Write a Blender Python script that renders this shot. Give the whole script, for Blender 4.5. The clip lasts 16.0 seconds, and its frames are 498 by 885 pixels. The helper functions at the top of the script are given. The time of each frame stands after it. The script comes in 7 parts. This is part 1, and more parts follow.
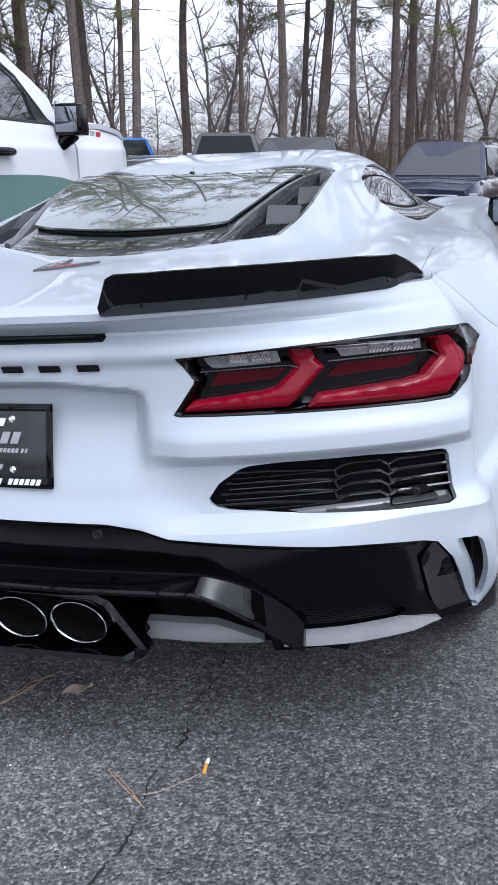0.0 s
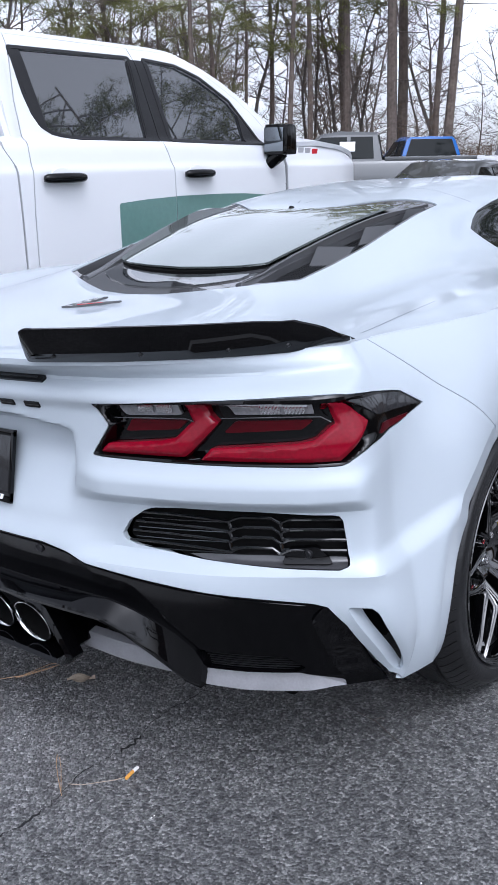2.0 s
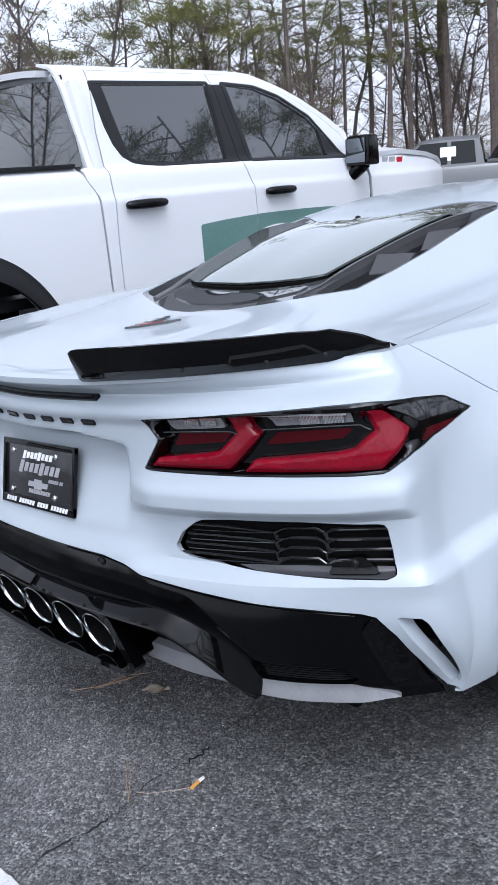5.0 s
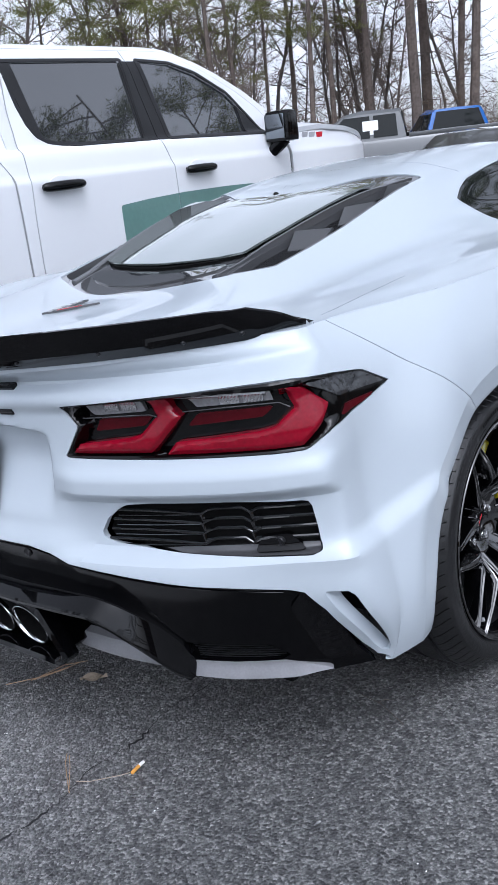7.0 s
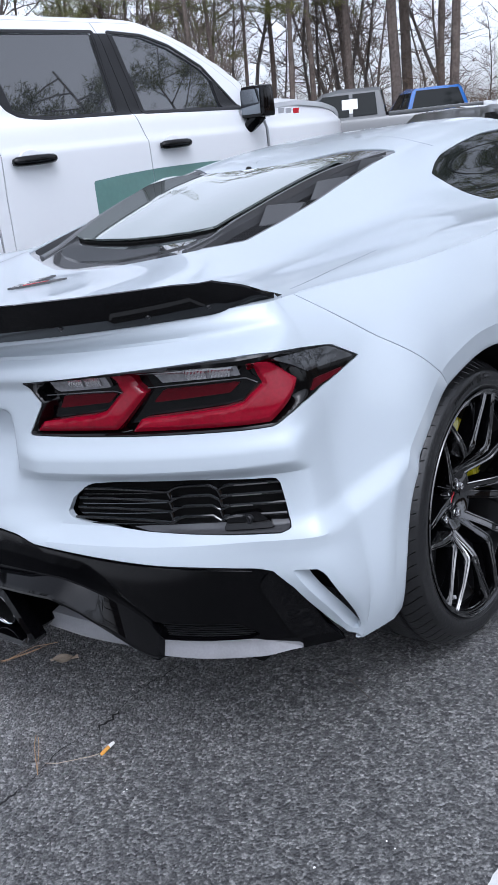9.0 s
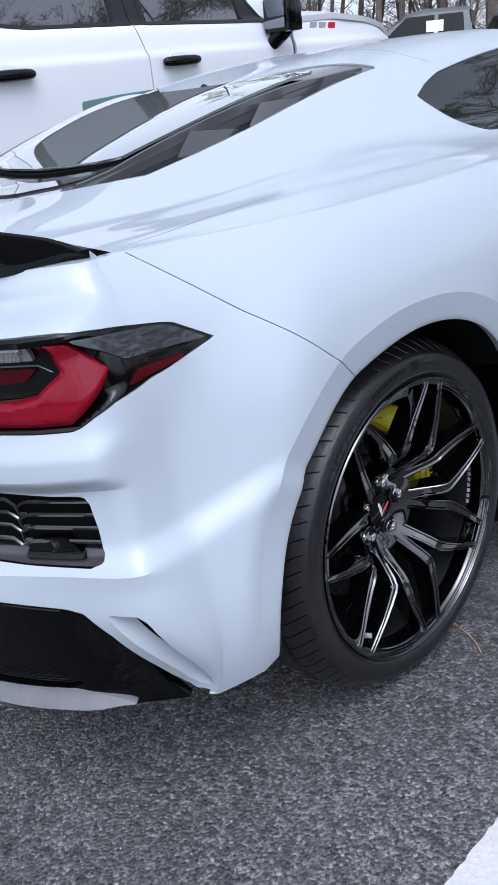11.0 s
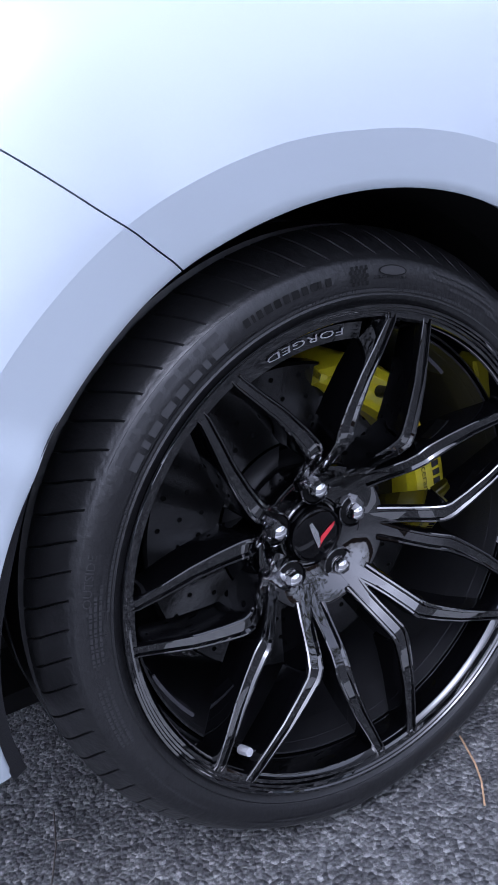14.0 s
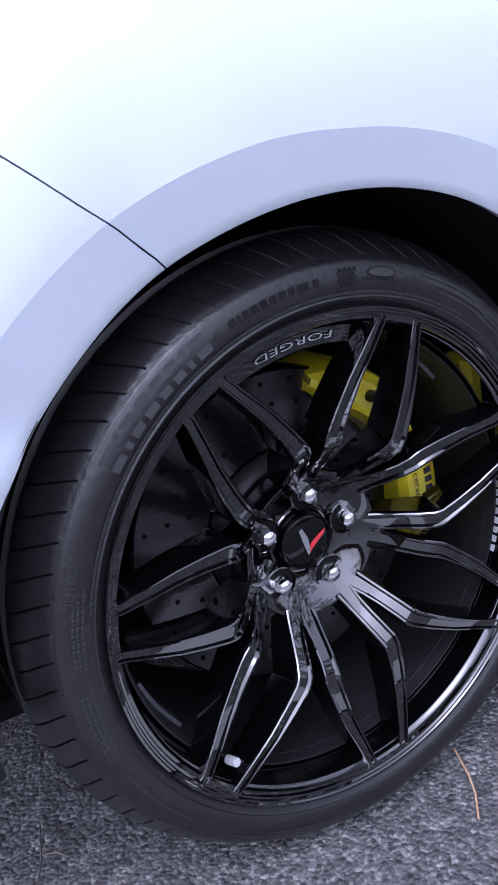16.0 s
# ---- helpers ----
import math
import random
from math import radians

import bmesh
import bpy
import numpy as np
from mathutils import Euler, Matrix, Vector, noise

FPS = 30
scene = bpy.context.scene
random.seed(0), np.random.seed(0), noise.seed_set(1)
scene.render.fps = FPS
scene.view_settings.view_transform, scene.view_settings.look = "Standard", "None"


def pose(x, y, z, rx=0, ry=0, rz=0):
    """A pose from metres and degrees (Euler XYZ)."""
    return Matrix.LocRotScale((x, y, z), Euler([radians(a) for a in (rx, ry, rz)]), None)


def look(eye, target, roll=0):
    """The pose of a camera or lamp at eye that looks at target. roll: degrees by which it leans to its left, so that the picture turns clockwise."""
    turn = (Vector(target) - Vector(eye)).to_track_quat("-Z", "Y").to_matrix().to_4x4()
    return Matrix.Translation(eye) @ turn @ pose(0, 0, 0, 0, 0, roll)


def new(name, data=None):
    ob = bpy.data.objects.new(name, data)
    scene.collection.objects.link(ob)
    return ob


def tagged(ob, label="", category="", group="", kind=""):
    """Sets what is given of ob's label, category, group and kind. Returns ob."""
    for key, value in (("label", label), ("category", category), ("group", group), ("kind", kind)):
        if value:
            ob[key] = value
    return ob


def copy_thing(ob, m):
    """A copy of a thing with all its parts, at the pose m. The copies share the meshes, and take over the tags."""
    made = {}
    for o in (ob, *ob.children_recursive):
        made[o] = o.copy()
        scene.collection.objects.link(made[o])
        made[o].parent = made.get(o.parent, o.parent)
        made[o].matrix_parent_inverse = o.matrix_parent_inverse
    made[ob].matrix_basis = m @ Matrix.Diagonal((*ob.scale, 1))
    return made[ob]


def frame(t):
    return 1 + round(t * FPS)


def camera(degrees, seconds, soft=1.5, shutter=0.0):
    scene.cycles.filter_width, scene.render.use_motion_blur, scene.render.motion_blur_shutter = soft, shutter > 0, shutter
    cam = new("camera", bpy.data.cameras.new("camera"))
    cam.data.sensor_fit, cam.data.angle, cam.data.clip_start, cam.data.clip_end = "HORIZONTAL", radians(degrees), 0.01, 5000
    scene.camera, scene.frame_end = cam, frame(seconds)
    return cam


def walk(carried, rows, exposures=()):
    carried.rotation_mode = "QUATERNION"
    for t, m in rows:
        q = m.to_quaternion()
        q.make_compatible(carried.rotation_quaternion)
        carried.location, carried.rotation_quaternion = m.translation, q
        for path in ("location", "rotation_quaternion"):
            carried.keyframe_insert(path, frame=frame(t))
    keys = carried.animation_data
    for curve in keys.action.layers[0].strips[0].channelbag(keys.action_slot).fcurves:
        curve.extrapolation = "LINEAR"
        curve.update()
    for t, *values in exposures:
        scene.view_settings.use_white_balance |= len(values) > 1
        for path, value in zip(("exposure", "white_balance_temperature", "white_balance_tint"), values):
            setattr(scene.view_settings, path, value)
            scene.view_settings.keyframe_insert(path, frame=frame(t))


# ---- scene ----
cam = camera(33.6, 16.0)
PATH = [
    (0, (0.994, -2.079, 1.132), (0.424, -0.26, 0.526), -4.2),
    (0.5, (1.215, -2.048, 1.137), (0.483, -0.281, 0.552), -4.2),
    (1, (1.312, -1.906, 1.192), (0.421, -0.209, 0.622), -4.1),
    (1.5, (1.522, -1.866, 1.228), (0.476, -0.258, 0.662), -4.0),
    (2, (1.658, -1.794, 1.201), (0.456, -0.298, 0.635), -4.2),
    (2.5, (1.628, -1.731, 1.196), (0.286, -0.358, 0.636), -4.3),
    (3, (1.669, -1.731, 1.209), (0.211, -0.474, 0.668), -4.6),
    (3.5, (1.672, -1.764, 1.232), (0.149, -0.569, 0.727), -5.0),
    (4, (1.709, -1.76, 1.237), (0.188, -0.55, 0.763), -5.9),
    (4.5, (1.755, -1.737, 1.209), (0.283, -0.469, 0.733), -7.0),
    (5, (1.762, -1.72, 1.184), (0.353, -0.393, 0.681), -8.0),
    (5.2, (1.748, -1.703, 1.175), (0.357, -0.361, 0.663), -8.5),
    (7.5, (1.786, -1.695, 1.18), (0.503, -0.275, 0.601), -9.4),
    (8, (1.783, -1.695, 1.174), (0.514, -0.266, 0.584), -9.4),
    (8.2, (1.776, -1.689, 1.175), (0.514, -0.259, 0.574), -9.5),
    (10.3, (1.798, -1.474, 1.127), (0.511, -0.095, 0.464), -8.4),
    (10.5, (1.781, -1.372, 1.138), (0.465, -0.036, 0.443), -8.4),
    (11, (1.812, -1.131, 1.087), (0.44, 0.124, 0.348), -8.6),
    (11.5, (1.805, -0.884, 1.034), (0.369, 0.273, 0.261), -9.2),
    (12, (1.679, -0.63, 0.999), (0.181, 0.435, 0.211), -10.0),
    (12.5, (1.653, -0.5, 0.926), (0.084, 0.462, 0.143), -10.3),
    (13, (1.648, -0.458, 0.869), (0.039, 0.454, 0.106), -9.4),
    (13.5, (1.633, -0.454, 0.812), (-0.005, 0.431, 0.08), -8.3),
    (14, (1.627, -0.444, 0.775), (-0.03, 0.431, 0.075), -7.5),
    (14.5, (1.611, -0.428, 0.773), (-0.056, 0.449, 0.102), -7.0),
    (15, (1.612, -0.434, 0.772), (-0.061, 0.445, 0.117), -7.1),
    (15.5, (1.619, -0.435, 0.762), (-0.052, 0.45, 0.112), -7.2),
    (16, (1.629, -0.431, 0.757), (-0.04, 0.451, 0.097), -7.4),
]
EXPOSURES = [(0, -0.25, 5720, 15), (5.2, -0.37, 5700, 13), (8.2, -0.36, 5700, 13), (11, -0.40, 5600, 15), (12, -0.32, 5420, 17), (13, -0.22, 5300, 20), (14.5, 0.03, 5270, 23), (16, 0.15, 5340, 29)]
walk(cam, [(t, look(eye, target, roll)) for t, eye, target, roll in PATH], EXPOSURES)

# ---- daylight under a bright overcast ----
SKY, SUN, SUN_TURN, SUN_UP = 0.149, 0.24, 125.0, 58.0
world = bpy.data.worlds.new("overcast_sky")
scene.world = world
world.use_nodes = True
wt = world.node_tree
sky = wt.nodes.new("ShaderNodeTexSky")
sky.sky_type, sky.sun_disc = "NISHITA", False
sky.sun_elevation, sky.sun_rotation = radians(SUN_UP), radians(SUN_TURN)
sky.dust_density, sky.air_density = 4.0, 1.0
veil = wt.nodes.new("ShaderNodeHueSaturation")
veil.inputs["Saturation"].default_value = 0.15
veil.inputs["Value"].default_value = 1.0
wt.links.new(sky.outputs[0], veil.inputs["Color"])
# a bright veil of cloud, even from the horizon up
where, split, rise = wt.nodes.new("ShaderNodeTexCoord"), wt.nodes.new("ShaderNodeSeparateXYZ"), wt.nodes.new("ShaderNodeMapRange")
rise.inputs["From Min"].default_value, rise.inputs["From Max"].default_value = 0.0, 1.0
rise.inputs["To Min"].default_value, rise.inputs["To Max"].default_value = 3.5, 2.3
wt.links.new(where.outputs["Generated"], split.inputs[0])
wt.links.new(split.outputs["Z"], rise.inputs["Value"])
shade = wt.nodes.new("ShaderNodeVectorMath")
shade.operation = "SCALE"
wt.links.new(veil.outputs[0], shade.inputs[0])
wt.links.new(rise.outputs[0], shade.inputs["Scale"])
wt.links.new(shade.outputs[0], wt.nodes["Background"].inputs[0])
wt.nodes["Background"].inputs[1].default_value = SKY
lamp = bpy.data.lights.new("sun", "SUN")
lamp.energy, lamp.angle, lamp.color = SUN, radians(26), (1.0, 0.97, 0.93)
sun = new("sun", lamp)
a, e = radians(SUN_TURN), radians(SUN_UP)
sun.matrix_world = look((0, 0, 0), (-math.sin(a) * math.cos(e), -math.cos(a) * math.cos(e), -math.sin(e)))
sun.location = (0, 0, 30)

# ---- materials ----
def material(name, colour, rough=.5, metal=0.0, coat=0.0, bump=0.0, grain=60.0, vary=.12, blotch=2.0, tint=None, spec=.5, coat_rough=.03, alpha=1.0, glass=0.0, random_value=0.0):
    """A surface with variation at two scales (fine grain, wide blotches) and a fine relief."""
    m = bpy.data.materials.new(name)
    m.use_nodes = True
    nt = m.node_tree
    b = nt.nodes["Principled BSDF"]
    b.inputs["Roughness"].default_value, b.inputs["Metallic"].default_value = rough, metal
    b.inputs["Coat Weight"].default_value, b.inputs["Coat Roughness"].default_value = coat, coat_rough
    b.inputs["Specular IOR Level"].default_value = spec
    b.inputs["Alpha"].default_value = alpha
    b.inputs["Transmission Weight"].default_value = glass
    tc = nt.nodes.new("ShaderNodeTexCoord")
    fine, wide = nt.nodes.new("ShaderNodeTexNoise"), nt.nodes.new("ShaderNodeTexNoise")
    fine.inputs["Scale"].default_value, wide.inputs["Scale"].default_value = grain, blotch
    fine.inputs["Detail"].default_value, wide.inputs["Detail"].default_value = 5, 4
    for n in (fine, wide):
        nt.links.new(tc.outputs["Object"], n.inputs["Vector"])
    mix = nt.nodes.new("ShaderNodeMath")
    mix.operation = "ADD"
    nt.links.new(fine.outputs["Fac"], mix.inputs[0])
    nt.links.new(wide.outputs["Fac"], mix.inputs[1])
    ramp = nt.nodes.new("ShaderNodeValToRGB")
    lo, hi = tuple(max(c * (1 - vary), 0) for c in colour), tuple(min(c * (1 + vary), 1) for c in (tint or colour))
    ramp.color_ramp.elements[0].position, ramp.color_ramp.elements[1].position = .3, .7
    ramp.color_ramp.elements[0].color, ramp.color_ramp.elements[1].color = (*lo, 1), (*hi, 1)
    half = nt.nodes.new("ShaderNodeMath")
    half.operation, half.inputs[1].default_value = "MULTIPLY", .5
    nt.links.new(mix.outputs[0], half.inputs[0])
    nt.links.new(half.outputs[0], ramp.inputs[0])
    out = ramp.outputs[0]
    if random_value:
        info, hsv, rng = nt.nodes.new("ShaderNodeObjectInfo"), nt.nodes.new("ShaderNodeHueSaturation"), nt.nodes.new("ShaderNodeMapRange")
        rng.inputs["To Min"].default_value, rng.inputs["To Max"].default_value = 1 - random_value, 1 + random_value
        nt.links.new(info.outputs["Random"], rng.inputs["Value"])
        nt.links.new(rng.outputs[0], hsv.inputs["Value"])
        nt.links.new(out, hsv.inputs["Color"])
        out = hsv.outputs[0]
    nt.links.new(out, b.inputs["Base Color"])
    if bump:
        bp = nt.nodes.new("ShaderNodeBump")
        bp.inputs["Strength"].default_value, bp.inputs["Distance"].default_value = bump, .004
        nt.links.new(fine.outputs["Fac"], bp.inputs["Height"])
        nt.links.new(bp.outputs[0], b.inputs["Normal"])
    return m


WHITE = material("white_car_paint", (.385, .425, .458), .45, coat=.7, coat_rough=.012, spec=.1, vary=.015, grain=900, blotch=1.2)
TRUCK_WHITE = material("white_truck_paint", (.62, .63, .645), .42, coat=.45, coat_rough=.09, spec=.35, vary=.015, grain=900, blotch=1.2)
GLOSS = material("gloss_black_plastic", (.0012, .0012, .0015), .02, vary=.3, grain=300, spec=.27)
DIFFUSER = material("semi_gloss_black_plastic", (.0012, .0012, .0015), .10, vary=.3, grain=300, spec=.18)
HOUSING = material("dark_lamp_housing", (.0016, .0016, .0018), .07, vary=.3, grain=300, spec=.28)
SATIN = material("satin_black_plastic", (.009, .009, .010), .42, vary=.3, grain=700, bump=.15, spec=.3)
CAVITY = material("dark_cavity", (.004, .004, .004), .9, vary=.3, spec=.1)
GREYTRIM = material("grey_gloss_trim", (.060, .061, .064), .05, coat=.7, spec=.6, vary=.1, grain=200)
VENTFLOOR = material("grey_vent_floor", (.05, .05, .053), .10, spec=.6, vary=.1, grain=200)
VANE = material("satin_grey_vane", (.040, .041, .044), .40, vary=.1, grain=300, spec=.5)
# flat light grey stands in for the gloss shelf's bright reflection, under dust specks
SHELF = material("dusty_shelf_painted_reflection", (.17, .17, .178), .38, vary=.12, grain=240, blotch=30, bump=.1)
RUBBER = material("tyre_rubber", (.0075, .0075, .008), .36, vary=.35, grain=120, blotch=8, bump=.2, spec=.42)
PRINT = material("raised_rubber_print", (.018, .018, .019), .45, vary=.2, spec=.4)
PRINT_DARK = material("matt_rubber_print", (.004, .004, .004), .85, vary=.2, spec=.2)
RIM = material("gloss_black_wheel", (.0010, .0010, .0012), .02, spec=.9, coat=.5, vary=.3, grain=300)
CHROME = material("chrome", (.75, .75, .76), .12, 1.0, vary=.05)
STEEL = material("brake_steel", (.05, .05, .051), .2, .9, vary=.3, grain=160, bump=.06)
ALLOY = material("cast_alloy", (.10, .10, .11), .45, .8, vary=.3, grain=90)
YELLOW = material("yellow_caliper_paint", (.52, .45, .006), .3, coat=.6, vary=.08, grain=200)
RED = material("red_lens", (.165, .0015, .010), .10, spec=.22, coat=.05, vary=.3, grain=150, blotch=12)
DEEPRED = material("deep_red_lens", (.05, .0012, .004), .28, spec=.15, coat=.0, vary=.25, grain=150, blotch=12)
FACET = material("silver_facets", (.55, .55, .56), .25, 1.0, vary=.1, grain=80)
SMOKE = material("smoked_lens", (.020, .021, .023), .05, coat=.2, vary=.2, grain=80)
REDENAMEL = material("red_enamel", (.45, .02, .03), .2, coat=.8, vary=.05)
LENS = material("clear_lamp_lens", (.24, .24, .25), .16, .4, coat=.5, vary=.3, grain=160, blotch=20)
GLASS = material("tinted_glass", (.008, .010, .010), .02, coat=0, vary=.1, spec=.2)
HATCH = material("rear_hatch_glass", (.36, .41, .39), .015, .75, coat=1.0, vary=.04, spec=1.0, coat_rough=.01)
TRUCKGLASS = material("privacy_glass", (.018, .020, .022), .02, vary=.1, spec=1.0, coat=1.0, coat_rough=.01)
MIRROR = material("mirror_glass", (.22, .24, .26), .03, 1.0, vary=.02)
FILM = material("green_film", (.10, .19, .17), .35, coat=.5, vary=.1, grain=40, blotch=3)
PLATE = material("black_plate", (.008, .008, .009), .25, coat=.4, vary=.2)
PRINTWHITE = material("white_print", (.75, .75, .75), .5, vary=.04)
PRINTGREY = material("grey_print", (.30, .30, .31), .5, vary=.04)
PAPER = material("white_paper", (.72, .72, .70), .8, vary=.06, grain=300)
FILTER = material("orange_filter_paper", (.62, .30, .05), .7, vary=.2, grain=500)
NEEDLE = material("dry_pine_needle", (.42, .27, .15), .7, vary=.3, grain=200)
DEADLEAF = material("dead_leaf", (.40, .33, .25), .8, vary=.3, grain=90, bump=.4)
BARK = material("pine_bark", (.090, .070, .060), .95, vary=.45, grain=14, blotch=2.5, bump=.9, tint=(.13, .104, .088), random_value=.3)
GREYBARK = material("grey_bark", (.105, .092, .082), .95, vary=.35, grain=18, blotch=2, bump=.6, random_value=.25)
TWIG = material("bare_twig", (.15, .12, .10), .95, vary=.3, grain=10, random_value=.25)
PINE = material("pine_needles", (.095, .108, .034), .8, vary=.4, grain=3, blotch=.6, tint=(.18, .18, .062), spec=.2, random_value=.25)
BRUSHMAT = material("dry_brush", (.15, .112, .082), .95, vary=.4, grain=6, blotch=.4, spec=.1)
LITTER = material("leaf_litter", (.15, .10, .065), 1.0, vary=.4, grain=5, blotch=.3, bump=.6, spec=.1)
BLUE = material("blue_car_paint", (.01, .10, .36), .25, coat=1, vary=.05)
NAVY = material("navy_car_paint", (.008, .014, .035), .22, coat=1, vary=.05)
DARKCAR = material("charcoal_car_paint", (.02, .02, .022), .22, coat=1, vary=.05)
SILVER = material("silver_car_paint", (.075, .078, .08), .3, .3, coat=1, vary=.05)
GREYCAR = material("grey_car_paint", (.05, .052, .054), .28, .3, coat=1, vary=.05)


def asphalt():
    """Dark asphalt with light stone chips, patches and shade painted beside the car."""
    m = bpy.data.materials.new("asphalt")
    m.use_nodes = True
    nt = m.node_tree
    b = nt.nodes["Principled BSDF"]
    geo = nt.nodes.new("ShaderNodeNewGeometry")

    def node(kind, **kw):
        n = nt.nodes.new(kind)
        for k, v in kw.items():
            n.inputs[k].default_value = v
        return n

    stones = node("ShaderNodeTexVoronoi", Scale=165.0)
    coarse = node("ShaderNodeTexNoise", Scale=150.0, Detail=6.0, Roughness=.7)
    patch_ = node("ShaderNodeTexNoise", Scale=1.1, Detail=5.0, Roughness=.6)
    mid = node("ShaderNodeTexNoise", Scale=34.0, Detail=4.0, Roughness=.65)
    for n in (stones, coarse, patch_, mid):
        nt.links.new(geo.outputs["Position"], n.inputs["Vector"])
    pick = nt.nodes.new("ShaderNodeSeparateColor")
    nt.links.new(stones.outputs["Color"], pick.inputs[0])
    ramp = nt.nodes.new("ShaderNodeValToRGB")
    e = ramp.color_ramp.elements
    e[0].position, e[0].color = .15, (.060, .060, .062, 1)
    e[1].position, e[1].color = 1.0, (.29, .288, .283, 1)
    for at, v in ((.55, .125), (.85, .215)):
        q = e.new(at)
        q.color = (v, v, v * .99, 1)
    nt.links.new(pick.outputs[0], ramp.inputs[0])

    def times(first, second_node, lo, hi, a0, a1):
        tone = nt.nodes.new("ShaderNodeValToRGB")
        t = tone.color_ramp.elements
        t[0].position, t[0].color = a0, (lo, lo, lo * 1.02, 1)
        t[1].position, t[1].color = a1, (hi, hi, hi * .99, 1)
        nt.links.new(second_node.outputs["Fac"], tone.inputs[0])
        mul = nt.nodes.new("ShaderNodeMixRGB")
        mul.blend_type, mul.inputs[0].default_value = "MULTIPLY", 1.0
        nt.links.new(first, mul.inputs[1])
        nt.links.new(tone.outputs[0], mul.inputs[2])
        return mul.outputs[0]

    col = times(ramp.outputs[0], coarse, .52, 1.4, .40, .60)
    col = times(col, mid, .62, 1.25, .36, .64)
    col = times(col, patch_, .62, 1.22, .36, .64)
    # scales the colour: lighter behind the tail, darker beside it as painted shade
    edge_noise = node("ShaderNodeTexNoise", Scale=2.3, Detail=3.0)
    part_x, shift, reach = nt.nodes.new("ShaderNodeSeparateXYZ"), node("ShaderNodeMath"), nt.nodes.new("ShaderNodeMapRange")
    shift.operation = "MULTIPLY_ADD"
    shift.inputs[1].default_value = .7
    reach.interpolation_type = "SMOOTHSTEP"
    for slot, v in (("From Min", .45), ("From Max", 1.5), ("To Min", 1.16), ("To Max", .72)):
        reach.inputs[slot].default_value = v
    nt.links.new(geo.outputs["Position"], edge_noise.inputs["Vector"])
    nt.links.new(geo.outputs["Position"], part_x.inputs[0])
    nt.links.new(edge_noise.outputs["Fac"], shift.inputs[0])
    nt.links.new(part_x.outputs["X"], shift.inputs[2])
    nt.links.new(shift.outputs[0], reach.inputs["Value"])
    side_shade = nt.nodes.new("ShaderNodeVectorMath")
    side_shade.operation = "SCALE"
    nt.links.new(col, side_shade.inputs[0])
    nt.links.new(reach.outputs[0], side_shade.inputs["Scale"])
    nt.links.new(side_shade.outputs[0], b.inputs["Base Color"])
    b.inputs["Roughness"].default_value = .48
    b.inputs["Specular IOR Level"].default_value = .55
    bump = nt.nodes.new("ShaderNodeBump")
    bump.inputs["Strength"].default_value, bump.inputs["Distance"].default_value = 1.0, .004
    add = nt.nodes.new("ShaderNodeMath")
    add.operation = "SUBTRACT"
    nt.links.new(coarse.outputs["Fac"], add.inputs[0])
    nt.links.new(stones.outputs["Distance"], add.inputs[1])
    nt.links.new(add.outputs[0], bump.inputs["Height"])
    nt.links.new(bump.outputs[0], b.inputs["Normal"])
    return m


ASPHALT = asphalt()
LINEPAINT = material("worn_white_line_paint", (.52, .52, .51), .75, vary=.14, grain=130, blotch=9, bump=.8)
CRACK = material("crack_shadow_filler", (.012, .012, .013), .9, vary=.3, grain=120)

# ---- sports car: shape functions (x right, y ahead, z up, from the ground under the rear axle) ----
def smooth(a, b, x):
    t = np.clip((np.asarray(x, float) - a) / (b - a), 0, 1)
    return t * t * (3 - 2 * t)


def curve(pairs):
    """A smooth curve through pairs of (x, y), level beyond its ends."""
    xs, ys = np.array(pairs, float).T
    h, d = np.diff(xs), np.diff(ys) / np.diff(xs)
    m = np.zeros(len(xs))
    same = d[1:] * d[:-1] > 0
    m[1:-1][same] = 2 * d[1:][same] * d[:-1][same] / (d[1:][same] + d[:-1][same])
    m[0], m[-1] = d[0], d[-1]

    def at(x):
        x = np.clip(np.asarray(x, float), xs[0], xs[-1])
        i = np.clip(np.searchsorted(xs, x) - 1, 0, len(h) - 1)
        t = (x - xs[i]) / h[i]
        return ((1 + 2 * t) * (1 - t) ** 2 * ys[i] + t * (1 - t) ** 2 * h[i] * m[i] + t * t * (3 - 2 * t) * ys[i + 1] + t * t * (t - 1) * h[i] * m[i + 1])
    return at


def spline(pairs):
    """A natural cubic through pairs of (x, y), level beyond its ends."""
    xs, ys = np.array(pairs, float).T
    n, h = len(xs), np.diff(xs)
    a, b = np.eye(n), np.zeros(n)
    for i in range(1, n - 1):
        a[i, i - 1:i + 2] = h[i - 1], 2 * (h[i - 1] + h[i]), h[i]
        b[i] = 6 * ((ys[i + 1] - ys[i]) / h[i] - (ys[i] - ys[i - 1]) / h[i - 1])
    m = np.linalg.solve(a, b)

    def at(x):
        x = np.clip(np.asarray(x, float), xs[0], xs[-1])
        i = np.clip(np.searchsorted(xs, x) - 1, 0, n - 2)
        p, q = xs[i + 1] - x, x - xs[i]
        return (m[i] * p ** 3 + m[i + 1] * q ** 3) / (6 * h[i]) + (ys[i] / h[i] - m[i] * h[i] / 6) * p + (ys[i + 1] / h[i] - m[i + 1] * h[i] / 6) * q
    return at


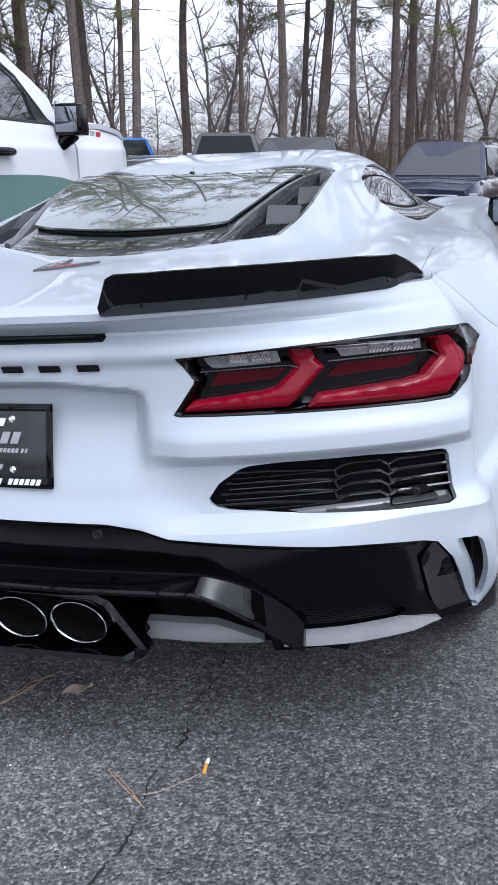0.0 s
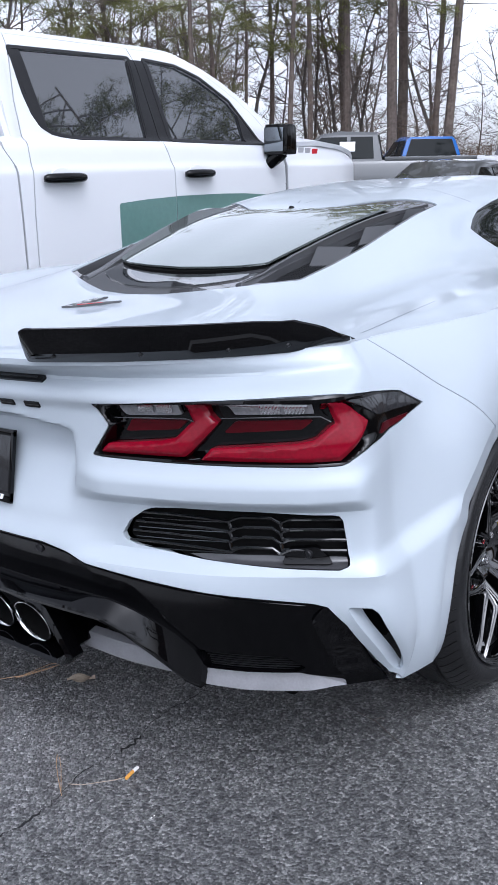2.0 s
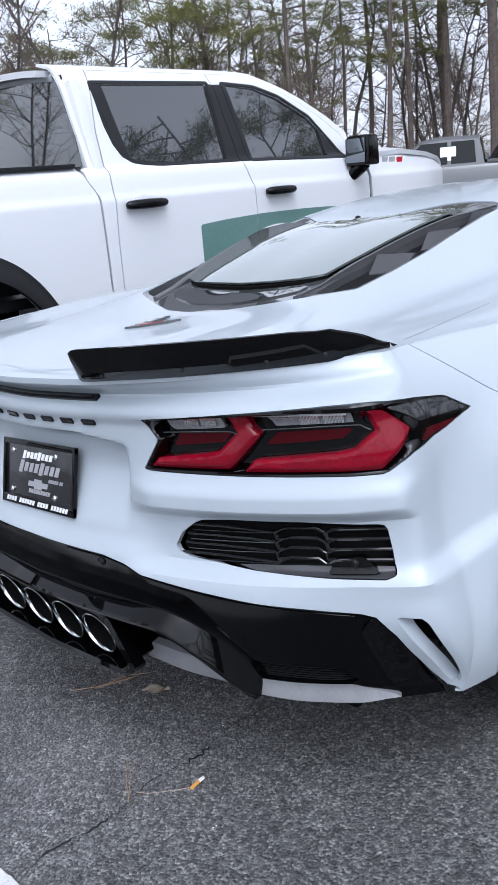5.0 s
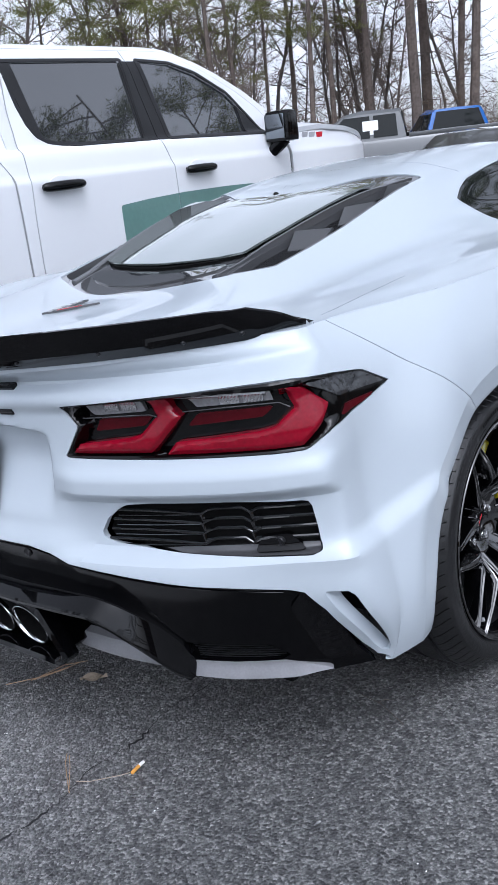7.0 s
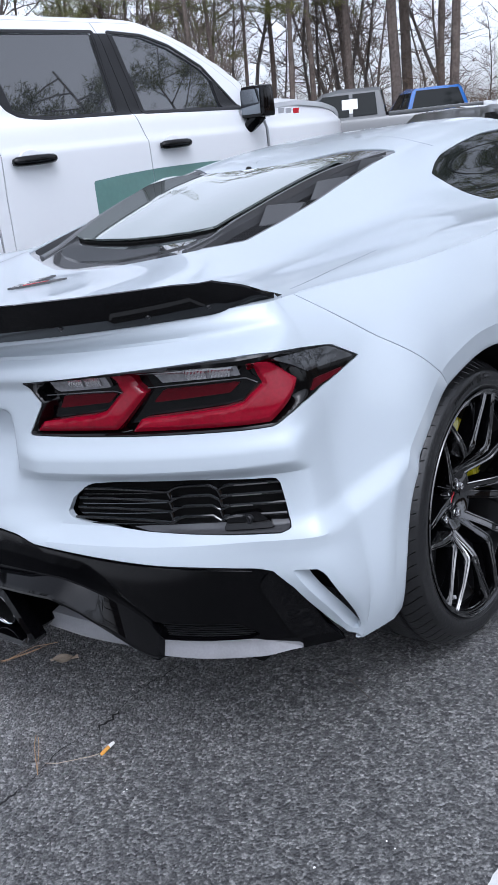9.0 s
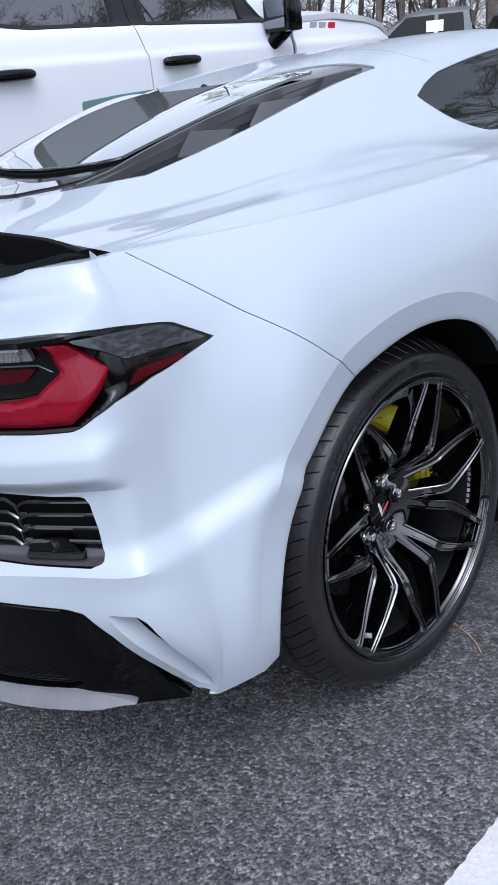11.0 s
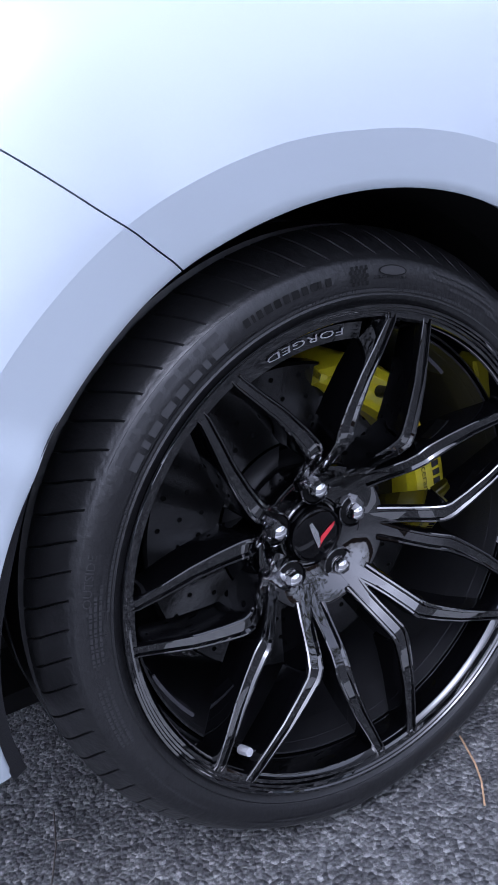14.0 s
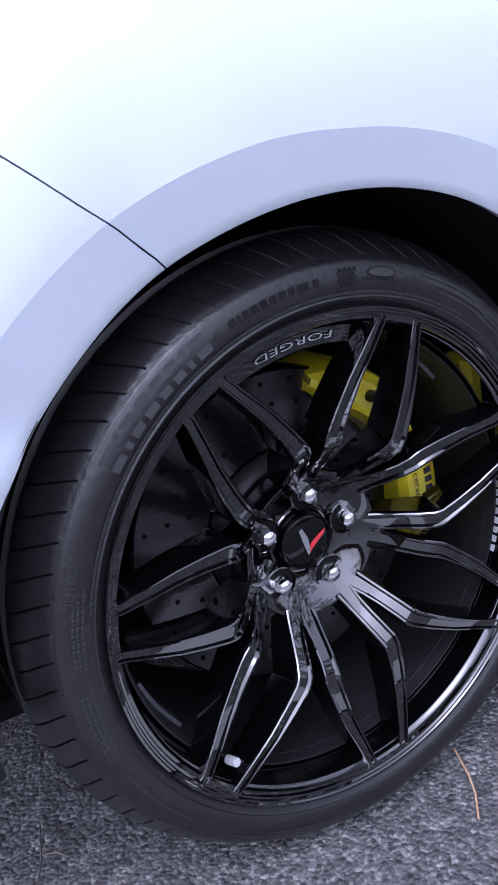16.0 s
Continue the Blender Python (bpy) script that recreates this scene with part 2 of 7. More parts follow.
TOP, CORNER, SIDE = 0.935, 0.80, 0.98
out_wing = curve([(.18, .0), (.3, .03), (.42, .045), (.49, .047), (.53, .04), (.56, .006), (.6, 0), (.648, .0), (.652, .003), (.672, .0255), (.677, .0285), (.700, .0275), (.73, .01), (.76, 0), (.83, -.004), (.855, .008), (.872, .004), (.892, -.014), (.915, .012), (.935, .026)])
out_mid = curve([(.18, .0), (.3, .03), (.42, .045), (.5, .045), (.55, .036), (.6, .014), (.66, .003), (.83, -.004), (.855, .006), (.872, .0), (.892, -.018), (.915, .012), (.935, .03)])
side_plan = spline([(-.62, .868), (-.5, .878), (-.39, .895), (-.3, .925), (-.18, .962), (0, .982), (.2, .982), (.5, .955), (.9, .925), (1.5, .93), (2.4, .955), (2.7, .96), (3.1, .93), (3.5, .84), (3.75, .66)])
side_in = spline([(.1, .06), (.2, .03), (.3, .004), (.45, .0), (.6, .004), (.7, 0), (.78, .004), (.84, .018), (.9, .05), (.935, .078)])
spine = spline([(-.88, .932), (-.7, .952), (-.42, .972), (-.2, .988), (0, 1.03), (.25, 1.094), (.5, 1.16), (.7, 1.194), (1.0, 1.222), (1.35, 1.232), (1.65, 1.215), (2.0, 1.12), (2.5, .955), (2.75, .9), (3.2, .83), (3.75, .66)])
lean = curve([(.3, 0), (.45, .02), (.6, .055), (.7, .09), (.8, .14)])


def spread(t):
    """How much of the spine's rise is left at a share of the half width."""
    k = lambda v: 1 / (1 + np.exp((v - .6) / .085))
    return (k(np.asarray(t, float)) - k(1.0)) / (k(0.0) - k(1.0))



def rear_y(x, z):
    x = np.abs(x)
    wing = smooth(.3, .42, x)
    low = 1 - .55 * smooth(.6, .86, x) * (1 - smooth(.5, .6, z))
    out = (out_mid(z) * (1 - wing) + out_wing(z) * wing) * low
    tuck = .10 * smooth(.48, .26, z) * smooth(.70, .88, x)
    # the panel that the number plate sits in
    panel = smooth(.335, .29, x) * smooth(.6, .75, z) * smooth(.815, .79, z + .12 * np.maximum(x - .16, 0))
    return -.81 + .2 * x ** 2 + .1 * x ** 4 - out + tuck + .042 * panel + lean(x) * smooth(.845, .955, z) * 1.12


def side_x(y, z):
    near = np.hypot(y, z - .343)
    fold = .515 + .32 * (np.clip(y, -.62, -.36) + .6)
    kick = .022 * smooth(.24, .44, z) * smooth(fold + .024, fold - .018, z) * smooth(-.2, -.36, y) * smooth(.40, .47, near)
    flare = .048 * smooth(.62, .41, near) * smooth(.0, .32, z) * smooth(-.17, -.36, y)
    return side_plan(y) - side_in(z) + kick + flare


def shell(s, z):
    """Rear and side: s runs from the middle of the tail round the corner and forward."""
    s, z = np.broadcast_arrays(np.asarray(s, float), np.asarray(z, float))
    t = np.clip((s - CORNER) / (SIDE - CORNER), 0, 1)
    a = np.stack([np.full_like(s, CORNER), rear_y(CORNER, z)], -1)
    c = np.stack([side_x(-.5, z), side_x(-.5, z) * 0 - .5], -1)
    bx = c[..., 0] + .004
    b = np.stack([bx, np.minimum(rear_y(np.minimum(bx, .88), z) + .012, -.503)], -1)
    t = t - .65 * np.sin(2 * np.pi * t) / (2 * np.pi)      # even steps round the corner
    t_ = t[..., None]
    w = (2.2 + 2.6 * smooth(.735, .69, z) * smooth(.5, .56, z) + .6 * smooth(.56, .48, z))[..., None]        # weight of the corner: the higher, the tighter
    p = ((1 - t_) ** 2 * a + 2 * w * t_ * (1 - t_) * b + t_ ** 2 * c) / ((1 - t_) ** 2 + 2 * w * t_ * (1 - t_) + t_ ** 2)
    y = -.5 + np.maximum(s - SIDE, 0)
    x = np.where(s < CORNER, s, np.where(s > SIDE, side_x(y, z), p[..., 0]))
    y = np.where(s < CORNER, rear_y(s, z), np.where(s > SIDE, y, p[..., 1]))
    return np.stack([x, y, z], -1)


def edge_x(y):
    """Half the width of the upper body at a station, along the top of the shell."""
    y = np.asarray(y, float)
    s = np.linspace(0, SIDE, 240)
    e = shell(s, np.full_like(s, TOP))
    back = np.interp(y, e[:, 1], e[:, 0])
    return np.where(y < -.5, back, side_x(y, TOP))


def top_z(x, y):
    x, y = np.abs(x), np.asarray(y, float)
    # the tail's outline is treated as if it ran on straight, so that the deck meets its edge level
    wide = side_x(np.maximum(y, -.5), TOP)
    t = np.clip(x / wide, 0, 1)
    z = TOP + (spine(y) - TOP) * spread(t)
    haunch = .022 * np.exp(-((y - .1) / .42) ** 2) * smooth(.62, .84, t) * smooth(1.0, .9, t)
    rim = rear_y(np.minimum(x, .86), TOP)
    return z * 1.0 + haunch + (TOP - z) * smooth(.06, 0, y - rim) * smooth(-.3, -.5, y)


def deck(a, b):
    """Upper body: a from the middle (0) to the edge (1), b from the tail (0) to the nose (1)."""
    a, b = np.broadcast_arrays(np.asarray(a, float), np.asarray(b, float))
    s = np.linspace(0, SIDE, 240)
    e = shell(s, np.full_like(s, TOP))
    u = np.abs(a) * .93                     # along the tail's edge, up to the corner
    x0, y0 = np.interp(u, s, e[:, 0]), np.interp(u, s, e[:, 1])
    y = y0 + (3.75 - y0) * b
    k = smooth(0, .12, b)
    x = x0 * (1 - k) + np.abs(a) * side_x(np.maximum(y, -.5), TOP) * k
    x = np.where(np.abs(a) > .999, np.where(y < -.5, np.interp(y, e[:, 1], e[:, 0]), side_x(y, TOP)), np.minimum(x, edge_x(y)))
    z = np.where(np.abs(a) > .999, TOP, top_z(x, y))
    return np.stack([x * np.sign(a + 1e-12), y, z], -1)


def lid(x, y):
    """The upper body over a point of the plan."""
    x, y = np.broadcast_arrays(np.asarray(x, float), np.asarray(y, float))
    return np.stack([x, y, top_z(x, y)], -1)

# ---- building tools ----
def mesh_object(name, verts, faces, mat, parent=None, label="", flat=False, sharp=40):
    me = bpy.data.meshes.new(name)
    me.from_pydata([tuple(map(float, v)) for v in verts], [], [tuple(int(i) for i in f) for f in faces])
    me.validate()
    me.materials.append(mat)
    if not flat:
        me.polygons.foreach_set("use_smooth", [True] * len(me.polygons))
        me.set_sharp_from_angle(angle=radians(sharp))
    ob = new(name, me)
    if parent:
        ob.parent = parent
    if label:
        ob["label"] = label
    return ob


def part(name, bm, mat, parent=None, label="", sharp=35):
    """Link a bmesh as one mesh object under a thing or a part."""
    bmesh.ops.recalc_face_normals(bm, faces=bm.faces)
    me = bpy.data.meshes.new(name)
    bm.to_mesh(me)
    bm.free()
    me.materials.append(mat)
    me.polygons.foreach_set("use_smooth", [True] * len(me.polygons))
    me.set_sharp_from_angle(angle=radians(sharp))
    ob = new(name, me)
    if parent:
        ob.parent = parent
    if label:
        ob["label"] = label
    return ob


def thing(name, m, label, category, group="", kind=""):
    ob = new(name)
    ob.empty_display_size = .2
    ob.matrix_world = m
    return tagged(ob, label, category, group, kind)


def block(bm, size, at=(0, 0, 0), turn=(0, 0, 0), bevel=.0, taper=(1, 1)):
    """A box with rounded edges; taper narrows its upper end."""
    r = bmesh.ops.create_cube(bm, size=1)
    for v in r["verts"]:
        k = v.co.z + .5
        v.co = Vector((v.co.x * size[0] * (1 + (taper[0] - 1) * k), v.co.y * size[1] * (1 + (taper[1] - 1) * k), v.co.z * size[2]))
    bmesh.ops.transform(bm, matrix=pose(*at, *turn), verts=r["verts"])
    if bevel:
        edges = list({e for v in r["verts"] for e in v.link_edges})
        bmesh.ops.bevel(bm, geom=edges, offset=bevel, segments=2, profile=.7, affect="EDGES")
    return bm


def slab(bm, outline, depth, m=Matrix(), bevel=.0):
    """An outline in x and y, made thick along z, from 0 to depth."""
    lo = [bm.verts.new(m @ Vector((x, y, 0))) for x, y in outline]
    hi = [bm.verts.new(m @ Vector((x, y, depth))) for x, y in outline]
    n = len(lo)
    faces = [bm.faces.new(lo[::-1]), bm.faces.new(hi)] + [bm.faces.new((lo[i], lo[(i + 1) % n], hi[(i + 1) % n], hi[i])) for i in range(n)]
    if bevel:
        edges = list(faces[1].edges)
        bmesh.ops.bevel(bm, geom=edges, offset=bevel, segments=2, profile=.6, affect="EDGES")
    return bm


def tube(bm, points, radii, sides=8, cap=True):
    """A round bar along points, with a radius at each."""
    pts = [Vector(p) for p in points]
    if not hasattr(radii, "__len__"):
        radii = [radii] * len(pts)
    rings = []
    ref = Vector((.31, .47, .83))
    for i, p in enumerate(pts):
        d = (pts[min(i + 1, len(pts) - 1)] - pts[max(i - 1, 0)]).normalized()
        a = d.cross(ref)
        a = a.normalized() if a.length > 1e-4 else d.orthogonal().normalized()
        b = d.cross(a)
        rings.append([bm.verts.new(p + (a * math.cos(6.28319 * k / sides) + b * math.sin(6.28319 * k / sides)) * radii[i]) for k in range(sides)])
    for r, q in zip(rings, rings[1:]):
        for k in range(sides):
            bm.faces.new((r[k], r[(k + 1) % sides], q[(k + 1) % sides], q[k]))
    if cap:
        bm.faces.new(rings[0][::-1])
        bm.faces.new(rings[-1])
    return bm


def lathe(bm, profile, sides=96, m=Matrix(), closed=False, sweep=360.0):
    """A profile of (radius, height) turned about the x axis, height along x."""
    full = abs(sweep - 360) < 1e-6
    n = sides if full else sides + 1
    rings = []
    for r, h in profile:
        rings.append([bm.verts.new(m @ Vector((h, r * math.cos(radians(sweep) * k / sides), r * math.sin(radians(sweep) * k / sides)))) for k in range(n)])
    pairs = list(zip(rings, rings[1:])) + ([(rings[-1], rings[0])] if closed else [])
    for r, q in pairs:
        for k in range(sides):
            bm.faces.new((r[k], r[(k + 1) % n], q[(k + 1) % n], q[k]))
    return bm


def inside(outline):
    """A field over two coordinates: the distance to an outline, positive inside it."""
    p = np.array(outline, float)

    def field(u, v):
        best, odd = np.full(u.shape, 9.0), np.zeros(u.shape, bool)
        for (ax, ay), (bx, by) in zip(p, np.roll(p, -1, 0)):
            dx, dy = bx - ax, by - ay
            t = np.clip(((u - ax) * dx + (v - ay) * dy) / (dx * dx + dy * dy), 0, 1)
            best = np.minimum(best, np.hypot(u - ax - t * dx, v - ay - t * dy))
            if by != ay:
                odd ^= ((ay > v) != (by > v)) & (u < dx * (v - ay) / (by - ay) + ax)
        return np.where(odd, best, -best)
    return field


def outside(outline, gap=0.0):
    f = inside(outline)
    return lambda u, v: -f(u, v) - gap


def grown(outline, by):
    f = inside(outline)
    return lambda u, v: f(u, v) + by


def clip(points, faces, values):
    """Keep the part of a flat mesh over which the values are positive."""
    points, values = [tuple(p) for p in points], list(values)
    cuts, kept = {}, []
    for f in faces:
        vs = [values[i] for i in f]
        if min(vs) >= 0:
            kept.append(tuple(f))
            continue
        if max(vs) < 0:
            continue
        poly = []
        for i, j in zip(f, f[1:] + f[:1]):
            if values[i] >= 0:
                poly.append(i)
            if (values[i] >= 0) != (values[j] >= 0):
                key = (min(i, j), max(i, j))
                if key not in cuts:
                    t = values[i] / (values[i] - values[j])
                    cuts[key] = len(points)
                    points.append(tuple(a + (b - a) * t for a, b in zip(points[i], points[j])))
                poly.append(cuts[key])
        if len(poly) > 2:
            kept.append(tuple(poly))
    return points, kept, cuts


def patch(surface, us, vs, fields=(), lift=0.0, thick=.012, mirror=False, both=False):
    """A piece of a surface over a net of us and vs, cut to the fields, lifted off it and made thick inwards.
    mirror: on the other side of the car; both: on both sides. Returns verts and faces."""
    u, v = np.meshgrid(us, vs, indexing="ij")
    n, m = u.shape
    pts = np.stack([u.ravel(), v.ravel()], -1)
    ids = np.arange(n * m).reshape(n, m)
    faces = [tuple(q) for q in np.stack([ids[:-1, :-1], ids[1:, :-1], ids[1:, 1:], ids[:-1, 1:]], -1).reshape(-1, 4).tolist()]
    for f in fields:
        a = np.array(pts)
        pts, faces, _ = clip([tuple(p) for p in a], faces, f(a[:, 0], a[:, 1]))
    used = sorted({i for f in faces for i in f})
    remap = {i: k for k, i in enumerate(used)}
    faces = [tuple(remap[i] for i in f) for f in faces]
    a = np.array(pts, float)[used]
    h = 2e-4
    p = surface(a[:, 0], a[:, 1])
    nu = surface(a[:, 0] + h, a[:, 1]) - surface(a[:, 0] - h, a[:, 1])
    nv = surface(a[:, 0], a[:, 1] + h) - surface(a[:, 0], a[:, 1] - h)
    nn = np.cross(nu, nv)
    nn /= np.maximum(np.linalg.norm(nn, axis=1, keepdims=True), 1e-12)
    # at a pinched corner take the way up from the faces round it
    around = np.zeros_like(nn)
    for f in faces:
        q = np.cross(p[f[1]] - p[f[0]], p[f[2]] - p[f[0]])
        for i in f:
            around[i] += q
    around /= np.maximum(np.linalg.norm(around, axis=1, keepdims=True), 1e-12)
    turned = (nn * around).sum(1) < -.2
    nn[turned] = around[turned]
    lifts = lift(a[:, 0], a[:, 1])[:, None] if callable(lift) else lift
    p = p + nn * lifts
    verts = p
    if thick:
        count = {}
        for f in faces:
            for i, j in zip(f, f[1:] + f[:1]):
                count[(i, j)] = count.get((i, j), 0) + 1
        rim = [(i, j) for (i, j) in count if (j, i) not in count]
        ring = sorted({i for e in rim for i in e})
        low = {i: len(p) + k for k, i in enumerate(ring)}
        verts = np.concatenate([p, p[ring] - nn[ring] * thick])
        faces = faces + [(j, i, low[i], low[j]) for i, j in rim]
    flip = verts * (-1, 1, 1)
    back = [f[::-1] for f in faces]
    if both:
        return np.concatenate([verts, flip]), faces + [tuple(i + len(verts) for i in f) for f in back]
    return (flip, back) if mirror else (verts, faces)


def grid(a, b, step):
    return np.linspace(a, b, max(2, int(math.ceil(abs(b - a) / step)) + 1))


def loft(sections, close=True, caps=True):
    """Faces between rows of points with equal counts."""
    rows = np.array(sections, float)
    n, m, _ = rows.shape
    ids = np.arange(n * m).reshape(n, m)
    faces = []
    for i in range(n - 1):
        for k in range(m if close else m - 1):
            faces.append((ids[i, k], ids[i, (k + 1) % m], ids[i + 1, (k + 1) % m], ids[i + 1, k]))
    if caps and close:
        faces += [tuple(ids[0][::-1]), tuple(ids[-1])]
    return rows.reshape(-1, 3), faces

# ---- sports car ----
CAR_X = .075
car = thing("sports_car", pose(CAR_X, 0, 0), "glossy white mid-engine sports coupe with gloss black trim, parked on asphalt", "car")
ARCH, LIP_R = .373, .421


def round_shell(s, z):
    """The shell on both sides: s is negative on the car's left."""
    p = shell(np.abs(s), z)
    return p * np.stack([np.sign(s + 1e-12), np.ones_like(s), np.ones_like(s)], -1)


def side_y(s):
    return -.5 + (np.abs(s) - SIDE)


LAMP = [(.386, .848), (.418, .804), (.374, .743), (.620, .739), (.830, .737), (.856, .737), (.879, .751), (.912, .764), (.956, .773), (1.009, .782), (1.052, .793), (1.092, .805), (1.037, .839), (1.019, .843), (.964, .852), (.913, .860), (.863, .865), (.817, .866), (.760, .865), (.680, .862), (.600, .859)]
VENT = [(.424, .584), (.445, .615), (.482, .640), (.500, .646), (.560, .650), (.700, .650), (.815, .644), (.826, .642), (.831, .636), (.837, .556), (.837, .547), (.828, .543), (.760, .545), (.600, .553), (.460, .566), (.432, .574)]
SLOT = [(.840, .473), (.873, .470), (.880, .455), (.902, .291), (.877, .296), (.866, .318), (.853, .40)]
low_edge = lambda s: np.interp(np.abs(s), [0, .25, .31, .36, .54, .70, .800, .820, .836, .845, .852, .866, .925, .985, 1.09, 1.4], [.558, .553, .543, .526, .508, .492, .479, .472, .43, .37, .33, .29, .267, .262, .275, .30])
seam_s = lambda z: np.interp(z, [.3, .66, .686, .702, .735, .785, .829, .884, .937, 1], [1.62, 1.333, 1.309, 1.293, 1.252, 1.195, 1.141, 1.081, 1.024, .95])


lip_wide = lambda deg: np.interp(deg, [80, 90, 100, 115, 135, 160, 190], [0, .001, .006, .010, .014, .014, .012])


def over_arch(s, z, y0=0.0, r=LIP_R):
    y = side_y(s) - y0
    if y0 == 0.0:
        r = r + lip_wide(np.degrees(np.arctan2(z - .343, y)) % 360)
    return np.where(np.abs(s) < SIDE, 1.0, np.hypot(y, z - .343) - r)


def mirrored(outline):
    return [(-x, y) for x, y in outline]


v, f = patch(round_shell, grid(-1.31, 1.31, .0085), np.concatenate([grid(.255, .64, .009)[:-1], grid(.64, .70, .003)[:-1], grid(.70, TOP, .006)]), [
    lambda s, z: z - low_edge(s), lambda s, z: seam_s(z) - .0011 - np.abs(s), over_arch,
    outside(LAMP), outside(mirrored(LAMP)), outside(VENT), outside(mirrored(VENT)), outside(SLOT), outside(mirrored(SLOT))], thick=.014)
mesh_object("rear_bumper", v, f, WHITE, car, "white painted rear bumper", sharp=26)
for k, nm in ((1, "quarter_panel"), (-1, "quarter_panel")):
    fun = shell
    v, f = patch(fun, grid(1.0, 2.52, .011), grid(.18, TOP, .009), [
        lambda s, z: s - seam_s(z) - .0011, over_arch, lambda s, z: z - np.interp(side_y(s), [.3, .42], [.3, .2])], thick=.014, mirror=k < 0)
    mesh_object(nm, v, f, WHITE, car, "white rear wing with a flared wheel arch")
    v, f = patch(fun, grid(2.525, 3.75, .03), grid(.18, TOP, .03), [], thick=.014, mirror=k < 0)
    mesh_object("door", v, f, WHITE, car)
    v, f = patch(fun, grid(3.755, 5.22, .03), grid(.18, TOP, .02), [lambda s, z: over_arch(s, z, 2.722, .36)], thick=.014, mirror=k < 0)
    mesh_object("front_wing", v, f, WHITE, car)



def lip_r(u, r):
    """The radius on the lip, which widens towards the tail."""
    return ARCH + (r - ARCH) * (LIP_R + lip_wide(-u) - ARCH) / (LIP_R - ARCH)


def arch_lip(u, r):
    """The chamfer round a rear wheel arch: -u in degrees from straight ahead over the top, r the radius."""
    t, a = -u, np.radians(-u)
    wide, r = LIP_R + lip_wide(t), lip_r(u, r)
    y, z = wide * np.cos(a), .343 + wide * np.sin(a)
    k = (wide - r) / (wide - ARCH)
    x = side_x(y, z) - .012 * k * smooth(170, 125, t)
    r = r + .018 * k * smooth(142, 185, t)
    return np.stack([x, r * np.cos(a), .343 + r * np.sin(a)], -1)


lip_z = lambda u, r: .343 + lip_r(u, r) * np.sin(np.radians(-u))
SEAM_T = 119.6
for k in (1, -1):
    for t0, t1, sg in ((-22, SEAM_T + 8, 1), (SEAM_T - 8, 190, -1)):
        v, f = patch(arch_lip, grid(-t1, -t0, 1.2), np.array([ARCH, ARCH + .003, ARCH + .010, LIP_R - .008, LIP_R]),
                     [lambda u, r: lip_z(u, r) - np.where(-u > 90, .268, .2), lambda u, r: sg * (lip_r(u, r) * np.cos(np.radians(-u)) + 1.48 - seam_s(lip_z(u, r))) - .0011], lift=lambda u, r: -.002 * smooth(ARCH + .004, ARCH, r), thick=.016, mirror=k < 0)
        mesh_object("arch_lip", v, f, WHITE, car, "white chamfered wheel arch edge", sharp=60)
HATCH_OUT = [(0, -.262), (.10, -.252), (.2, -.205), (.274, -.166), (.36, -.118), (.409, -.085), (.424, .05), (.43, .2), (.425, .45), (.413, .695), (.34, .63), (.165, .492), (.12, .462), (0, .462)]
SIDE_GLASS = [(.60, .70), (.572, .78), (.55, .87), (.53, 1.05), (.51, 1.25), (.505, 1.5), (.56, 1.85), (.66, 2.1), (.79, 2.1), (.80, 1.5), (.80, 1.0), (.775, .78), (.69, .735)]
SCREEN = [(0, 1.62), (.3, 1.62), (.47, 1.66), (.52, 1.75), (.62, 2.2), (.66, 2.42), (.4, 2.5), (0, 2.55)]


def both_sides(outline):
    return outline + [(-x, y) for x, y in outline[::-1] if abs(x) > 1e-6]


def on_deck(field):
    def g(a, b):
        p = deck(a, b)
        return field(p[..., 0], p[..., 1])
    return g


def share(x, y):
    return x / side_x(np.maximum(y, -.5), TOP)


hatch_f, screen_f, glass_f = outside(both_sides(HATCH_OUT)), outside(both_sides(SCREEN)), outside(SIDE_GLASS)
v, f = patch(deck, np.linspace(-1, 1, 171), np.concatenate([np.linspace(0, .45, 190)[:-1], np.linspace(.45, 1, 70)]), [
    on_deck(hatch_f), on_deck(screen_f), on_deck(lambda x, y: glass_f(np.abs(share(x, y)), y))], thick=.012)
upper = mesh_object("upper_body", v, f, WHITE, car, "white roof, rear deck and front lid")


def window_patch(name, outline, label, mat, mirror=False, lift=-.004):
    """A pane over the part of the upper body that lies within the outline (share of the width, station)."""
    def surf(t, y):
        x = t * side_x(np.maximum(y, -.5), TOP)
        return np.stack([x, y, top_z(x, y)], -1)
    us, vs = [p[0] for p in outline], [p[1] for p in outline]
    v, f = patch(surf, grid(min(us) - .01, max(us) + .01, .012), grid(min(vs) - .01, max(vs) + .01, .02), [grown(outline, .004)], lift=lift, thick=.006, mirror=mirror)
    return mesh_object(name, v, f, mat, car, label)


def seam(points, width=.0022, parent=None):
    """A dark gap between two panels of the upper body, along points of the plan."""
    p = np.array(points, float)
    q = np.concatenate([np.linspace(a, b, 10)[:-1] for a, b in zip(p, p[1:])] + [p[-1:]])
    d = np.gradient(q, axis=0)
    n = np.stack([-d[:, 1], d[:, 0]], -1) / np.linalg.norm(d, axis=1, keepdims=True) * width / 2
    v = []
    for a, b in zip(q + n, q - n):
        v += [(a[0], a[1], float(top_z(a[0], a[1])) + .0007), (b[0], b[1], float(top_z(b[0], b[1])) + .0007)]
    f = [(2 * i, 2 * i + 1, 2 * i + 3, 2 * i + 2) for i in range(len(q) - 1)]
    mesh_object("panel_gap", v, f, CAVITY, parent or upper, flat=True)


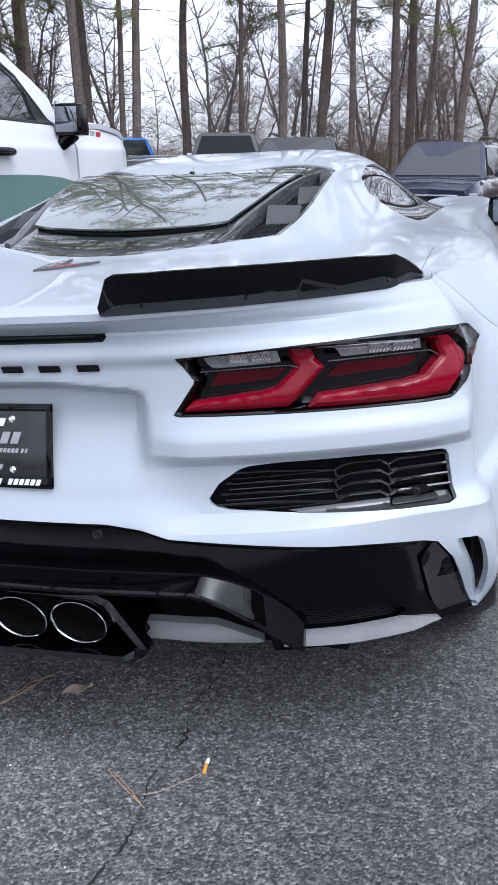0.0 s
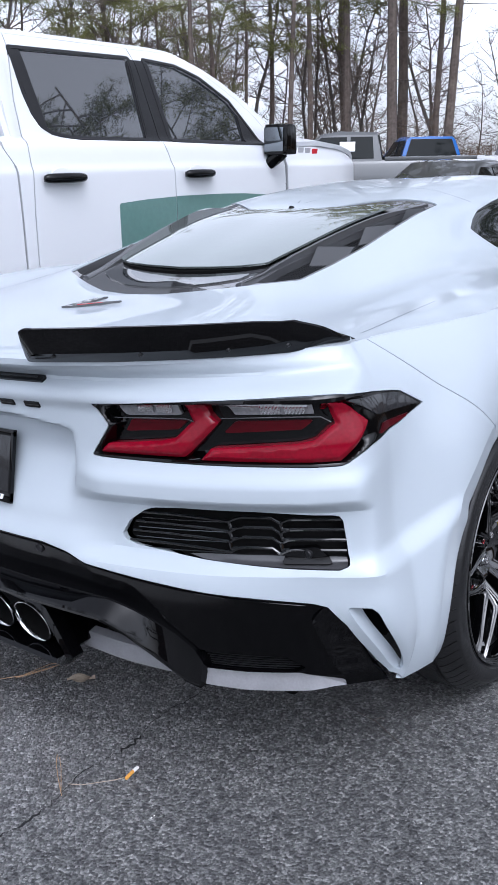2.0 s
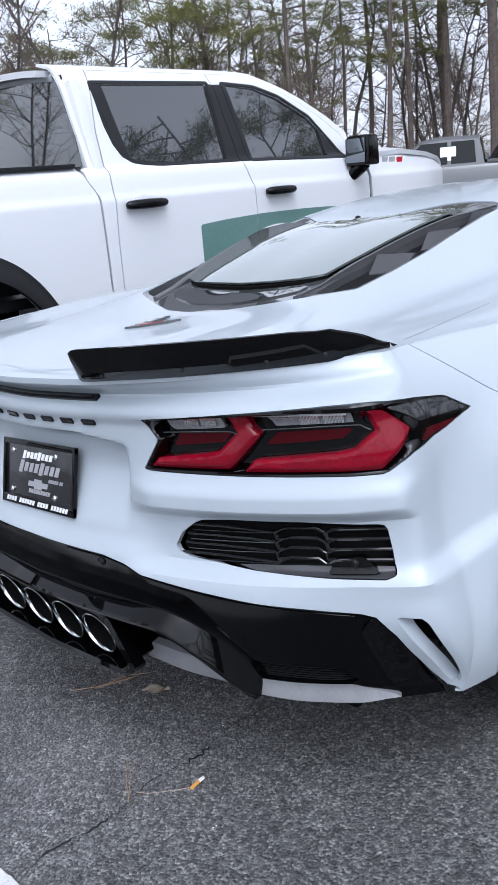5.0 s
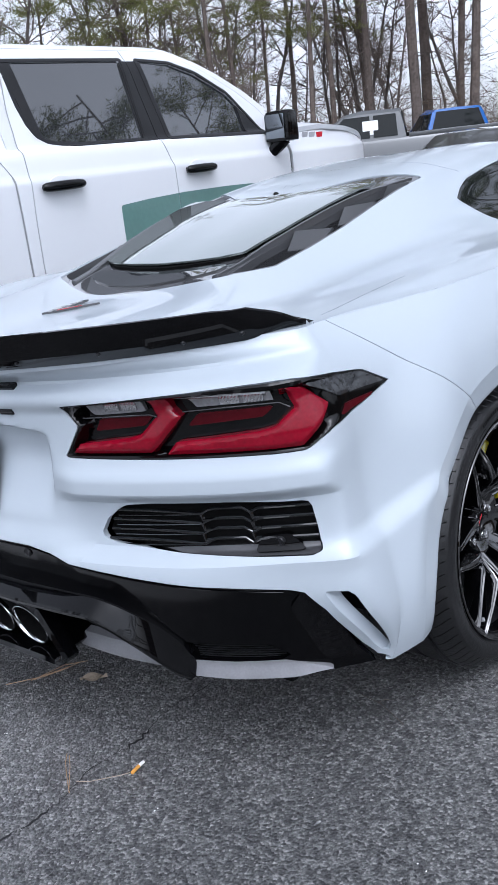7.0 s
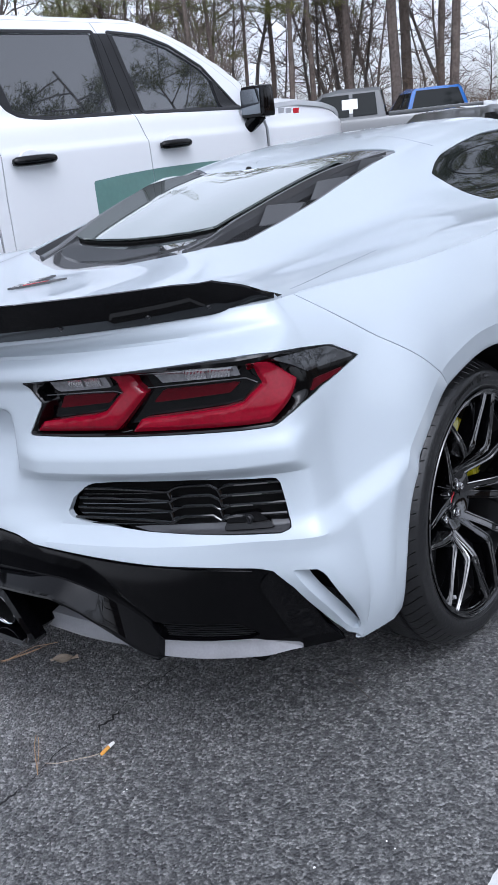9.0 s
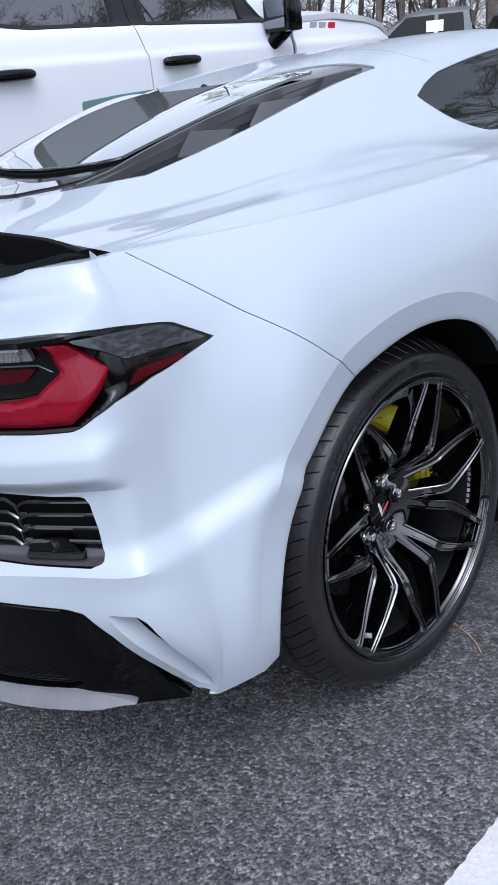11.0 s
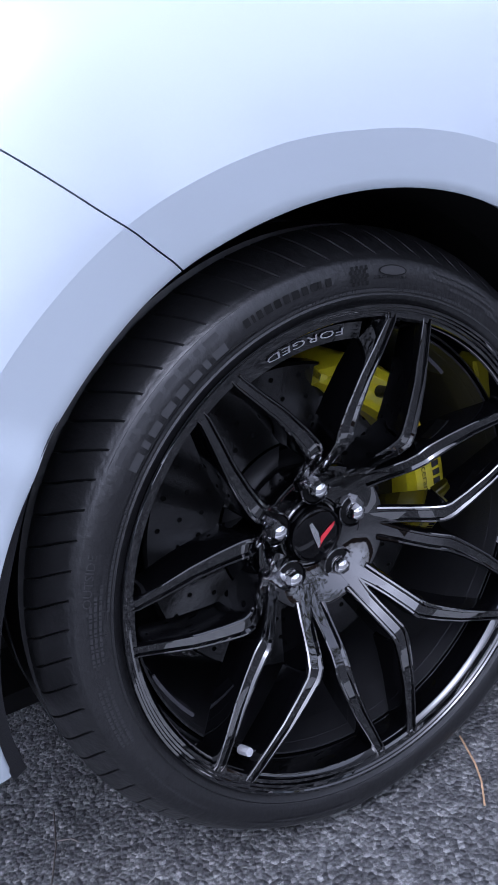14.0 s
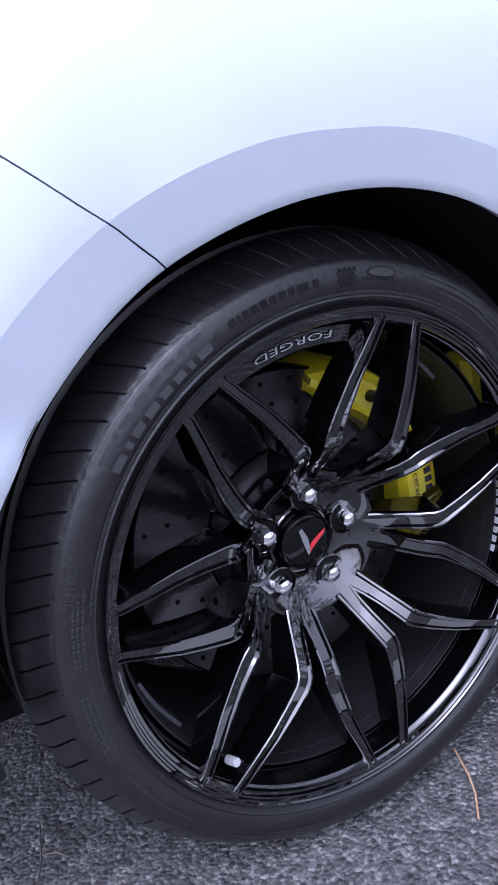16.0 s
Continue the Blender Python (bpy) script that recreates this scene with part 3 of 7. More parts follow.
for sx in (1, -1):
    seam([(sx * .7735, -.42), (sx * .775, -.3), (sx * .776, -.10)], .0011)
    seam([(sx * .015, .56), (sx * .03, .60)], .0015)
    seam([(sx * .30, .80), (sx * .36, .82), (sx * .40, .84), (sx * .437, .885)], .0013)
seam([(-.30, .80), (.30, .80)], .0011)
for flip in (False, True):
    window_patch("side_window", SIDE_GLASS, "dark tinted side glass", GLASS, flip)
v, f = patch(lid, grid(-.68, .68, .03), grid(1.6, 2.57, .03), [grown(both_sides(SCREEN), .004)], lift=-.004, thick=.006)
mesh_object("windscreen", v, f, GLASS, car)

# rear hatch: frame, glass, louvres
SLATBED = [(.300, -.128), (.352, -.104), (.398, -.070), (.414, .06), (.421, .2), (.418, .43), (.409, .640), (.398, .575), (.382, .47), (.352, .29), (.322, .115), (.300, -.01)]
v, f = patch(lid, grid(-.45, .45, .010), grid(-.28, .72, .010), [grown(both_sides(HATCH_OUT), -.0015), outside(SLATBED), outside(mirrored(SLATBED))], lift=-.003, thick=.034)
hatch = mesh_object("hatch_frame", v, f, GREYTRIM, car, "gloss grey-black hatch frame")
PANE = [(0, -.062), (.12, -.056), (.20, -.042), (.262, -.018), (.292, .108), (.326, .29), (.362, .47), (.370, .508), (.345, .506), (.165, .440), (.12, .432), (0, .432)]
swell = lambda y: .013 * np.clip(1 - ((np.asarray(y, float) - .22) / .29) ** 2, 0, 1)


def pane_surface(x, y):
    """The rear glass: almost flat across, level with the rails."""
    x, y = np.broadcast_arrays(np.asarray(x, float), np.asarray(y, float))
    return np.stack([x, y, top_z(np.full_like(x, .30), y) + .002 + .017 * (1 - (x / .36) ** 2) + swell(y)], -1)


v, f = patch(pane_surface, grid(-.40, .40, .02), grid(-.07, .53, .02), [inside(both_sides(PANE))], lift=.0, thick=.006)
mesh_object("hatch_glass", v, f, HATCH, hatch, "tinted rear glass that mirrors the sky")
FOOT = [(0, -.185), (.09, -.178), (.185, -.140), (.238, -.105), (.246, -.066), (.19, -.062), (.12, -.076), (0, -.082)]
v, f = patch(lid, grid(-.26, .26, .012), grid(-.20, -.05, .008), [inside(both_sides(FOOT))], lift=.0012, thick=.004)
mesh_object("lower_glass", v, f, TRUCKGLASS, hatch, "dark lower strip of the rear glass")
LIP = [(0, -.066), (.10, -.062), (.19, -.048), (.245, -.022), (.262, -.006), (.245, -.002), (.185, -.026), (.10, -.041), (0, -.046)]
v, f = patch(lid, grid(-.28, .28, .008), grid(-.075, .01, .005), [inside(both_sides(LIP))], lift=.0055, thick=.012)
mesh_object("lip", v, f, CAVITY, hatch, "curved black lip under the glass")
for flip in (False, True):
    sx = -1 if flip else 1
    # raised rail between the glass and the louvres
    rail = [(.276, -.150), (.286, -.09), (.302, .02), (.320, .115), (.350, .29), (.380, .47), (.396, .575), (.404, .64)]
    yy = np.linspace(-.150, .64, 60)
    xx = curve([(q[1], q[0]) for q in rail])(yy)
    rows = []
    for x, y in zip(xx, yy):
        z = float(top_z(x, y) + swell(y))
        rows.append([(sx * (x - .018), y, z - .001), (sx * (x - .015), y, z + .003), (sx * (x - .004), y, z + .006), (sx * x, y, z + .004), (sx * (x + .001), y, z - .045), (sx * (x - .012), y, z - .045)])
    v, f = loft(rows)
    mesh_object("rail", v, f if flip else [q[::-1] for q in f], GREYTRIM, hatch, "gloss grey rail beside the glass", sharp=25)
    v, f = patch(lid, grid(.27, .44, .008), grid(-.15, .67, .012), [grown(SLATBED, .006)], lift=-.026, thick=0, mirror=flip)
    tray = mesh_object("louvre_tray", v, f, CAVITY, hatch, "black mesh tray of the hatch louvres")
    for (xa, ya), (xb, yb), drop in (((.330, .120), (.409, .180), .024), ((.376, .300), (.418, .395), .022), ((.399, .505), (.412, .600), .020)):
        ta, tb = Vector((xa, ya, float(top_z(xa, ya)) + .012)), Vector((xb, yb, float(top_z(xb, yb)) + .003))
        ba, bb = Vector((xa + .004, ya - .052, float(top_z(xa, ya - .052)) - drop)), Vector((xb + .002, yb - .080, float(top_z(xb, yb - .080)) - drop))
        bm = bmesh.new()
        quad = [ba, bb, tb, ta]
        lo, hi = [bm.verts.new(p) for p in quad], [bm.verts.new(p + Vector((0, .012, -.004))) for p in quad]
        bm.faces.new(lo), bm.faces.new(hi[::-1])
        for i in range(4):
            bm.faces.new((lo[(i + 1) % 4], lo[i], hi[i], hi[(i + 1) % 4]))
        bmesh.ops.bevel(bm, geom=list(bm.edges), offset=.0012, segments=1, affect="EDGES")
        if flip:
            bmesh.ops.scale(bm, vec=(-1, 1, 1), verts=bm.verts)
        part("vane", bm, VANE, tray, "dark grey louvre vane", sharp=20)
    bm = bmesh.new()
    for i in range(72):
        y0 = -.125 + i * .0105
        xr = float(np.interp(y0, [-.104, -.07, .06, .2, .43, .64], [.352, .398, .414, .421, .418, .409]))
        xl = float(np.interp(y0, [-.128, -.01, .115, .29, .47, .575, .64], [.300, .300, .322, .352, .382, .398, .409]))
        if xr - xl > .010:
            tube(bm, [(xl, y0, float(top_z(xl, y0)) - .024), (xr, y0 + .006, float(top_z(xr, y0 + .006)) - .024)], .0018, 4)
    for x0 in np.arange(.305, .42, .0085):
        ys_ = [y for y in np.linspace(-.12, .63, 60) if np.interp(y, [-.128, -.01, .115, .29, .47, .575, .64], [.300, .300, .322, .352, .382, .398, .409]) < x0 < np.interp(y, [-.104, -.07, .06, .2, .43, .64], [.352, .398, .414, .421, .418, .409])]
        if len(ys_) > 2:
            tube(bm, [(x0, y, float(top_z(x0, y)) - .0235) for y in ys_], .0018, 4)
    if flip:
        bmesh.ops.scale(bm, vec=(-1, 1, 1), verts=bm.verts)
    part("tray_mesh", bm, SATIN, tray)
# seams of the hatch skin
for sx in (1, -1):
    seam([(sx * .157, .438), (sx * .158, .503)], .002, hatch)

# roof camera, badge
bm = bmesh.new()
lathe(bm, [(0, .006), (.006, .006), (.009, .003), (.010, -.004)], 24, pose(0, .5, float(top_z(0, .5)), 0, -75, 90))
part("roof_camera", bm, GLOSS, car, "small round black camera")
bm = bmesh.new()
place = Matrix.Translation((.022, -.42, float(top_z(.022, -.42)) + .001)) @ pose(0, 0, 0, 4, 0, 0) @ Matrix.Diagonal((1.12, 1.6, 1, 1))
slab(bm, [(-.048, -.025), (-.02, -.012), (.045, .028), (.05, .034), (.01, .020), (-.02, .007)], .005, place, .001)
badge = part("badge", bm, GREYTRIM, car, "dark winged badge with chrome flag and thin red stripe")
bm = bmesh.new()
slab(bm, [(-.047, -.022), (-.046, .018), (-.034, .048), (-.022, .056), (-.022, .030), (-.016, .004)], .005, place, .001)
wing = part("wing", bm, GREYTRIM, badge)
for i in range(3):
    bm = bmesh.new()
    y = -.006 + .018 * i
    slab(bm, [(-.043 + .004 * i, y), (-.043 + .005 * i, y + .012), (-.027 + .002 * i, y + .016), (-.026 + .001 * i, y + .005)], .0062, place)
    part("flag_field", bm, CHROME, wing)
bm = bmesh.new()
slab(bm, [(-.022, -.009), (.020, .0145), (.018, .0175), (-.020, -.004)], .0062, place)
part("stripe", bm, REDENAMEL, badge, "red stripe")

# spoiler halves
base_y = lambda x: rear_y(x, TOP)
for flip in (1, -1):
    rows = []
    for x in np.concatenate([np.linspace(.285, .345, 6), np.linspace(.36, .748, 26), np.linspace(.752, .786, 8)]):
        h = np.interp(x, [.285, .325, .5, .7, .748, .786], [.016, .072, .070, .064, .058, .003])
        o = np.interp(x, [.285, .325, .748, .786], [.01, .058, .034, .0])
        y = float(base_y(x)) + .030 * float(smooth(.735, .785, x))
        zb = TOP - .004 + .013 * float(smooth(.74, .775, x))
        zf = float(top_z(x, y + .06))
        rows.append([(x, y - .004, zb), (x, y - .004 - o * .55, zb + h * .30), (x, y - .004 - o * .98, zb + h * .95), (x, y - .004 - o, zb + h), (x, y + .004 - o, zb + h + .001), (x, y + .022 - o * .4, zb + h * .45), (x, y + .055, zf - .003), (x, y + .05, zf - .012)])
    v, f = loft(rows)
    sp = mesh_object("spoiler", np.array(v) * (flip, 1, 1), f if flip > 0 else [q[::-1] for q in f], GLOSS, car, "gloss black rear spoiler blade", sharp=25)
    for x in (.36, .52, .655, .735):
        y, o, h = float(base_y(x)), float(np.interp(x, [.285, .325, .748, .778], [.01, .058, .034, .0])), .02
        bm = bmesh.new()
        lathe(bm, [(0, .003), (.003, .003), (.0045, 0), (.0045, -.006)], 12, Matrix.Translation((flip * x, y - .006 - o * .38, TOP + .012)) @ pose(0, 0, 0, 0, 20, 90 + 180))
        part("screw", bm, SATIN, sp)
v, f = patch(round_shell, grid(-.268, .268, .01), grid(.880, .894, .002), [lambda s, z: .268 - np.abs(s) - np.abs(z - .887) * .6], lift=.006, thick=.012)
strip = mesh_object("high_brake_light", v, f, GLOSS, car, "thin dark high brake light strip")
v, f = patch(round_shell, grid(-.25, .25, .01), grid(.8845, .8885, .002), [], lift=.0075, thick=.004)
mesh_object("lens", v, f, SMOKE, strip)

# raised name across the tail, as plain bars
for i in range(8):
    x = -.238 + i * .0678
    v, f = patch(round_shell, grid(x - .0185, x + .0185, .006), grid(.830, .8425, .003), [], lift=.004, thick=.006)
    mesh_object("name_bar", v, f, GLOSS, car)

# number plate with its frame; the writing as bars
tilt = math.degrees(math.atan2(.043, .148))
plate = part("number_plate", slab(bmesh.new(), [(-.15, -.072), (.15, -.072), (.15, .072), (-.15, .072)], .004, pose(-.019, -.797, .689, 90 - tilt + 2, 0, 0), .001), PLATE, car, "black dealer plate in a black frame")
PL = pose(-.019, -.797, .689, 90 - tilt + 2, 0, 0)
for nm, w, h, x, y, mt, d in (("frame_bar", .316, .014, 0, .072, GLOSS, .009), ("frame_bar", .316, .022, 0, -.068, GLOSS, .009), ("frame_bar", .010, .15, -.153, 0, GLOSS, .009), ("frame_bar", .010, .15, .153, 0, GLOSS, .009)):
    bm = bmesh.new()
    slab(bm, [(x - w / 2, y - h / 2), (x + w / 2, y - h / 2), (x + w / 2, y + h / 2), (x - w / 2, y + h / 2)], d, PL, .002)
    part(nm, bm, mt, plate)


def bars(rows, parent, m, mat, d):
    for x, y, w, h in rows:
        bm = bmesh.new()
        k = h * .2
        slab(bm, [(x - w / 2 - k, y - h / 2), (x + w / 2 - k, y - h / 2), (x + w / 2 + k, y + h / 2), (x - w / 2 + k, y + h / 2)], d, m)
        part("print_bar", bm, mat, parent)


bars([(-.062 + i * .0165, .044, .012, .020 if i in (0, 4) else .015) for i in range(8)], plate, PL, PRINTWHITE, .0052)
bars([(-.075 + i * .0225, .015, .016, .030 if i in (0, 4) else .022) for i in range(8)], plate, PL, PRINTGREY, .0052)
bars([(.05 + i * .0085, -.009, .006, .008) for i in range(5)] + [(.096 + i * .008, -.009, .005, .008) for i in range(2)], plate, PL, PRINTGREY, .0052)
bars([(-.035 + i * .0105, -.040, .008, .010) for i in range(9)], plate, PL, PRINTGREY, .0052)
bars([(-.128 + i * .0118, -.067, .0085, .011) for i in range(23) if i not in (4, 11, 16)], plate, PL, PRINTWHITE, .0102)
bm = bmesh.new()
slab(bm, [(-.045, -.029), (-.04, -.017), (-.018, -.017), (-.016, -.011), (.016, -.011), (.018, -.017), (.045, -.017), (.04, -.029), (.018, -.029), (.016, -.034), (-.016, -.034), (-.018, -.029)], .0052, PL)
part("emblem_shape", bm, PRINTGREY, plate)
for x, y in ((-.115, .05), (.075, .05), (-.115, -.045), (.075, -.045)):
    bm = bmesh.new()
    lathe(bm, [(0, .0085), (.004, .0085), (.007, .006), (.007, .0)], 16, PL @ Matrix.Translation((x, y, 0)) @ pose(0, 0, 0, 0, -90, 0))
    part("plate_screw", bm, CHROME, plate)


# tail lamps: a black bowl with raised red blades, recessed bars and clear lenses
def lamp(flip):
    def piece(name, outline, mat, parent, lift, thick=.01, label="", step=.007, grow=0):
        us, vs = [p[0] for p in outline], [p[1] for p in outline]
        v, f = patch(shell, grid(min(us) - .006, max(us) + .006, step), grid(min(vs) - .006, max(vs) + .006, min(step, .004)), [grown(outline, grow)], lift=lift, thick=thick, mirror=flip)
        return mesh_object(name, v, f, mat, parent, label, sharp=30)
    rim = inside(LAMP)
    body = piece("tail_lamp", LAMP, HOUSING, car, lambda s, z: -.001 - .031 * smooth(.004, .018, rim(s, z)) * smooth(.94, .85, s), .02, "dual-element red tail lamp in a gloss black housing", .004, -.0015)

    f1 = outside(LAMP, .0095)
    v, f = patch(shell, grid(.365, 1.10, .003), grid(.73, .875, .002), [grown(LAMP, .0035), f1], lift=.0022, thick=.022, mirror=flip)
    mesh_object("lamp_rim", v, f, GLOSS, body)

    def blade(outline):
        f0 = inside(outline)
        piece("red_blade", outline, RED, body, lambda s, z: -.006 - .011 * smooth(.765, .85, z) + .007 * np.clip(f0(s, z) / .007, 0, 1), .022, "glossy red light blade", .003)
    blade([(.393, .752), (.412, .769), (.53, .780), (.556, .786), (.590, .818), (.570, .853), (.601, .854), (.638, .814), (.588, .762), (.574, .752)])
    blade([(.606, .748), (.625, .769), (.770, .778), (.806, .785), (.846, .812), (.832, .858), (.876, .852), (.928, .809), (.870, .763), (.850, .746)])
    piece("inner_bar", [(.440, .790), (.455, .813), (.575, .815), (.555, .798)], DEEPRED, body, -.026, label="dark red inner light bar")
    piece("inner_bar", [(.641, .793), (.665, .815), (.800, .817), (.780, .800)], DEEPRED, body, -.026, label="dark red inner light bar")
    for line in ([(.425, .8185), (.575, .8215), (.590, .8165)], [(.640, .8235), (.812, .8255), (.832, .815)], [(.40, .7445), (.58, .7445), (.600, .748)]):
        p = shell(np.array([q[0] for q in line]), np.array([q[1] for q in line]))
        bm = bmesh.new()
        tube(bm, [((-1 if flip else 1) * q[0], q[1] + .010, q[2]) for q in p], .0011, 5)
        part("lamp_edge", bm, GREYTRIM, body)
    for outline, label, x0, x1 in (([(.412, .850), (.551, .856), (.566, .826), (.450, .822)], "clear reversing lamp lens", .478, .552), ([(.626, .857), (.792, .861), (.806, .829), (.668, .828)], "clear turn lamp lens", .712, .79)):
        lens = piece("clear_lens", outline, LENS, body, -.020, label=label)
        for i in range(2):
            a0 = x0 + (x1 - x0) * .52 * i
            v, f = patch(shell, np.linspace(a0, a0 + (x1 - x0) * .44, 13), np.linspace(.8295, .850, 9), [], lift=lambda s, z: -.0165 + .0012 * ((np.round((s - a0) / ((x1 - x0) * .44) * 12) + np.round((z - .8295) / .0205 * 8)) % 2), thick=.004, mirror=flip)
            mesh_object("reflector", v, f, FACET, lens, "faceted silver reflector", flat=True)
    piece("side_marker", [(.919, .772), (.955, .800), (1.064, .799), (1.036, .787), (1.002, .781), (.958, .777)], DEEPRED, body, .0025, .012, "dark red side marker lens", .004, -.004)
    piece("corner_glass", [(.883, .854), (.942, .813), (1.080, .807), (1.034, .835), (1.016, .840)], SMOKE, body, .001, .014, "smoked grey corner lens")
    return body


lamp(False)
lamp(True)


# side vents in the bumper
def vent(flip):
    us = grid(.41, .845, .006)
    v, f = patch(shell, us, grid(.535, .66, .006), [grown(VENT, -.001)], lift=-.028, thick=.0, mirror=flip)
    back = mesh_object("bumper_vent", v, f, CAVITY, car, "gloss black honeycomb vent in the bumper")
    f0, f1 = inside(VENT), outside(VENT, .009)
    v, f = patch(shell, grid(.41, .845, .003), grid(.53, .665, .0022), [lambda a, b: f0(a, b) + .002, f1], lift=.0015, thick=.03, mirror=flip)
    mesh_object("vent_rim", v, f, HOUSING, back)
    sx = -1 if flip else 1

    def rib(pts, r=.003, lift=.008, sides=6):
        p = shell(np.array([q[0] for q in pts]), np.array([q[1] for q in pts]))
        bm = bmesh.new()
        tube(bm, [(sx * a[0], a[1] + lift, a[2]) for a in p], r, sides)
        part("vent_rib", bm, RIM, back)
    rows = [.636, .616, .596, .576]
    for i, z in enumerate(rows):
        rib([(.462 - .008 * i, z - .004), (.53, z - .003), (.60, z - .006), (.645, z - .010)], .0030, .006)
        rib([(.47 - .008 * i, z - .014), (.55, z - .012), (.64, z - .010)], .0016, .004, 4)
        rib([(.645, z - .010), (.660, z - .002), (.672, z + .001), (.722, z + .001), (.736, z - .009), (.750, z - .002), (.762, z - .001), (.832, z - .003)], .0032, .005)
    for x, z in [(.645, .606), (.645, .586), (.736, .607), (.736, .587), (.645, .626), (.736, .627)]:
        rib([(x, z), (x + .003, z - .012), (x + .015, z - .012)], .0042, .006)
    v, f = patch(shell, grid(.56, .845, .008), grid(.543, .562, .004), [grown(VENT, -.003), lambda s, z: .562 + .02 * (s - .7) - z], lift=lambda s, z: -.016 + .012 * smooth(.56, .545, z), thick=.02, mirror=flip)
    mesh_object("vent_floor", v, f, VENTFLOOR, back)
    p = shell(np.array([.782]), np.array([.568]))[0]
    v, f = patch(shell, grid(.735, .825, .006), grid(.55, .585, .005), [inside([(.742, .553), (.752, .578), (.80, .582), (.818, .553)])], lift=-.003, thick=.02, mirror=flip)
    mesh_object("sensor_plate", v, f, GLOSS, back)
    bm = bmesh.new()
    lathe(bm, [(0, .001), (.006, .001), (.008, .003), (.0095, .001), (.0095, -.01)], 20, Matrix.Translation((sx * p[0], p[1] + .003, p[2])) @ pose(0, 0, 0, 0, 0, -90))
    part("parking_sensor", bm, SATIN, back)
    return back


vent(False)
vent(True)

# the slots beside the rear wheels: a strut's inner face, then a dark duct
for flip in (False, True):
    v, f = patch(shell, grid(.82, .92, .006), grid(.28, .48, .006), [grown(SLOT, .006)], lift=-.10, thick=0, mirror=flip)
    slot = mesh_object("air_slot", v, f, CAVITY, car, "dark air outlet slot")
    edge = shell(np.interp(np.linspace(0, 1, 16), [0, .4, .85, 1], [.840, .853, .866, .877]), np.interp(np.linspace(0, 1, 16), [0, .4, .85, 1], [.474, .40, .318, .294]))
    top = shell(np.linspace(.840, .874, 6), np.linspace(.474, .471, 6))
    for nm, e, d, mt in (("strut_face", edge, (.004, .034, -.004), WHITE), ("slot_roof", top, (-.004, .09, -.012), WHITE)):
        rows = [e + np.array(d) * k for k in (0, .12, 1)]
        v, f = loft(rows, False, False)
        back = [(q[0], q[3], q[2], q[1]) for q in f]
        mesh_object(nm, np.array(v) * (-1 if flip else 1, 1, 1), f if (nm == "strut_face") == flip else back, mt, slot)

# rounded shoulder where the upper body meets the sides
for flip in (1, -1):
    bm = bmesh.new()
    q = shell(grid(1.04, 2.6, .03), np.full(len(grid(1.04, 2.6, .03)), TOP))
    tube(bm, [(flip * (a[0] - .0015), a[1], a[2] - .0012) for a in q], .0026, 8)
    part("shoulder_bead", bm, WHITE, car)

# ---- lower tail: black diffuser, exhaust ----
end_s = lambda z: np.interp(z, [.25, .29, .33, .37, .43, .476], [.88, .864, .850, .843, .834, .816])
_s = np.linspace(0, .87, 200)
_edge = np.maximum(low_edge(np.minimum(_s, .80)), .470)
_top = shell(_s, _edge)
# the panel follows a smooth curve under the white skin
_fit = np.polyfit(_s ** 2, _top[:, 1], 4)


def diffuser_face(s, z):
    """The lower tail's panel: leans forward towards the ground."""
    s, z = np.broadcast_arrays(np.asarray(s, float), np.asarray(z, float))
    a = np.minimum(np.abs(s), .87)
    x, zt = np.interp(a, _s, _top[:, 0]), np.interp(a, _s, _edge)
    y = np.polyval(_fit, a ** 2) + .006 + .20 * np.maximum(zt - z, 0) + .35 * np.maximum(a - .775, 0) * np.clip((zt - z) / .1, 0, 1)
    return np.stack([x * np.sign(s + 1e-12) + (s - np.clip(s, -.87, .87)), y, z], -1)


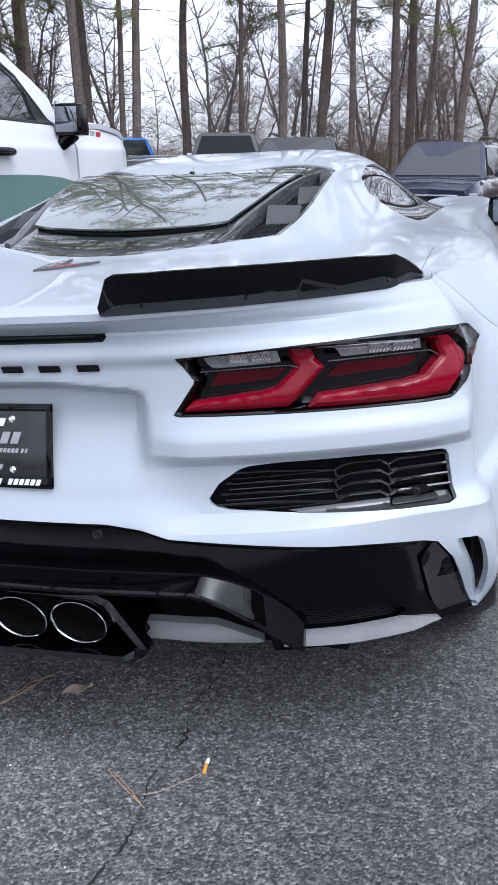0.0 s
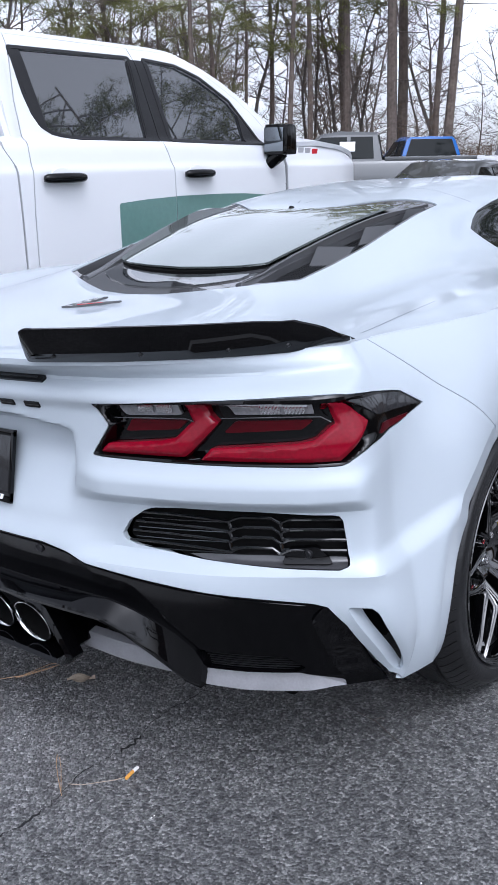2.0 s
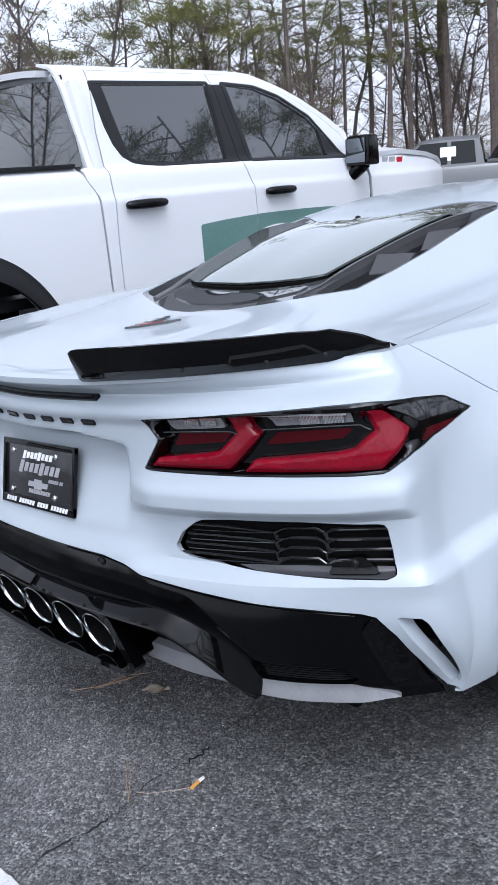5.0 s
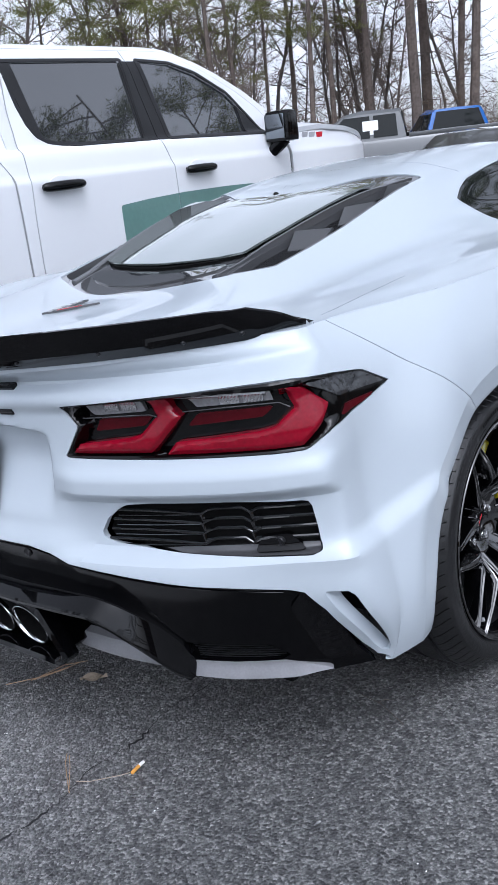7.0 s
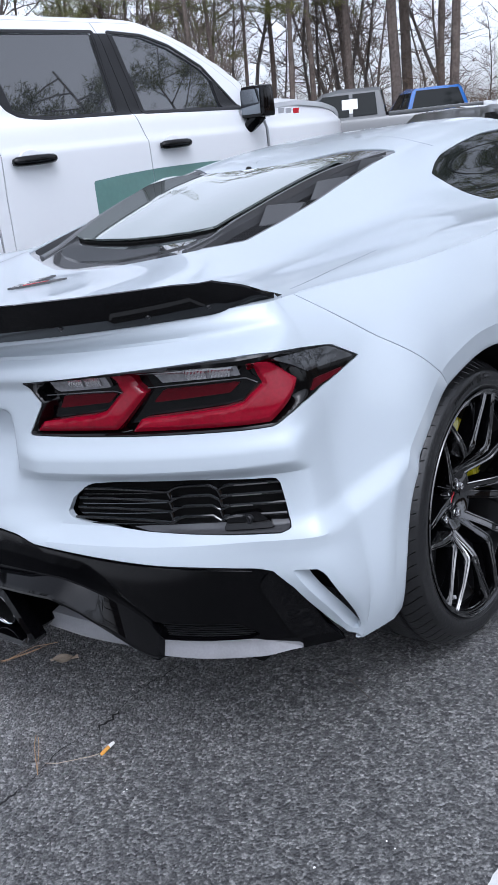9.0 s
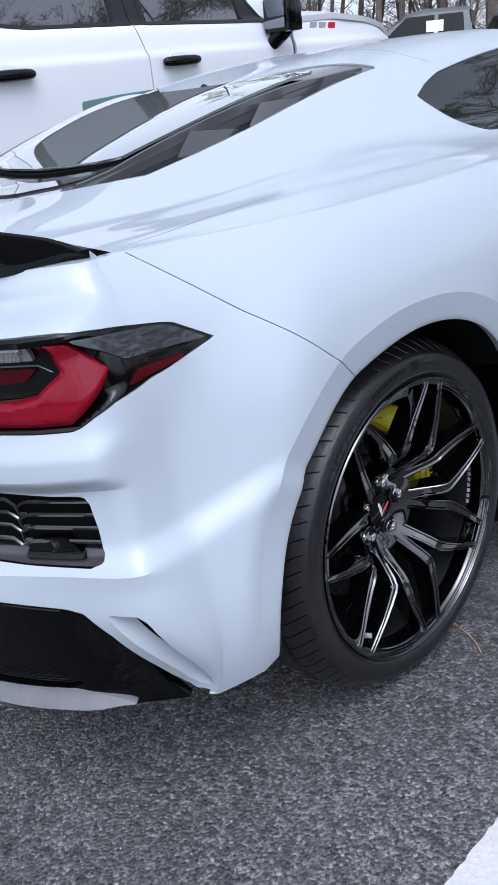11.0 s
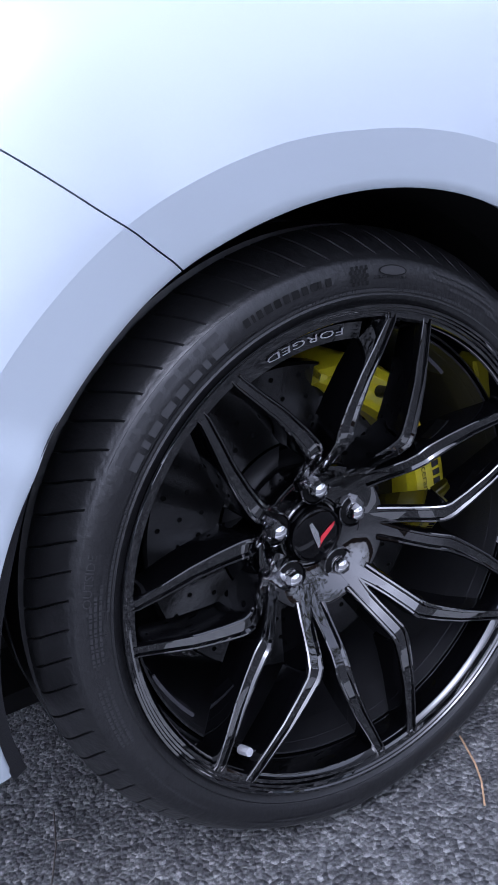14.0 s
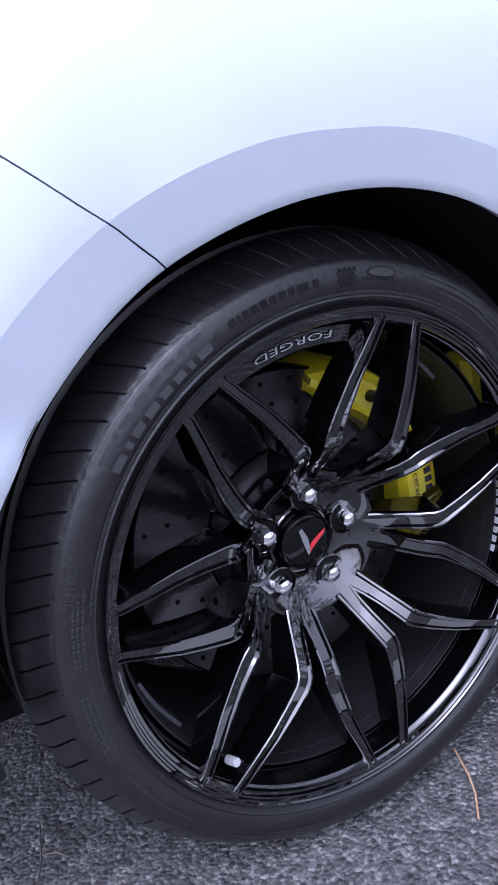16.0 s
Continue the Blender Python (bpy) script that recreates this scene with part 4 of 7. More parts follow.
GRILLE = [(.545, .312), (.545, .356), (.735, .352), (.765, .326), (.745, .314)]
v, f = patch(diffuser_face, grid(-.87, .87, .007), grid(.25, .56, .007), [lambda s, z: low_edge(s) + .004 - z, lambda s, z: end_s(z) - .004 - np.abs(s), outside(GRILLE), outside(mirrored(GRILLE)),
             lambda s, z: z - np.interp(np.abs(s), [0, .50, .52, .6, .8, .86], [.42, .40, .262, .265, .272, .285])], lift=0.0, thick=.016)
dif = mesh_object("diffuser", v, f, DIFFUSER, car, "gloss black lower bumper and diffuser", sharp=28)
for sg in (1, -1):
    v, f = patch(diffuser_face, grid(.535, .79, .010), grid(.29, .37, .008), [], lift=-.032, thick=0, mirror=sg < 0)
    pocket = mesh_object("grille_pocket", v, f, CAVITY, dif)
    bm = bmesh.new()
    for i in range(8):
        p = diffuser_face(np.linspace(.545, .765, 24), np.full(24, .315 + i * .0058))
        tube(bm, [(sg * q[0], q[1] + .014, q[2]) for q in p], .0016, 4)
    part("grille_mesh", bm, SATIN, pocket)
    v, f = patch(diffuser_face, grid(.540, .832, .006), grid(.268, .315, .004), [inside([(.538, .284), (.538, .311), (.66, .311), (.752, .314), (.776, .307), (.820, .288), (.76, .283), (.66, .281)])],
                 lift=lambda s, z: .002 + .016 * smooth(.312, .274, z), thick=.02, mirror=sg < 0)
    mesh_object("shelf", v, f, SHELF, dif, "dust-specked shelf at the foot of the diffuser, its reflection painted light grey")
    v, f = patch(diffuser_face, grid(.262, .53, .008), grid(.286, .321, .005), [inside([(.268, .291), (.276, .319), (.41, .318), (.495, .296), (.51, .287), (.40, .286)])],
                 lift=lambda s, z: -.012 + .016 * smooth(.32, .29, z), thick=.02, mirror=sg < 0)
    mesh_object("shelf", v, f, SHELF, dif, "dust-specked shelf at the foot of the diffuser, its reflection painted light grey")
    # the chamfered end beside the slot, and a bead along the upper edge
    wide = .040
    v, f = patch(diffuser_face, grid(.77, .87, .005), grid(.305, .468, .006), [lambda s, z: end_s(z) - .005 - s, lambda s, z: s - end_s(z) + .005 + wide * smooth(.48, .43, z), lambda s, z: low_edge(s) - .002 - z],
                 lift=lambda s, z: .001 + .007 * np.clip((end_s(z) - .005 - s) / wide, 0, 1), thick=.012, mirror=sg < 0)
    mesh_object("end_facet", v, f, GLOSS, dif, sharp=25)
    bead = [(.12, .544), (.25, .543), (.31, .534), (.36, .517), (.54, .499), (.70, .483), (.785, .472)]
    us = np.linspace(.12, .785, 60)
    bm = bmesh.new()
    tube(bm, [(sg * q[0], q[1] - .0005, q[2]) for q in diffuser_face(us, np.interp(us, [q[0] for q in bead], [q[1] for q in bead]))], .0020, 6)
    part("bead", bm, GLOSS, dif)
# one black ribbon: across the middle, then sweeping down on either side as a fin
stations = [(0, -.864, .456, .432, .040), (.2, -.858, .455, .430, .040), (.33, -.846, .454, .428, .039), (.405, -.836, .452, .425, .037), (.425, -.832, .449, .418, .035), (.46, -.820, .438, .397, .030), (.50, -.801, .415, .361, .026), (.535, -.781, .387, .323, .022), (.565, -.764, .357, .292, .018), (.583, -.754, .327, .280, .014)]
rows = []
for x, y, zt, zb, out in [(-q[0], *q[1:]) for q in stations[:0:-1]] + stations:
    rows.append([(x, y + .07, zt + .008), (x, y + out * .62, zt + .004), (x, y + out * .60, zt), (x, y - out * .34, zb + .010), (x, y - out * .40, zb + .005), (x, y - out * .38, zb - .001), (x, y + .03, zb - .002), (x, y + .09, zb + .006), (x, y + .09, zt)])
v, f = loft(rows)
mesh_object("ribbon", v, f, GLOSS, dif, "gloss black ribbon that turns down into the fins", sharp=20)
# dark hollow behind
bm = bmesh.new()
block(bm, (1.1, .02, .24), (0, -.66, .36))
block(bm, (.90, .14, .012), (0, -.71, .43))
part("hollow", bm, CAVITY, dif)
bm = bmesh.new()
block(bm, (1.30, .40, .02), (0, -.40, .250), (-2, 0, 0), .004)
part("undertray", bm, CAVITY, car)
bm = bmesh.new()
block(bm, (1.24, 4.0, .03), (0, 1.5, .14), (0, 0, 0), .01)
block(bm, (1.80, 1.9, .03), (0, 1.35, .145), (0, 0, 0), .01)
part("floor_pan", bm, CAVITY, car)

# exhaust: one surround, four tips
def ring_loft(out, inn, y0, y1, m=1.0):
    """A frame with a sloping inner wall between two outlines in x and z."""
    n = len(out)
    rows = [[(x, y0 + .03, z) for x, z in out], [(x, y0, z) for x, z in out], [(x * .5 + a * .5, y0 - .006, z * .5 + b * .5) for (x, z), (a, b) in zip(out, inn)], [(x, y0 + .002, z) for x, z in inn], [(x, y1, z) for x, z in inn]]
    v, f = loft(rows, True, False)
    return v, [q[::-1] for q in f]


OUTL = [(-.305, .304), (-.297, .291), (-.27, .273), (0, .267), (.27, .273), (.297, .291), (.305, .304), (.245, .402), (.22, .414), (0, .420), (-.22, .414), (-.245, .402)]
INNL = [(-.282, .308), (-.274, .298), (-.255, .284), (0, .278), (.255, .284), (.274, .298), (.282, .308), (.225, .388), (.205, .398), (0, .404), (-.205, .398), (-.225, .388)]
v, f = ring_loft(OUTL, INNL, -.845, -.70)
surround = mesh_object("exhaust_surround", v, f, GLOSS, car, "gloss black frame round four exhaust tips", sharp=25)
bm = bmesh.new()
slab(bm, INNL, .004, Matrix.Translation((0, -.70, 0)) @ pose(0, 0, 0, 90, 0, 0))
part("backing", bm, CAVITY, surround)
for x in (-.172, -.058, .058, .172):
    bm = bmesh.new()
    m = Matrix.Translation((x, -.824, .340)) @ pose(0, 0, 0, 12, 0, 0) @ pose(0, 0, 0, 0, 0, -90)
    lathe(bm, [(.0525, -.006), (.0535, .0), (.0525, .0035), (.0505, .004), (.0488, .001), (.0485, -.008)], 48, m)
    tip = part("exhaust_tip", bm, CHROME, surround, "polished chrome exhaust tip")
    bm = bmesh.new()
    lathe(bm, [(.0487, -.002), (.047, -.05), (.0, -.05)], 40, m)
    part("bore", bm, CAVITY, tip)
    bm = bmesh.new()
    lathe(bm, [(.0520, -.004), (.0500, -.05)], 40, m)
    part("sleeve", bm, SATIN, tip)
for sx in (.229, -.229):
    p = diffuser_face(np.array([abs(sx)]), np.array([.530]))[0]
    bm = bmesh.new()
    lathe(bm, [(0, .001), (.007, .001), (.0085, .003), (.010, .001), (.010, -.006)], 20, Matrix.Translation((sx, p[1] - .001, p[2])) @ pose(0, 0, 0, 0, 0, -90))
    part("parking_sensor", bm, SATIN, dif)

# ---- wheels ----
WHEEL_X = .785


def text_mesh(body, size):
    """The built-in font's letters as verts and faces, set from x = 0."""
    cu = bpy.data.curves.new("lettering", "FONT")
    cu.body, cu.size, cu.extrude, cu.resolution_u = body, size, 0.0, 2
    ob = bpy.data.objects.new("lettering", cu)
    scene.collection.objects.link(ob)
    me = bpy.data.meshes.new_from_object(ob.evaluated_get(bpy.context.evaluated_depsgraph_get()))
    v, f = np.array([tuple(p.co) for p in me.vertices]), [tuple(p.vertices) for p in me.polygons]
    bpy.data.objects.remove(ob)
    bpy.data.curves.remove(cu)
    bpy.data.meshes.remove(me)
    return v, f


side_wall = curve([(.266, .139), (.274, .1435), (.280, .1455), (.290, .1465), (.300, .1455), (.308, .1420), (.314, .1365), (.318, .1310), (.322, .124)])


def on_wall(name, v, f, start, r0, parent, mat, lift=.0007, turned=1):
    """Lay flat lettering round the side wall: x runs clockwise from the angle start, y outwards from r0."""
    r = r0 + v[:, 1]
    ang = radians(start) - v[:, 0] / r0
    if turned < 0:
        r, ang = r0 - v[:, 1], radians(start) + v[:, 0] / r0
    p = np.stack([side_wall(r) + lift, r * np.cos(ang), r * np.sin(ang)], -1)
    if name in ("brand_bar", "model_bar"):
        n = 2 * 5
        for i in range(len(p) // n):
            mesh_object(name, p[i * n:(i + 1) * n], f[:4], mat, parent, flat=True)
        return None
    return mesh_object(name, p, f, mat, parent, flat=True)


def bar_mesh(widths, h, gap, steps=4):
    v, f, x = [], [], 0
    for w in widths:
        n = len(v)
        for i in range(steps + 1):
            v += [(x + w * i / steps, 0, 0), (x + w * i / steps, h, 0)]
        f += [(n + 2 * i, n + 2 * i + 2, n + 2 * i + 3, n + 2 * i + 1) for i in range(steps)]
        x += w + gap
    return np.array(v, float), f


def wheel(m, marks=True):
    w = new("wheel")
    w.empty_display_size = .1
    w.parent, w.matrix_local = car, m
    w["label"] = "wide low-profile tyre on a gloss black forged split-spoke wheel"
    # tyre
    n = 432
    prof = [(.262, .108), (.266, .138), (.2695, .1410), (.274, .1435), (.2765, .1455), (.2785, .1445), (.280, .1455), (.290, .1465), (.300, .1455), (.308, .1420), (.311, .1402), (.3125, .1378), (.314, .1365), (.318, .1310), (.3205, .1270), (.325, .1205), (.330, .113), (.3345, .104), (.338, .095),
            (.3395, .088), (.334, .086), (.334, .075), (.3405, .073), (.342, .02), (.336, .018), (.336, .006), (.342, .004), (.342, -.06), (.336, -.062), (.336, -.075), (.3405, -.077), (.337, -.11), (.326, -.132), (.308, -.143), (.266, -.13)]
    period = np.array([-.24, 0, .24, 1.3, 2.5, 3.7])
    turns = (np.arange(72)[:, None] * 5 + period).ravel()
    rows = []
    for r, x in prof:
        cut = np.where(np.tile(np.arange(6) == 1, 72) & (.087 < x < .133) & (r > .317), .0048 if x < .128 else .003, 0.0)
        a = np.radians(turns + 5 * smooth(.155, .085, x))
        rr = r - cut
        rows.append(np.stack([np.full(n, x), rr * np.cos(a), np.maximum(rr * np.sin(a), -.3428)], -1))
    v, f = loft(rows, True, False)
    tyre = mesh_object("tyre", v, f, RUBBER, w, "black low-profile tyre", sharp=30)
    # rim barrel and lip
    bm = bmesh.new()
    lathe(bm, [(.262, .108), (.2675, .1385), (.2690, .1440), (.2675, .1462), (.2650, .1458), (.2640, .1440), (.2622, .1437), (.2612, .1415), (.2590, .1410), (.2580, .1380), (.2550, .1375), (.2535, .1330), (.2515, .1310), (.2500, .122), (.2480, .110), (.2465, .095), (.2420, .091)], 168)
    rim = part("rim", bm, RIM, w, "gloss black rim")
    bm = bmesh.new()
    lathe(bm, [(.2420, .0912), (.2405, .090), (.238, .05), (.236, -.10), (.246, -.135), (.260, -.138)], 120)
    part("barrel", bm, SATIN, rim)
    bm = bmesh.new()
    lathe(bm, [(.245, .104), (.2425, .104), (.237, .06), (.240, .06)], 120, closed=True)
    part("barrel_step", bm, SATIN, rim)
    # spokes: seven pairs of arms
    th_first = 70.9
    path_r = [.2585, .2520, .2250, .1950, .1650, .1430, .1365, .1300, .1180, .1040, .0900, .0780]
    path_a = [5.15, 5.30, 7.40, 10.60, 14.00, 16.90, 17.55, 17.75, 17.75, 17.90, 18.40, 19.40]
    path_x = [.1415, .1423, .1400, .1365, .1327, .1298, .1284, .1262, .1165, .1010, .0850, .0730]
    wide = [.0068, .0066, .0074, .0086, .0100, .0112, .0116, .0116, .0114, .0112, .0118, .0135]
    deep = [.030, .032, .036, .039, .041, .042, .042, .042, .040, .036, .030, .024]
    for k in range(7):
        for sg in (1, -1):
            rows = []
            th0 = th_first - k * 360 / 7
            cs = []
            for r, a, x in zip(path_r, path_a, path_x):
                t = radians(th0 + sg * a)
                cs.append(Vector((x, r * math.cos(t), r * math.sin(t))))
            last = len(cs) - 1
            for i, c in enumerate(cs):
                d = (cs[min(i + 1, last)] - cs[max(i - 1, 0)]).normalized()
                nrm = Vector((0, -d.z, d.y)).normalized() * sg
                up = d.cross(nrm).normalized()
                up = up if up.x > 0 else -up
                wd, dp = wide[i], deep[i]
                # a raised edge on either side of a shallow trough, steep flanks
                section = ((-1.12, dp), (-1.0, .0045), (-.90, .0012), (-.80, .0), (-.62, .0), (-.44, .0030), (.36, .0030), (.56, .0), (.76, .0), (.88, .0014), (1.0, .0050), (1.12, dp))
                rows.append([c + nrm * (wd * u) - up * z for u, z in section])
            v, f = loft([[tuple(q) for q in r] for r in rows])
            mesh_object("spoke", v, f if sg < 0 else [q[::-1] for q in f], RIM, w, sharp=18)
        # a flat bridge closes each pair at the rim
        rows = []
        for t in np.linspace(-5.6, 5.6, 9):
            a = radians(th0 + t)
            rows.append([(x, r * math.cos(a), r * math.sin(a)) for r, x in ((.2610, .1180), (.2605, .1395), (.2590, .1408), (.2545, .1405), (.2525, .1380), (.2515, .1180))])
        v, f = loft(rows)
        mesh_object("rim_bridge", v, f, RIM, rim, sharp=25)
        # webs that tie the roots of neighbouring pairs
        rows = []
        for t in np.linspace(-9.5, 9.5, 9):
            a = radians(th0 + 360 / 14 + t)
            u = abs(t) / 9.5
            rows.append([(x, r * math.cos(a), r * math.sin(a)) for r, x in ((.060, .040), (.060, .0585), (.076, .0690), (.090 + .012 * u, .0815 + .0130 * u), (.0925 + .012 * u, .0805 + .0130 * u), (.0935 + .012 * u, .050))])
        v, f = loft(rows)
        mesh_object("spoke_web", v, f, RIM, w, sharp=30)
    # hub
    bm = bmesh.new()
    lathe(bm, [(0, .046), (.034, .046), (.0355, .0485), (.0375, .049), (.039, .0475), (.041, .0475), (.0425, .0495), (.048, .0510), (.058, .0555), (.070, .0640), (.080, .0715), (.0840, .0725), (.0855, .069), (.085, .03), (.07, -.02)], 96)
    hub = part("hub", bm, RIM, w, "gloss black hub")
    for i in range(5):
        t = radians(83 + 72 * i)
        pm = Matrix.Translation((-.034, .0555 * math.cos(t), .0555 * math.sin(t)))
        bm = bmesh.new()
        lathe(bm, [(.0165, .075), (.0172, .089), (.0185, .0915), (.0200, .0908), (.0208, .084)], 32, pm)
        part("lug_pocket", bm, RIM, hub)
        bm = bmesh.new()
        lathe(bm, [(.0170, .0895), (.0, .0895)], 28, pm)
        part("pocket_floor", bm, CAVITY, hub)
        bm = bmesh.new()
        lathe(bm, [(.0115, .080), (.0115, .0925), (.0105, .0945)], 24, pm)
        lathe(bm, [(.0108, .090), (.0104, .0985), (.0088, .1025), (.0050, .1048), (.0, .1052)], 6, pm @ pose(0, 0, 0, 17, 0, 0))
        part("lug_nut", bm, CHROME, hub, "chrome lug nut", )
    bm = bmesh.new()
    lathe(bm, [(0, .0605), (.027, .0600), (.0300, .0585), (.0310, .0605), (.0330, .0600), (.0340, .046)], 64)
    cap = part("centre_cap", bm, GLOSS, hub, "black centre cap with a winged emblem")
    face = Matrix(((0, 0, 1, .0612), (1, 0, 0, 0), (0, 1, 0, 0), (0, 0, 0, 1)))
    for mt, o in ((CHROME, [(-.001, -.016), (.003, -.012), (.001, .004), (-.006, .018), (-.010, .016), (-.006, 0)]), (REDENAMEL, [(.001, -.015), (.006, -.009), (.022, .004), (.024, .009), (.016, .005), (.004, -.003)])):
        bm = bmesh.new()
        slab(bm, o, .0008, face)
        part("emblem_wing", bm, mt, cap)
    # brake
    bm = bmesh.new()
    lathe(bm, [(.10, .010), (.186, .010), (.189, .006), (.189, -.018), (.10, -.018)], 96)
    disc = part("brake_disc", bm, STEEL, w, "drilled grey brake disc")
    bm = bmesh.new()
    lathe(bm, [(.02, .03), (.082, .03), (.092, .024), (.098, .012), (.03, .012)], 64)
    part("disc_bell", bm, SATIN, disc)
    hole = None
    for k in range(30):
        for j in range(3):
            t = radians(k * 12 + j * 4.2)
            r = .125 + .025 * j
            if hole is None:
                bm = bmesh.new()
                lathe(bm, [(0, 0), (.0026, 0), (.003, .0003)], 8)
                hole = part("drill_hole", bm, CAVITY, disc)
                hole.location = (.0103, r * math.cos(t), r * math.sin(t))
            else:
                h2 = new("drill_hole", hole.data)
                h2.parent, h2.location = disc, (.0103, r * math.cos(t), r * math.sin(t))
    cal = None
    rows = []
    for t in np.linspace(-24, 74, 40):
        a = radians(t)
        k = smooth(-24, -19, t) * smooth(74, 62, t)
        r0, r1 = .150 + .012 * (1 - k), .186 + .020 * k
        lobe = (.007 if -16 < t < 14 or 34 < t < 62 else 0) - (.014 if 17 < t < 31 else 0)
        x1 = .026 + .022 * k + lobe
        sec = [(r0, -.05), (r0, x1 - .016), (r0 + .006, x1 - .004), (r0 + .016, x1), (r1 - .016, x1 - .001), (r1 - .005, x1 - .008), (r1, x1 - .022), (r1, -.05)]
        rows.append([(x, r * math.cos(a), r * math.sin(a)) for r, x in sec])
    v, f = loft(rows)
    cal = mesh_object("brake_caliper", v, f, YELLOW, w, "bright yellow brake caliper", sharp=25)
    if marks:
        tv, tf = text_mesh("ceramic", .016)
        tv2 = np.stack([np.full(len(tv), .0560), np.zeros(len(tv)), np.zeros(len(tv))], -1)
        ang = radians(11) - tv[:, 0] / .172
        tv2[:, 1], tv2[:, 2] = (.162 + tv[:, 1] * .8) * np.cos(ang), (.162 + tv[:, 1] * .8) * np.sin(ang)
        mesh_object("lettering", tv2, tf, PLATE, cal, flat=True)
        for i in range(6):
            a = radians(13 - i * 3.6)
            bm = bmesh.new()
            block(bm, (.001, .010, .0075), (.0556, .1835 * math.cos(a), .1835 * math.sin(a)), (math.degrees(a), 0, 0))
            part("name_bar", bm, PLATE, cal)
        bm = bmesh.new()
        tube(bm, [(.044, .177 * math.cos(.93), .177 * math.sin(.93)), (.058, .177 * math.cos(.93), .177 * math.sin(.93)), (.072, .180 * math.cos(.93), .180 * math.sin(.93))], [.0075, .007, .006], 14)
        part("bleed_cap", bm, SATIN, cal)
    bm = bmesh.new()
    lathe(bm, [(.232, -.135), (.03, -.13), (.03, .0)], 64)
    part("dust_shield", bm, CAVITY, w)
    bm = bmesh.new()
    t = radians(-133)
    c = Vector((.108, .240 * math.cos(t), .238 * math.sin(t)))
    tube(bm, [c, c + Vector((.018, -.006 * math.cos(t), -.006 * math.sin(t)))], [.0035, .0035], 10)
    valve = part("tyre_valve", bm, CHROME, w)
    bm = bmesh.new()
    tube(bm, [c + Vector((.014, -.004 * math.cos(t), -.004 * math.sin(t))), c + Vector((.028, -.009 * math.cos(t), -.009 * math.sin(t)))], [.0052, .0048], 10)
    part("valve_cap", bm, PRINTGREY, valve)
    if marks:
        on_wall("brand_panel", *bar_mesh([.172], .0255, 0, 40), 144.0, .2845, tyre, PRINT_DARK, .0004)
        on_wall("brand_bar", *bar_mesh([.0165, .0060, .0135, .0145, .0120, .0115, .0060, .0150], .0195, .0056), 142.4, .2872, tyre, PRINT, .0010)
        on_wall("model_bar", *bar_mesh([.0062, .003, .0058, .0078, .0066], .0072, .0028), 111.0, .2925, tyre, PRINT_DARK, .0008)
        on_wall("model_bar", *bar_mesh([.0062, .0066, .0078, .0066, .0066], .0072, .0030), 104.2, .2925, tyre, PRINT_DARK, .0008)
        on_wall("model_bar", *bar_mesh([.0040, .0062], .0072, .0050), 95.0, .2925, tyre, PRINT_DARK, .0008)
        v, f = text_mesh("OUTSIDE", .0105)
        on_wall("lettering", v * (1.15, 1, 1), f, 167, .2975, tyre, PRINT, .0009)
        v, f = text_mesh("ZERO PRESSURE", .0042)
        on_wall("lettering", v * (1.35, 1, 1), f, 82.8, .2920, tyre, PRINT_DARK, .0009)
        for h0, w0, st in ((.0105, .034, 0), (.0085, .031, 1)):
            ov = np.array([(w0 / 2 * math.cos(2 * math.pi * i / 28), h0 / 2 * math.sin(2 * math.pi * i / 28), 0) for i in range(28)])
            on_wall("oval_mark", ov, [tuple(range(28))], 78.2, .2995, tyre, PRINT_DARK if st == 0 else PRINT, .0008 + .0003 * st)
        for r0, a0, ws in ((.2805, 168, 34), (.2805, 140, 34), (.2805, 112, 34), (.2800, 86, 30), (.2880, 178, 16), (.2925, 178, 14), (.2965, 178, 12), (.296, 70, 22), (.302, 68, 16), (.2905, 64, 16), (.288, 196, 16), (.293, 196, 14), (.2975, 196, 14), (.293, 222, 20), (.300, 250, 18), (.296, 262, 22), (.288, 52, 22), (.2935, 50, 20), (.2985, 48, 18)):
            on_wall("fine_print", *bar_mesh([.0022 + .0016 * ((i * 7) % 3) for i in range(ws)], .0026, .0012, 1), a0, r0, tyre, PRINT, .0008)
        cv, cf = [], []
        for i in range(8):
            for j in range(5):
                if (i + j) % 2:
                    b = len(cv)
                    cv += [(i * .0026, j * .0036, 0), (i * .0026 + .0026, j * .0036, 0), (i * .0026 + .0026, j * .0036 + .0036, 0), (i * .0026, j * .0036 + .0036, 0)]
                    cf.append((b, b + 1, b + 2, b + 3))
        on_wall("chequer_flag", np.array(cv), cf, 88.0, .2870, tyre, PRINT_DARK, .0009)
        bm = bmesh.new()
        lathe(bm, [(.230, .106), (.2305, .1125), (.2475, .1165), (.2495, .110)], 24, pose(0, 0, 0, 80, 0, 0), False, 34.0)
        part("letter_band", bm, RIM, rim)
        v, f = text_mesh("FORGED", .0115)
        r = .2435 - v[:, 1] * .9
        ang = radians(85) + v[:, 0] / .236 * 2.05
        mesh_object("lettering", np.stack([.1142 + (r - .2305) * .235, r * np.cos(ang), r * np.sin(ang)], -1), f, PRINTGREY, rim, flat=True)
        for i in range(8):
            a = radians(1.5 - i * 2.75)
            bm = bmesh.new()
            block(bm, (.0105, .0012, .0078), (.1045, .2452 * math.cos(a), .2452 * math.sin(a)), (math.degrees(a), 0, 0), .0)
            part("name_bar", bm, PRINTGREY, rim)
